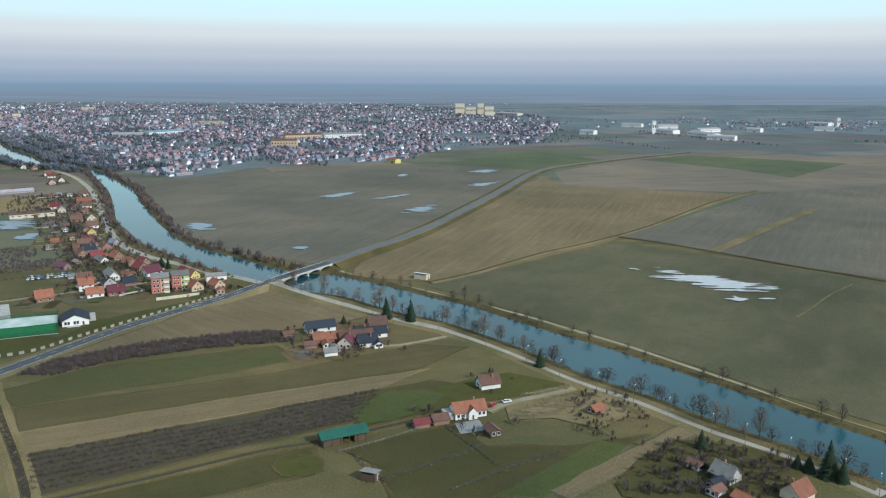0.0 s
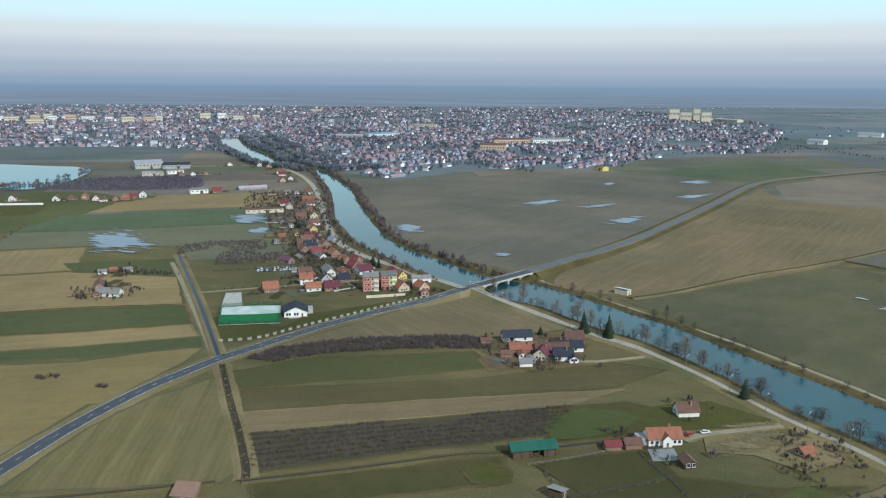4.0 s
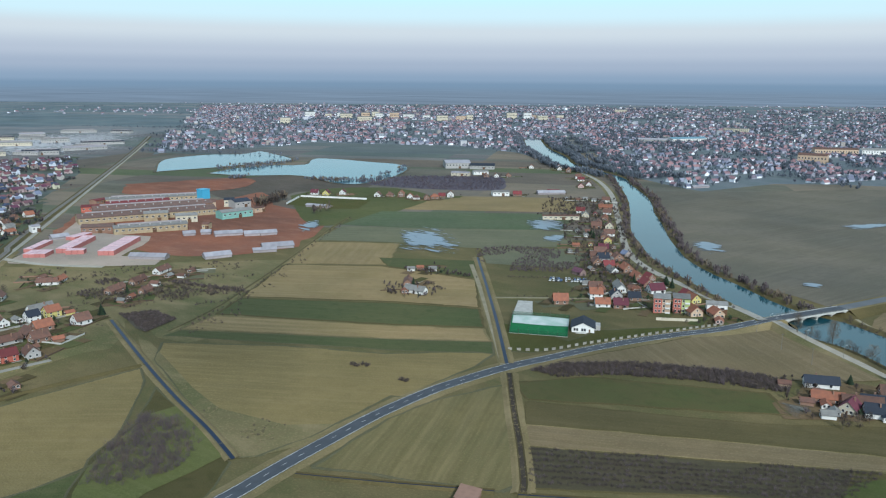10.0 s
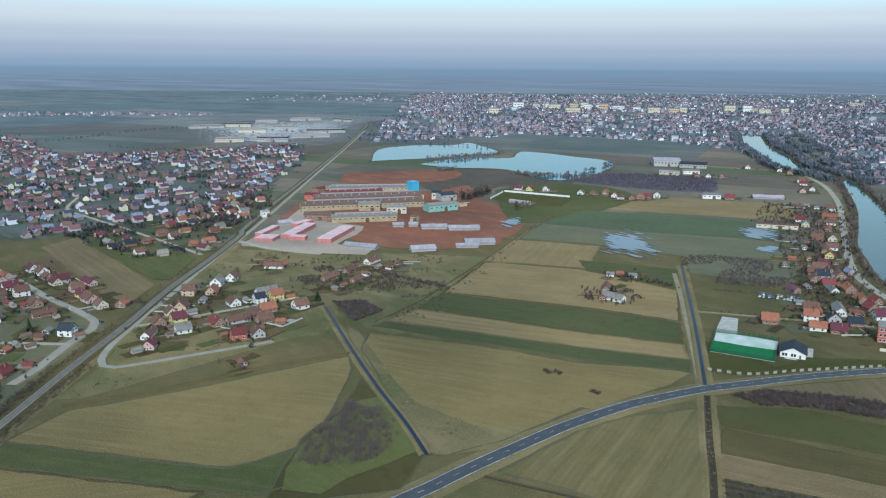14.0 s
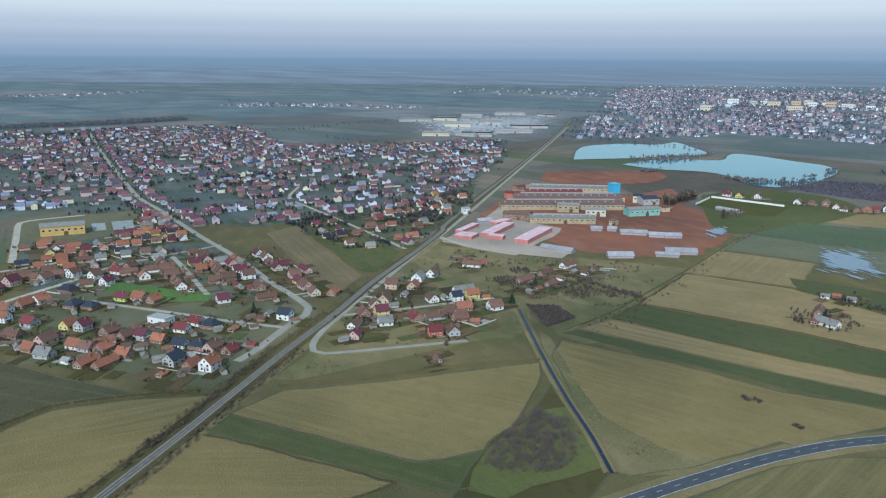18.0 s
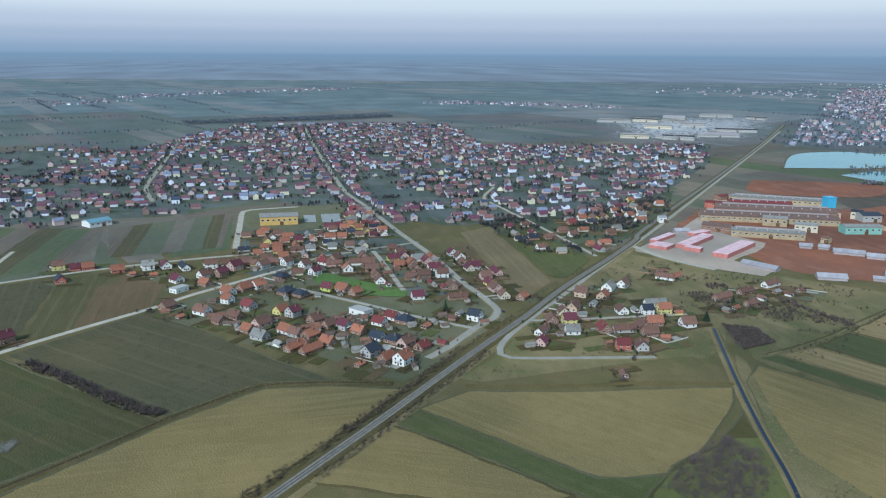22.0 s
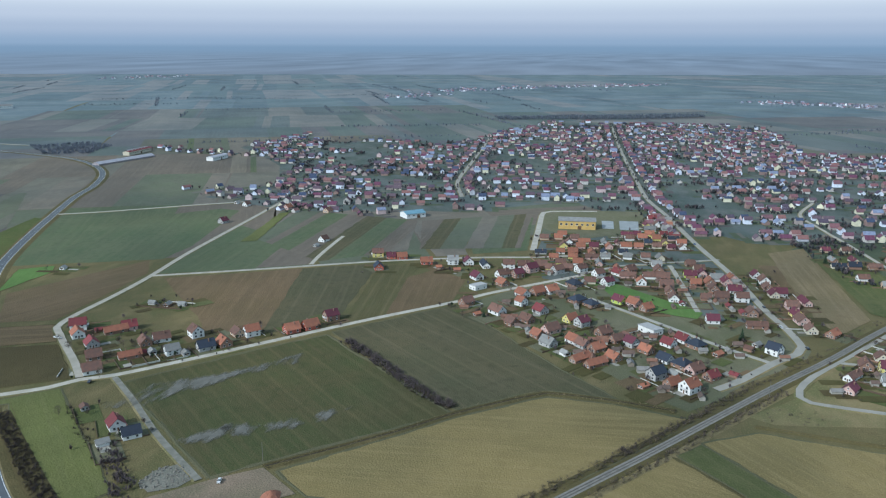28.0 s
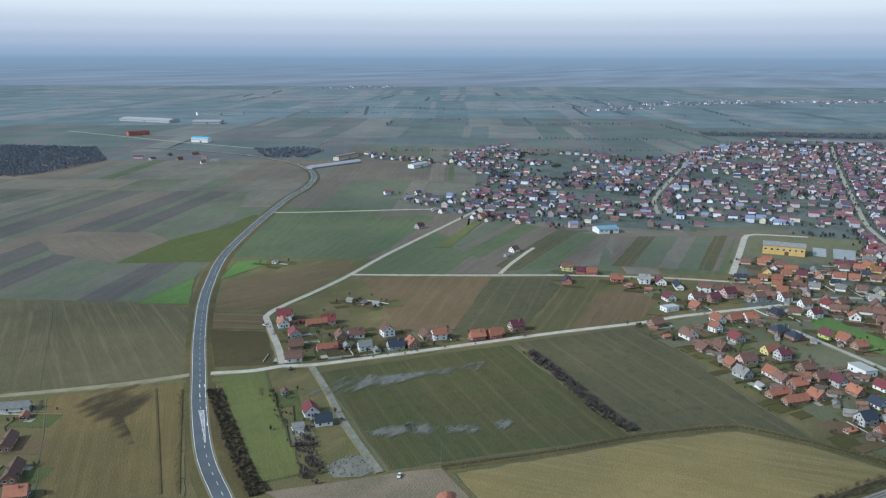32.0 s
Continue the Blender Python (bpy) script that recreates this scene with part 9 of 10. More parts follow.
def plant(proto, x, y, s=None):
    s = s or plant_r.uniform(0.75, 1.25)
    m = pose(x, y, 0.15, 0, 0, plant_r.uniform(0, 360)) @ Matrix.Diagonal((s, s, s * plant_r.uniform(0.9, 1.1), 1))
    if proto.get("first"):
        proto.matrix_basis = m
        del proto["first"]
        return proto
    k = proto.scale
    c = copy_thing(proto, m @ Matrix.Diagonal((1 / k[0], 1 / k[1], 1 / k[2], 1)))
    if "first" in c:
        del c["first"]
    return c


nd = shifted(RIVER_NEAR_DOWN, -1.0, 4.0)
for i, p in enumerate(nd):
    if plant_r.random() < 0.9:
        plant(plant_r.choice((TREES[0], TREES[1], TREES[3], TREES[1], TREES[4], TREES[2])), p[0] + plant_r.uniform(-2.0, 1.0), p[1] + plant_r.uniform(-2.0, 1.0), plant_r.uniform(0.6, 1.25))
fd = shifted(RIVER_FAR_DOWN, 2.5, 9.0)
for p in fd:
    if plant_r.random() < 0.75:
        plant(plant_r.choice((TREES[0], TREES[3], TREES[2], TREES[1])), p[0] + plant_r.uniform(-1, 2), p[1] + plant_r.uniform(-1, 2), plant_r.uniform(0.5, 0.9))
for x, y in CONIFERS + CONIFERS_SOUTH:
    plant(plant_r.choice(CON), x, y, plant_r.uniform(0.55, 0.85))
for x, y in CONIFERS_HAMLET:
    plant(CON[1], x, y, 0.8)


def thicket(name, spots, label, seed, tall=(1.5, 3.5), twigs=26, mats=("twig", "twig_pale"), spread=0.9, category="hedge", thin=1.0):
    """Bare shrubs, joined: each a fan of thin stems."""
    r = random.Random(seed)
    V, F, I = [], [], []
    for x, y in spots:
        h = r.uniform(*tall)
        mi = 0 if r.random() < 0.75 else 1
        for k in range(twigs):
            t, e = r.uniform(0, 6.283), r.random()
            x0, y0 = x + r.uniform(-0.5, 0.5), y + r.uniform(-0.5, 0.5)
            x1, y1, z1 = x0 + math.cos(t) * spread * e * h * 0.45, y0 + math.sin(t) * spread * e * h * 0.45, h * r.uniform(0.55, 1.0)
            d = (0.035 + 0.012 * h) * thin
            b = len(V)
            V += [(x0 - d, y0, 0.1), (x0 + d, y0, 0.1), (x1, y1, z1)]
            F.append((b, b + 1, b + 2))
            I.append(mi)
            V += [(x1, y1, z1 * 0.5), (x1 + d, y1 + d, z1 * 0.55), (x1 + r.uniform(-0.6, 0.6), y1 + r.uniform(-0.6, 0.6), z1 * 1.05)]
            F.append((b + 3, b + 4, b + 5))
            I.append(mi)
    return tagged(new(name, mesh_of(name, V, F, list(mats), I)), label, category, kind="stuff")


def on_line(pts, step, wide, seed, off=0.0, skip=0.0):
    r = random.Random(seed)
    line = smooth(pts, step)
    nn = sides(line)[1]
    got = []
    for p, q in zip(line, nn):
        for _ in range(max(1, int(wide / 1.6))):
            if r.random() >= skip:
                o = off + r.uniform(-wide / 2, wide / 2)
                got.append((p[0] + q[0] * o + r.uniform(-0.5, 0.5) * step, p[1] + q[1] * o + r.uniform(-0.5, 0.5) * step))
    return got


def clumped(spots):
    """Keeps the spots of a few loose clumps."""
    return [q for q in spots if noise.noise((q[0] * 0.045, q[1] * 0.045, 2.0)) > 0.16]


thicket("hedge", on_line(HEDGE, 1.2, 8, 1), "bare brown hedge thicket between two fields", 1, (1.6, 3.6), 30, ("twig_mauve", "twig"), thin=0.7)
thicket("hedge", on_line(HEDGE_FARM, 1.8, 8, 2, 0.0, 0.3), "dark bare hedge beside the field", 2, (1.0, 2.3), 30, ("twig", "twig_mauve"), thin=0.6)
thicket("grove", [(x + 3 * noise.noise((x, y, 1.0)), y + 3 * noise.noise((x, y, 5.0))) for x, y in in_area(GROVE, 620, 3)], "grove of bare young trees in rough grass", 3, (1.2, 4.2), 24, ("twig_mauve", "twig_pale"), 1.7, thin=0.4, category="grove")
sheet("bramble_ground", THICKET, "brushland", 0.3, "dark bramble ground", "rough ground", True, 2)
thicket("thicket", in_area(THICKET, 700, 4), "dark bare bramble patch", 4, (0.8, 1.8), 26, ("twig", "twig_mauve"))
orch = []
for k in range(7):
    f = 0.06 + 0.88 * k / 6
    row = [(a[0] * (1 - f) + b[0] * f, a[1] * (1 - f) + b[1] * f) for a, b in zip(ORCHARD[:3], (ORCHARD[5], ORCHARD[4], ORCHARD[3]))]
    orch += on_line(row, 0.9, 1.6, 50 + k, 0.0, 0.05)
orch = [q for q in orch if noise.noise((q[0] * 0.02, q[1] * 0.02, 4.0)) > -0.5]
thicket("orchard", orch, "rows of small bare orchard bushes", 5, (1.0, 1.9), 18, ("twig", "twig_mauve"), thin=0.7, category="orchard")
thicket("river_bushes", on_line(RIVER_FAR_UP[4:], 3.0, 5, 6, 3.0, 0.5), "bare bushes along the far river bank", 6, (1.0, 3.4), 18, ("twig_mauve", "twig_pale"), thin=0.6, category="bushes")
thicket("river_bushes", on_line(RIVER_NEAR_UP[4:-3], 2.8, 5, 7, -3.0, 0.4), "bare bushes between street and river", 7, (1.2, 4.2), 18, ("twig_mauve", "twig_pale"), thin=0.6, category="bushes")
thicket("river_bushes", on_line(RIVER_NEAR_DOWN, 2.2, 4, 8, -1.5, 0.25), "low bare bushes on the near river bank", 8, (0.8, 2.6), 18, category="bushes")
thicket("river_bushes", on_line(RIVER_FAR_DOWN, 1.4, 4, 9, 0.8, 0.1), "low dark bushes on the far river bank", 9, (0.8, 2.6), 22, category="bushes")
ribbon("rail_verge", RAILWAY[:6], [(5.0, 0.08), (6.5, 0.4), (9.5, 0.08)], "bank_dark", "dark overgrown verge of the railway", "verge", step=12)
ribbon("rail_verge", RAILWAY[:9], [(-9.5, 0.08), (-7.0, 0.3), (-5.0, 0.08)], "bank", "dry grass verge of the railway", "verge", step=12)
thicket("rail_bushes", on_line(RAILWAY[:5], 1.1, 6, 134, 8.5, 0.15), "dark bare brush on the railway verge", 135, (0.7, 2.0), 18, ("twig", "bark"), thin=0.8, category="bushes")
thicket("rail_bushes", on_line(RAILWAY[2:9], 3.0, 3, 10, 7.5, 0.45), "bare bushes beside the railway", 10, (0.8, 2.6), 14, category="bushes")
thicket("rail_bushes", on_line(RAILWAY[:6], 2.5, 4, 11, 7.0, 0.3), "dark bare bushes along the railway bank", 11, (0.8, 2.2), 14, category="bushes")
thicket("reeds", on_line(DITCH_VILLAGE, 1.6, 5, 12, 0, 0.2), "dry brown reeds along the ditch", 12, (0.6, 1.4), 12, ("reed", "twig"), category="reeds")
thicket("reeds", on_line(DITCH_SOUTH, 1.5, 4, 13, 0, 0.2), "dry reeds along the ditch", 13, (0.6, 1.3), 12, ("reed", "twig"), category="reeds")
thicket("scrub", clumped(in_area(SCRUB, 1000, 14)), "scattered bare bushes in rough grass", 14, (0.6, 1.8), 14, category="bushes")
bank_line = smooth(RIVER_NEAR_UP, 20)


def by_street(q):
    return np.min(np.hypot(bank_line[:, 0] - q[0], bank_line[:, 1] - q[1])) < 95


thicket("garden_bushes", [q for q in in_area(GARDENS_RIVER, 900, 15) if by_street(q)], "bare garden bushes by the riverside houses", 15, (1.0, 3.5), 14, category="bushes")

# lamp posts along the riverside road
lamp = new("street_lamp")
tagged(lamp, "white street lamp on a tall slim post", "street lamp", "riverside lamps")
s = Shape()
s.tube((0, 0, 0), (0, 0, 7), 0.1, 0.07)
part("pole", s, "wood_grey", lamp)
s = Shape()
s.tube((0, 0, 6.9), (1.4, 0, 7.5), 0.05, 0.04)
part("arm", s, "concrete", lamp)
s = Shape()
s.box(1.2, 1.9, -0.15, 0.15, 7.4, 7.55)
part("head", s, "wall_white", lamp)
lp = shifted(TOWPATH, -3.4, 38.0)
for i, p in enumerate(lp):
    mm = pose(p[0], p[1], 0.1, 0, 0, 60)
    if i == 0:
        lamp.matrix_basis = mm
    else:
        copy_thing(lamp, mm)

# small bare trees in the gardens
for i, (x, y) in enumerate(HOUSE_SPOTS):
    if plant_r.random() < 0.42:
        plant(plant_r.choice((TREES[3], TREES[3], TREES[0], TREES[4], CON[0] if i % 3 == 0 else TREES[3])), x + plant_r.choice((-1, 1)) * plant_r.uniform(6, 10), y + plant_r.choice((-1, 1)) * plant_r.uniform(6, 10),
              plant_r.uniform(0.4, 0.75))

# ---- patches of ground ----
sheet("dry_grass", DRY_GRASS, "bank", 0.28, "yellow dry grass patch", "rough ground", True, 3)
sheet("rough_ground", BRUSH_SOUTH, "meadow", 0.36, "overgrown brown garden ground", "rough ground")
sheet("garden_ground", FARM_GARDEN, "lawn", 0.22, "green farm garden", "garden")
sheet("paddock", PADDOCK, "meadow", 0.24, "worn paddock beside the barn", "paddock", False, 0)
sheet("yard", HAMLET_GROUND, "soil", 0.2, "bare earth yard of the farm hamlet", "yard")
sheet("works_yard", YARD_SOUTH, "loam", 0.26, "gravel building yard beside the track", "yard", True, 3)
for q in (MUD_A, MUD_B, MUD_C, MUD_D, MUD_E):
    stained("wet_patch", q, "stain_mud", 0.5, "pale silted wet patch in the crop field", "wet patch", 1.6)
stained("damp_patch", DARK_WEST, "stain_dark", 0.5, "dark damp patch in the stubble field", "wet patch", 1.3)
sheet("lawn", LAWN_GREEN, "fresh", 0.36, "bright green grass plot among the houses", "lawn", True, 1)
field("soil", 0.14, HALF_FIELD)
field("fallow", 0.16, RAIL_FIELD)
field("green", 0.22, MID_GREEN)
field("leaf", 0.34, LANE_GREEN)
lane("house_lane", HOUSE_LANE, 3.6, "gravel", "pale lane to a lone house", 0.36)


def strips(poly, a, b, kinds, seed, wide=(10, 42)):
    """Long narrow fields side by side inside a convex outline, along the line from a to b."""
    r = random.Random(seed)
    p = np.array(poly, float)
    d = np.array(b, float) - np.array(a, float)
    d /= np.linalg.norm(d)
    n_ = np.array([-d[1], d[0]])

    def cut(q, lim, sign):
        got = []
        for u, v in zip(q, np.roll(q, -1, 0)):
            su, sv = (u @ n_ - lim) * sign, (v @ n_ - lim) * sign
            if su >= 0:
                got.append(u)
            if su * sv < 0:
                got.append(u + (v - u) * su / (su - sv))
        return np.array(got)
    s_, top, last = (p @ n_).min(), (p @ n_).max(), ""
    while s_ < top:
        w_ = r.uniform(*wide)
        q = cut(p, s_, 1)
        q = cut(q, s_ + w_, -1) if len(q) > 2 else q
        if len(q) > 2:
            last = r.choice([k for k in kinds if k != last])
            field(last, 0.10, [tuple(v) for v in q], 1.0, math.atan2(d[1], d[0]))
        s_ += w_


strips([(-772, -190), (-832, -80), (-678, -78), (-655, -166)], (-781, -143), (-674, -140), ("plain_c", "plain_d", "olive", "plain_mauve", "greyleaf"), 152, (7, 22))
strips([(-798, -335), (-772, -195), (-650, -176), (-598, -240), (-664, -328)], (-778, -294), (-626, -297), ("plain_c", "plain_d", "olive", "greyleaf", "plain_mauve", "plain_green"), 153, (9, 26))
strips(WEST_STRIPS, STRIP_LINE[0], STRIP_LINE[1], ("plain_mauve", "plain_dusk", "plain_d", "plain_a", "plain_dusk", "plain_c"), 151)

# margins of rough grass round the fields, joined
mg = Shape()
mr_ = random.Random(71)
for kind_, rim_ in FIELDS:
    if np.abs(rim_).max() > 560:
        continue
    z_ = 0.50 + 0.04 * mr_.random()
    wd = mr_.uniform(0.5, 1.1)
    mi_ = mr_.choice((1, 1, 2, 2, 3))
    c_ = rim_.mean(0)
    nx_ = np.roll(rim_, -1, 0)
    for a, b in zip(rim_, nx_):
        L_ = np.linalg.norm(b - a)
        if L_ < 0.3:
            continue
        n_ = np.array([-(b - a)[1], (b - a)[0]]) / L_ * wd * mr_.uniform(0.6, 1.4)
        mg.face([(*(a - n_), 0.1), (*(b - n_), 0.1), (*b, z_ - 0.25), (*a, z_ - 0.25)], mi_)
        mg.face([(*a, z_ - 0.25), (*b, z_ - 0.25), (*(b + n_), 0.1), (*(a + n_), 0.1)], mi_)
tagged(new("field_margins", mg.mesh("field_margins", "brown", "heath", "bank_dark", "bank")), "rough grass margins between the fields", "field margins", kind="stuff")

sheet("school_ground", SCHOOL_YARD, "yardgrass", 0.3, "worn green school grounds", "yard", False, 0)
sheet("forecourt", FORECOURT, "pinkdust", 0.3, "dusty beige forecourt of the brickworks", "yard")
sheet("meadow", PITCH_LAND, "green", 0.2, "green meadow beside the football pitch", "meadow")
stained("stone_yard", STONE_YARD, "stain_stone", 0.2, "pale stone yard of a works beyond the village", "yard", 1.0)
sheet("grove_ground", GROVE_LAND, "leaf", 0.3, "rough green grass under the grove", "rough ground")
sheet("clay_bank", CLAY_BANK, "redclay", 0.4, "reddish clay bank behind the works", "clay bank", True, 8)
sheet("rough_ground", HAMLET_SCRUB, "scrubland", 0.065, "dry rough grass land round the hamlet", "rough ground")
for q in (WHEEL_A, WHEEL_B):
    ribbon("wheel_track", q, [(-0.45, 0.5), (0.45, 0.5)], "bank_dark", "dark wheel track along the field edge", "track", step=10)
sheet("rubble_ground", RUBBLE, "mud", 0.22, "trampled ground under the rubble", "rough ground")
# ---- brush, hedges, woods ----
rough_trees("brush", in_area(BRUSH_SOUTH, 170, 81), ["twig", "twig_mauve"], "bare fruit trees round the southern houses", 81, (1.8, 4.2), 40, 0.028)
rough_trees("brush", in_area(BRUSH_MIDDLE, 80, 82), ["twig", "twig_mauve"], "bare fruit trees in the rough garden", 82, (1.5, 3.4), 40, 0.028)
thicket("hedge", on_line(HIGHWAY_HEDGE, 0.8, 8, 83, 0.0, 0.05), "brown bare thicket beside the highway", 83, (0.9, 2.4), 26, ("twig", "twig_mauve"), thin=0.8)
thicket("hedge", on_line(HIGHWAY_HEDGE_B, 1.4, 4, 84), "thin bare hedge beside the green strip", 84, (0.9, 2.0), 16)
thicket("hedge", on_line(HIGHWAY_STRIP, 1.8, 3, 85), "brown weeds along the highway ditch", 85, (0.5, 1.2), 14, ("reed", "twig"))
ribbon("hedge_ground", HIGHWAY_HEDGE, [(-5.5, 0.1), (-3.5, 0.55), (3.5, 0.55), (5.5, 0.1)], "brown", "dark weedy ground under the highway thicket", "rough ground", step=8)
rough_trees("brush", in_area(HOUSE_BRUSH, 150, 86), ["twig_mauve", "twig"], "bare brush beside the dark-roofed house", 86, (1.8, 3.6), 34, 0.035)
thicket("vineyard", in_area(ORCHARD_ROWS, 1900, 87), "dark rows of bare fruit trees beside the road", 87, (1.4, 2.8), 20, ("twig", "twig_mauve"), thin=0.7, category="orchard")
thicket("brush", on_line([(-463, 313), (-437, 318), (-404, 326)], 1.0, 6, 191, 0.0, 0.2) + on_line([(-395, 306), (-402, 285)], 1.6, 3, 192, 0.0, 0.3) + in_area([(-490, 256), (-484, 272), (-466, 268), (-468, 254)], 70, 193) + in_area([(-506, 280), (-502, 296), (-488, 292), (-492, 278)], 60, 194), "dark bare brush round the hamlet", 195, (1.0, 2.8), 20, ("twig", "twig_mauve"), category="bushes")
thicket("scrub", clumped(in_area(HAMLET_SCRUB, 1500, 98)), "scattered bare bushes in dry grass", 98, (0.7, 2.2), 16, category="bushes")
thicket("rail_bushes", on_line(RAILWAY[1:5], 1.2, 4, 131, -6.5, 0.08) + on_line(RAILWAY[1:4], 1.6, 4, 132, 7.0, 0.45), "dark bare brush along the railway bank", 133, (1.0, 2.8), 20, thin=0.7, category="bushes")
rough_trees("garden_trees", in_area([(-345, 400), (-325, 420), (-296, 412), (-300, 384), (-325, 378)], 90, 183) + in_area([(-365, 440), (-345, 462), (-300, 452), (-330, 436)], 70, 184), ["twig", "twig_mauve"], "bare trees round the lone field houses", 185, (1.5, 3.6), 34, 0.04)
thicket("brush", in_area(VILLAGE_BRUSH, 160, 88) + in_area(VILLAGE_BRUSH_B, 300, 89), "bare brush behind the hamlet", 88, (1.2, 3.0), 16, category="bushes")
for x, y in FIELD_BUSHES:
    thicket("field_bush", [(x + plant_r.uniform(-2.5, 2.5), y + plant_r.uniform(-1.2, 1.2)) for _ in range(14)], "lone dark bare bush in the field", int(x) % 97, (1.0, 2.4), 20, category="bush")
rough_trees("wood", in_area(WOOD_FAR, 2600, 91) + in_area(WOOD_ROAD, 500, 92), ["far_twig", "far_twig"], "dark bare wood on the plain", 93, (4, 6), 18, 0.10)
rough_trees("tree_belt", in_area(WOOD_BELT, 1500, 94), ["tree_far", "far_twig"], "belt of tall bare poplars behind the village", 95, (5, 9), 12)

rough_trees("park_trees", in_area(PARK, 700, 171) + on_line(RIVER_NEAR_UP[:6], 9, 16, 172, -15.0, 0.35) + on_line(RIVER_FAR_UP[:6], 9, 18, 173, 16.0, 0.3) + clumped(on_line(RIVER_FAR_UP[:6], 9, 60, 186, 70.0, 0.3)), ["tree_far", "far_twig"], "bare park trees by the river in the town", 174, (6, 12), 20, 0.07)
stained("stone_yard", INDUSTRY_YARD, "stain_stone", 0.22, "wide pale yards of works beyond the village", "yard", 1.05)
for k_, (x, y) in enumerate(((-1893, 734), (-1904, 833), (-1956, 940), (-2029, 1082), (-1515, 637), (-1480, 711), (-1516, 809), (-1719, 781), (-1740, 882), (-1620, 905))):
    tagged(hall((x, y), (x + (34 if k_ % 2 else 22), y + (52 if k_ % 3 else 80)), 16, 6 + k_ % 3, ("grey", "slate", "white", "grey")[k_ % 4], ("grey", "cream", "grey")[k_ % 3]), "pale industrial hall in the works yard", "hall")
thicket("brush", [q for q in in_area(BRUSH_RIVERSIDE, 1300, 175) if noise.noise((q[0] * 0.03, q[1] * 0.03, 6.0)) > -0.12], "dark bare brush on a fallow garden field", 176, (0.8, 2.4), 18, ("twig_mauve", "twig"), category="bushes")
thicket("hedge", on_line([(-286.5, 468.5), (-257.2, 485.3), (-237.3, 490.2)], 1.2, 3, 177) + on_line([(-253, 424), (-231, 438), (-210, 444.5), (-180, 459)], 2.0, 1, 178, 2.5, 0.4), "low bare garden hedges", 179, (0.6, 1.6), 16)
rough_trees("garden_trees", [q for q in in_area(GARDENS_RIVER, 620, 180) if free(q, 5) and by_street(q)] + in_area([(-262, 520), (-232, 545), (-205, 500), (-235, 478)], 60, 181), ["twig", "twig_mauve"], "bare fruit trees in the riverside gardens", 182, (2.0, 4.6), 34, 0.04)
rough_trees("brushwood", in_area(BRUSHWOOD, 1900, 101), ["brush_violet", "twig_mauve"], "purple-brown young wood beside the lake", 102, (1.5, 3.6), 16)
rough_trees("lake_trees", in_area(SPIT, 160, 103) + clumped(on_line(LAKE_SHORE, 4.0, 16, 104, 0.0, 0.3)), ["far_twig", "twig_pale"], "bare trees and scrub along the lake shore", 105, (3, 8), 14)
rough_trees("river_trees", on_line(RIVER_FAR_UP[5:], 6.0, 7, 120, 5.0, 0.35) + on_line(RIVER_NEAR_UP[5:-2], 6.0, 4, 121, -4.0, 0.25), ["twig_mauve", "twig_pale"], "bare trees lining the river", 122, (3.5, 8), 26, 0.045)
rough_trees("poplars", on_line(POPLAR_ROW, 6.0, 5, 106) + on_line(POPLAR_PITCH, 7.0, 3, 107), ["twig", "twig_pale"], "row of tall thin bare poplars by the pitch", 108, (10, 15), 16)
sheet("brush_ground", BRUSHWOOD, "violet_ground", 0.27, "brown undergrowth of the young wood", "rough ground")
sheet("lake_land", LAKE_LAND, "brushland", 0.1, "dry brown land along the lake", "rough ground")
stained("dry_patch", STRAW_FARM, "stain_straw", 0.46, "tufts of yellow dry grass by the farm lane", "dry grass", 1.25)
stained("dry_patch", STRAW_FARM_B, "stain_straw", 0.47, "tufts of yellow dry grass by the farm lane", "dry grass", 1.25)
stained("gravel_patch", HAMLET_YARD, "stain_mud", 0.5, "grey trampled yard of the hamlet", "yard", 1.2)
lane("farm_drive", FARM_DRIVE, 3.2, "track", "brown dirt lane to the farmhouse", 0.3)
lane("field_lane", CLAY_LANE, 1.7, "bank_dark", "rutted dirt lane along the edge of the fields", 0.36)
thicket("hedge", on_line(CLAY_LANE, 2.0, 3, 141, 4.0, 0.5), "bare bushes along the dirt lane", 142, (0.7, 2.0), 16)
lane("farm_drive", HAMLET_DRIVE, 2.4, "track", "pale dirt lane to the hamlet", 0.3)
thicket("brush", in_area(STRAW_FARM, 160, 110) + in_area(STRAW_FARM_B, 120, 111), "tufts of tall dry grass and twigs", 112, (0.5, 1.2), 12, ("reed", "reed"), category="bushes")
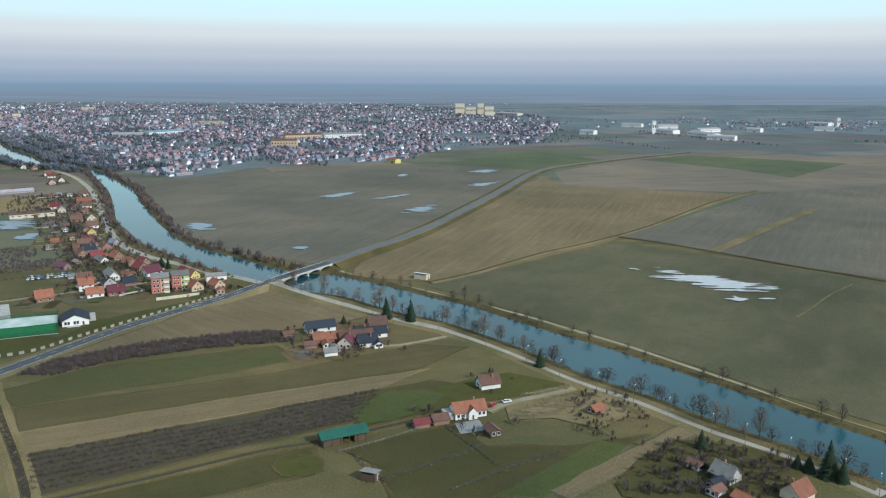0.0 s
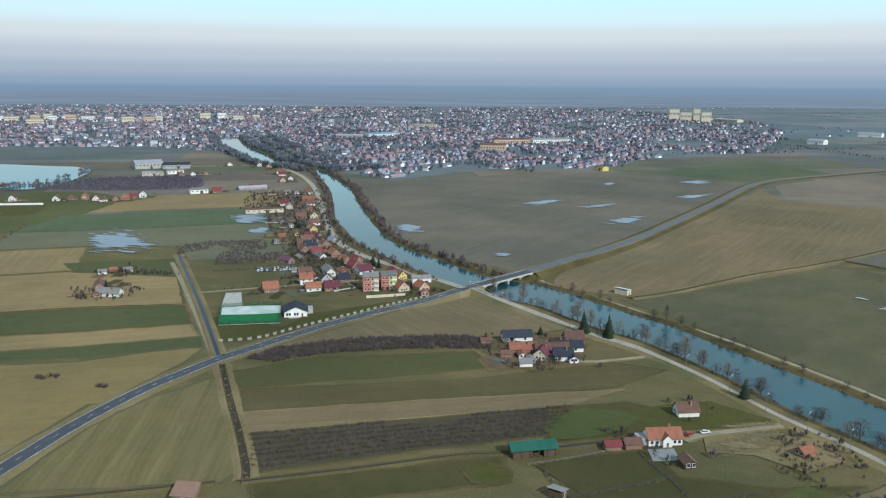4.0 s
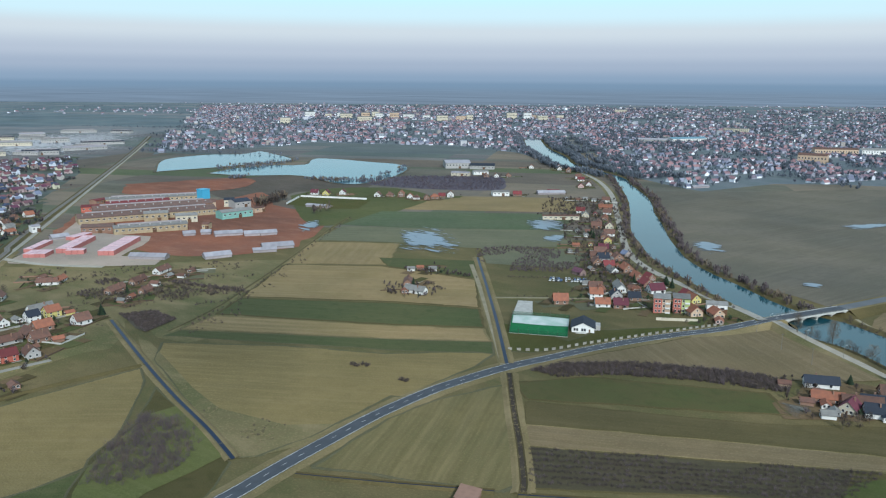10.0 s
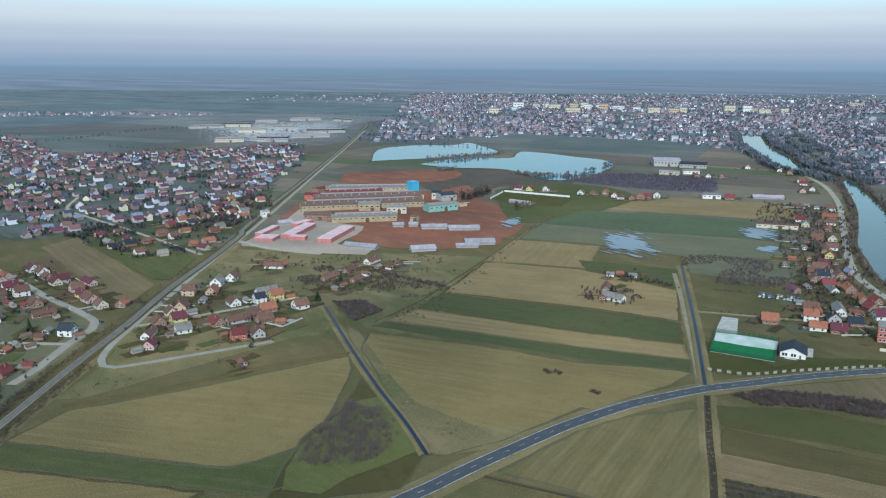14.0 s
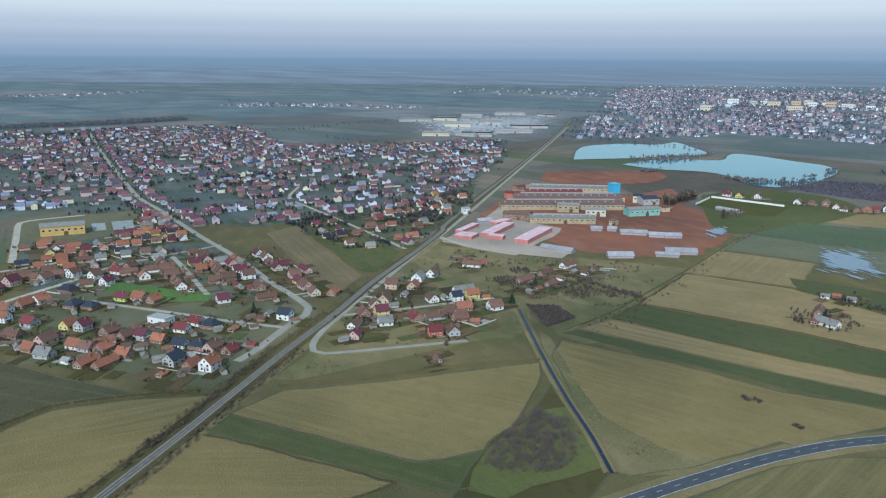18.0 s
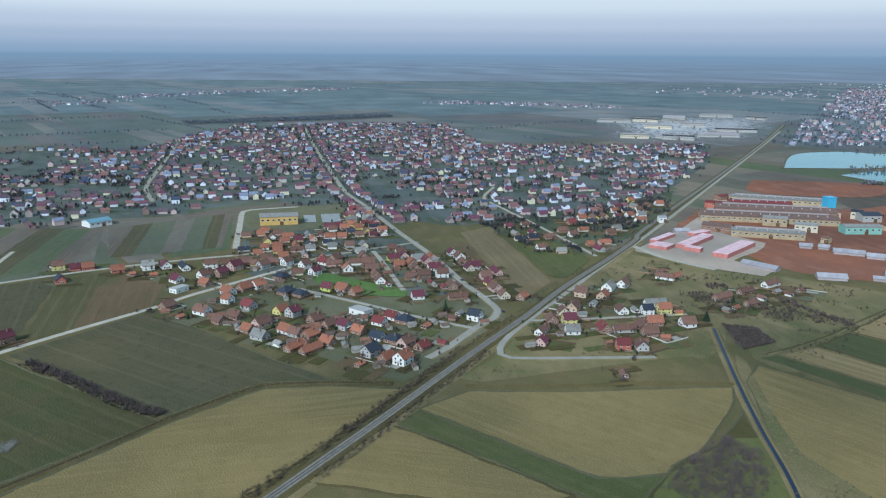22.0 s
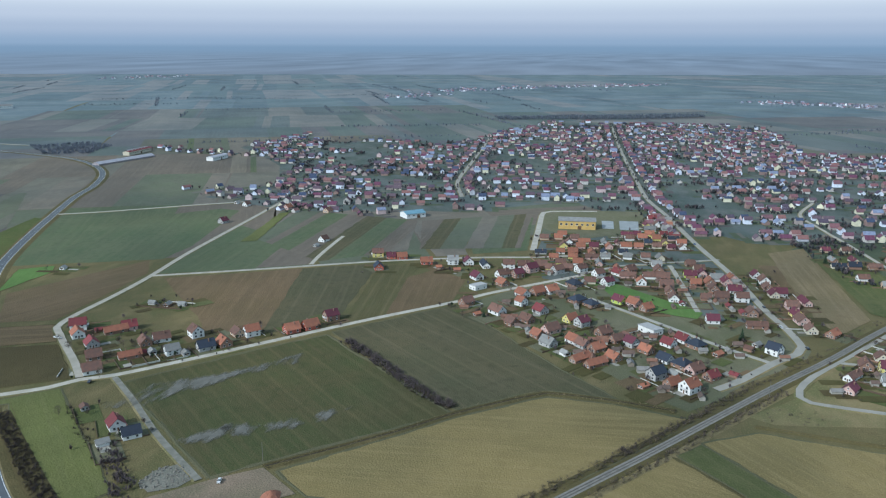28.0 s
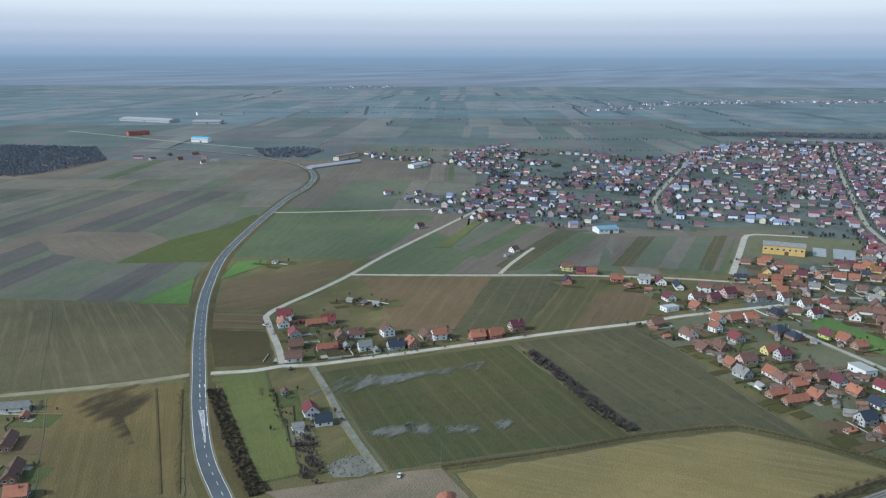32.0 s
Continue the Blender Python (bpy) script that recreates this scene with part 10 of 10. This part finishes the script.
# hatched island, arrows and stop line on the highway
isl = new("road_markings")
tagged(isl, "white hatched island and arrows painted on the highway", "road marking", kind="structure")
hl = smooth(HATCH, 1.2)
ht, hn = sides(hl)
for k in range(len(hl) - 1):
    w_ = 1.2 * (1 - k / len(hl)) + 0.15
    s = Shape()
    s.face([(*(hl[k] - hn[k] * w_), 0.53), (*(hl[k] - hn[k] * (w_ - 0.18)), 0.53), (*(hl[k + 1] - hn[k + 1] * (w_ - 0.18)), 0.53), (*(hl[k + 1] - hn[k + 1] * w_), 0.53)][::-1])
    s.face([(*(hl[k] + hn[k] * w_), 0.53), (*(hl[k] + hn[k] * (w_ - 0.18)), 0.53), (*(hl[k + 1] + hn[k + 1] * (w_ - 0.18)), 0.53), (*(hl[k + 1] + hn[k + 1] * w_), 0.53)])
    s.face([(*(hl[k] - hn[k] * w_), 0.534), (*(hl[k] - hn[k] * w_ + ht[k] * 0.4), 0.534), (*(hl[k] + hn[k] * w_ + ht[k] * 1.0), 0.534), (*(hl[k] + hn[k] * w_ + ht[k] * 0.6), 0.534)][::-1])
    part("stripe", s, "line_white", isl)
for x, y in ARROWS:
    i_ = np.argmin(np.hypot(*(hl - (x, y)).T))
    t = ht[i_]
    n_ = hn[i_]
    o = np.array([x, y])
    s = Shape()
    s.face([(*(o - t * 2 - n_ * 0.12), 0.53), (*(o + t * 0.8 - n_ * 0.12), 0.53), (*(o + t * 0.8 + n_ * 0.12), 0.53), (*(o - t * 2 + n_ * 0.12), 0.53)])
    s.face([(*(o + t * 0.8 - n_ * 0.45), 0.53), (*(o + t * 2.2), 0.53), (*(o + t * 0.8 + n_ * 0.45), 0.53)])
    part("arrow", s, "line_white", isl)

# ---- meadow across the river: ditches, edges, wheel tracks ----
ribbon("meadow_ditch", MEADOW_DITCH, [(-4.5, 0.3), (-1.2, 0.62), (0.0, 0.45), (1.2, 0.62), (4.5, 0.3)], ["bank", "brown", "brown", "bank"], "overgrown ditch across the meadow", "ditch", step=10)
ribbon("meadow_edge", MEADOW_EDGE, [(-2.2, 0.32), (0.0, 0.6), (2.2, 0.32)], ["brown", "bank_dark"], "rough grassy edge between two meadows", "field edge", step=10)
ribbon("meadow_strip", MEADOW_PALE, [(-4.5, 0.5), (4.5, 0.5)], "bank", "pale worn strip in the meadow", "track", step=10)
for q in (MEADOW_TRACK, MEADOW_TRACK_B, MEADOW_TRACK_C):
    ribbon("wheel_track", q, [(-0.6, 0.48), (0.6, 0.48)], "bank", "pale wheel track in the meadow", "track", step=10)
thicket("meadow_weeds", on_line(MEADOW_DITCH, 2.2, 3, 161, 0.0, 0.4) + on_line(MEADOW_EDGE, 2.4, 2, 162, 0.0, 0.4), "dry weeds along the meadow ditch", 163, (0.5, 1.4), 10, ("reed", "twig"), category="reeds")
sheet("rough_ground", CANAL_ROUGH, "scrubland", 0.2, "rough dry grass between canal and field", "rough ground", False, 2)
thicket("scrub", clumped(in_area(CANAL_ROUGH, 500, 164)), "scattered dry weeds beside the canal", 165, (0.4, 1.2), 12, ("reed", "twig"), category="bushes")
lane("far_road", FAR_ROAD, 7.0, "oldasphalt", "pale road across the far plain", 0.4)
houses([(x, y, 30 + 40 * k_ % 90, c) for k_, ((x, y), c) in enumerate(zip(SETTLEMENT, ("rw3", "rk3", "mk3", "bw1", "rw3", "gw3", "bk3", "ow1")))])

# ---- farm: green plot, riding ring, pale fence and paddock rails ----
sheet("grass_plot", FARM_GREEN, "farm_grass", 0.34, "fresh green grass beside the barn", "grass", True, 1.5)
sheet("riding_ring", RIDING_RING, "lawn", 0.3, "round green riding ring with a worn edge", "riding ring", True, 0.5)
ribbon("ring_edge", RIDING_RING + RIDING_RING[:1], [(-0.5, 0.33), (0.5, 0.33)], "bank_dark", "worn pale edge of the riding ring", "track", step=3)


def rail_fence(pts, label, mat, high, bar):
    """Posts with two bars between them."""
    root = new("rail_fence")
    tagged(root, label, "fence", "paddock fences")
    line = smooth(pts, 2.6)
    root.matrix_basis = pose(line[0][0], line[0][1], 0.25)
    for a, b in zip(line, line[1:]):
        d = b - a
        at_ = pose(a[0] - line[0][0], a[1] - line[0][1], 0, 0, 0, math.degrees(math.atan2(d[1], d[0])))
        p = Shape()
        p.box(-0.09, 0.09, -0.09, 0.09, -0.2, high)
        part("post", p, mat, root, "", at_)
        p = Shape()
        for z in (high * 0.45, high * 0.88):
            p.box(0, float(np.linalg.norm(d)), -0.04, 0.04, z - bar, z + bar)
        part("bar", p, mat, root, "", at_)


rail_fence(PALE_FENCE, "pale weathered wooden fence beside the paddock", "wood_grey", 0.8, 0.06)
for q in PADDOCK_RAILS:
    rail_fence(q, "dark weathered paddock fence with two bars", "wood_dark", 0.9, 0.035)
    thicket("fence_weeds", on_line(q, 1.2, 1, 166), "rough grass and weeds under the fence", 167, (0.3, 0.8), 8, ("brush_weed", "reed"), category="weeds")

# ---- rubble and sand heap ----
rub = Shape()
rr = random.Random(96)
for x, y in in_area(RUBBLE, 130, 97):
    a = rr.uniform(0.2, 0.75)
    c = Vector((x, y, 0.3))
    t = rr.uniform(0, 6)
    top = [c + Vector((math.cos(t + k * 1.57) * a * 0.6, math.sin(t + k * 1.57) * a * 0.6, a * rr.uniform(0.4, 0.8))) for k in range(4)]
    bot = [c + Vector((math.cos(t + k * 1.57) * a, math.sin(t + k * 1.57) * a, -0.2)) for k in range(4)]
    rub.face(top, 0)
    for k in range(4):
        j = (k + 1) % 4
        rub.face([bot[k], bot[j], top[j], top[k]], 0)
tagged(new("rubble", rub.mesh("rubble", "wood_grey")), "heap of pale building rubble", "rubble", kind="stuff")
hp = Shape()
ring0 = [(math.cos(k * 0.42) * (5 + rr.uniform(-0.7, 0.7)), math.sin(k * 0.42) * (4 + rr.uniform(-0.7, 0.7)), 0) for k in range(15)]
ring1 = [(x * 0.5 + rr.uniform(-0.3, 0.3), y * 0.5, 1.7 + rr.uniform(-0.2, 0.2)) for x, y, _ in ring0]
for k in range(15):
    j = (k + 1) % 15
    hp.face([ring0[k], ring0[j], ring1[j], ring1[k]])
    hp.face([ring1[k], ring1[j], (0.2, 0, 2.6)])
heap = new("sand_heap", hp.mesh("sand_heap", "roof_orange"))
heap.matrix_basis = pose(HEAP[0][0], HEAP[0][1], 0.2)
tagged(heap, "heap of orange brick rubble in the yard", "heap")

houses([(x, y, 70, c) for (x, y), c in zip(LONE_HOUSES, ("bw1", "gg5", "bh1", "mg1", "bw1", "op1", "gw5", "bk1"))])
# ---- poles, cars ----
for x, y in POLES + POLE_MAIN:
    pl = new("power_pole")
    pl.matrix_basis = pose(x, y, 0.1, 0, 0, 30)
    tagged(pl, "concrete power pole with a crossarm", "pole", "power poles")
    s = Shape()
    s.tube((0, 0, 0), (0, 0, 9), 0.14, 0.09)
    part("pole", s, "wood_grey", pl)
    s = Shape()
    s.box(-0.9, 0.9, -0.06, 0.06, 8.4, 8.55)
    part("crossarm", s, "steel", pl)
for k_, c_ in (("car_white", (0.6, 0.6, 0.6)), ("car_red", (0.35, 0.02, 0.02)), ("car_dark", (0.03, 0.035, 0.05)), ("car_blue", (0.04, 0.10, 0.24))):
    plain(k_, c_, None, 0.3, spec=0.5)
plain("tyre", (0.02, 0.02, 0.02))


def car(x, y, turn, paint, label, long=1.0):
    root = new("car")
    root.matrix_basis = pose(x, y, 0.42, 0, 0, turn) @ Matrix.Diagonal((0.86, 0.86, 0.86, 1))
    tagged(root, label, "car", "parked cars")
    s = Shape()
    s.box(-2.1 * long, 2.1 * long, -0.85, 0.85, 0.3, 0.95)
    a, b = [(-1.7, -0.8, 0.95), (0.9, -0.8, 0.95), (0.9, 0.8, 0.95), (-1.7, 0.8, 0.95)], [(-1.3, -0.65, 1.45), (0.3, -0.65, 1.45), (0.3, 0.65, 1.45), (-1.3, 0.65, 1.45)]
    s.face(b)
    part("body", s, paint, root)
    g = Shape()
    for k in range(4):
        j = (k + 1) % 4
        g.face([a[k], a[j], b[j], b[k]])
    part("windows", g, "glass_dark", root)
    for wx in (-1.35, 1.35):
        for wy in (-0.8, 0.8):
            t = Shape()
            t.tube((wx * long, wy - 0.1, 0.32), (wx * long, wy + 0.1, 0.32), 0.32, 0.32, 10)
            part("wheel", t, "tyre", root)
    return root


car(*CARS[0], 15, "car_white", "white car parked by the fence")
car(*CARS[1], 20, "car_dark", "dark car parked beside the gravel road")
car(*CARS_FARM[0], 25, "car_white", "white car parked on the farm lane")
car(*CARS_FARM[1], 60, "car_red", "red car parked by the farmhouse")
car(*TRUCK[0], 80, "car_white", "white van parked at the road bend", 1.6)
for i in range(28):
    f, k_ = (i // 2) / 13, i % 2
    x, y = -256.5 + 22 * f - 2.5 * k_, 476.5 + 10.5 * f + 5.5 * k_
    if plant_r.random() < 0.88:
        car(x + plant_r.uniform(-0.5, 0.5), y + plant_r.uniform(-0.5, 0.5), 115 + plant_r.uniform(-8, 8), plant_r.choice(("car_white", "car_white", "car_white", "car_dark", "car_blue")), "old car parked in a row on the grass")
for x, y in MAIN_STREET[4:9]:
    car(x + plant_r.uniform(-4, 4), y + plant_r.uniform(-4, 4), math.degrees(vdir), plant_r.choice(("car_white", "car_dark", "car_blue")), "car parked along the village street")
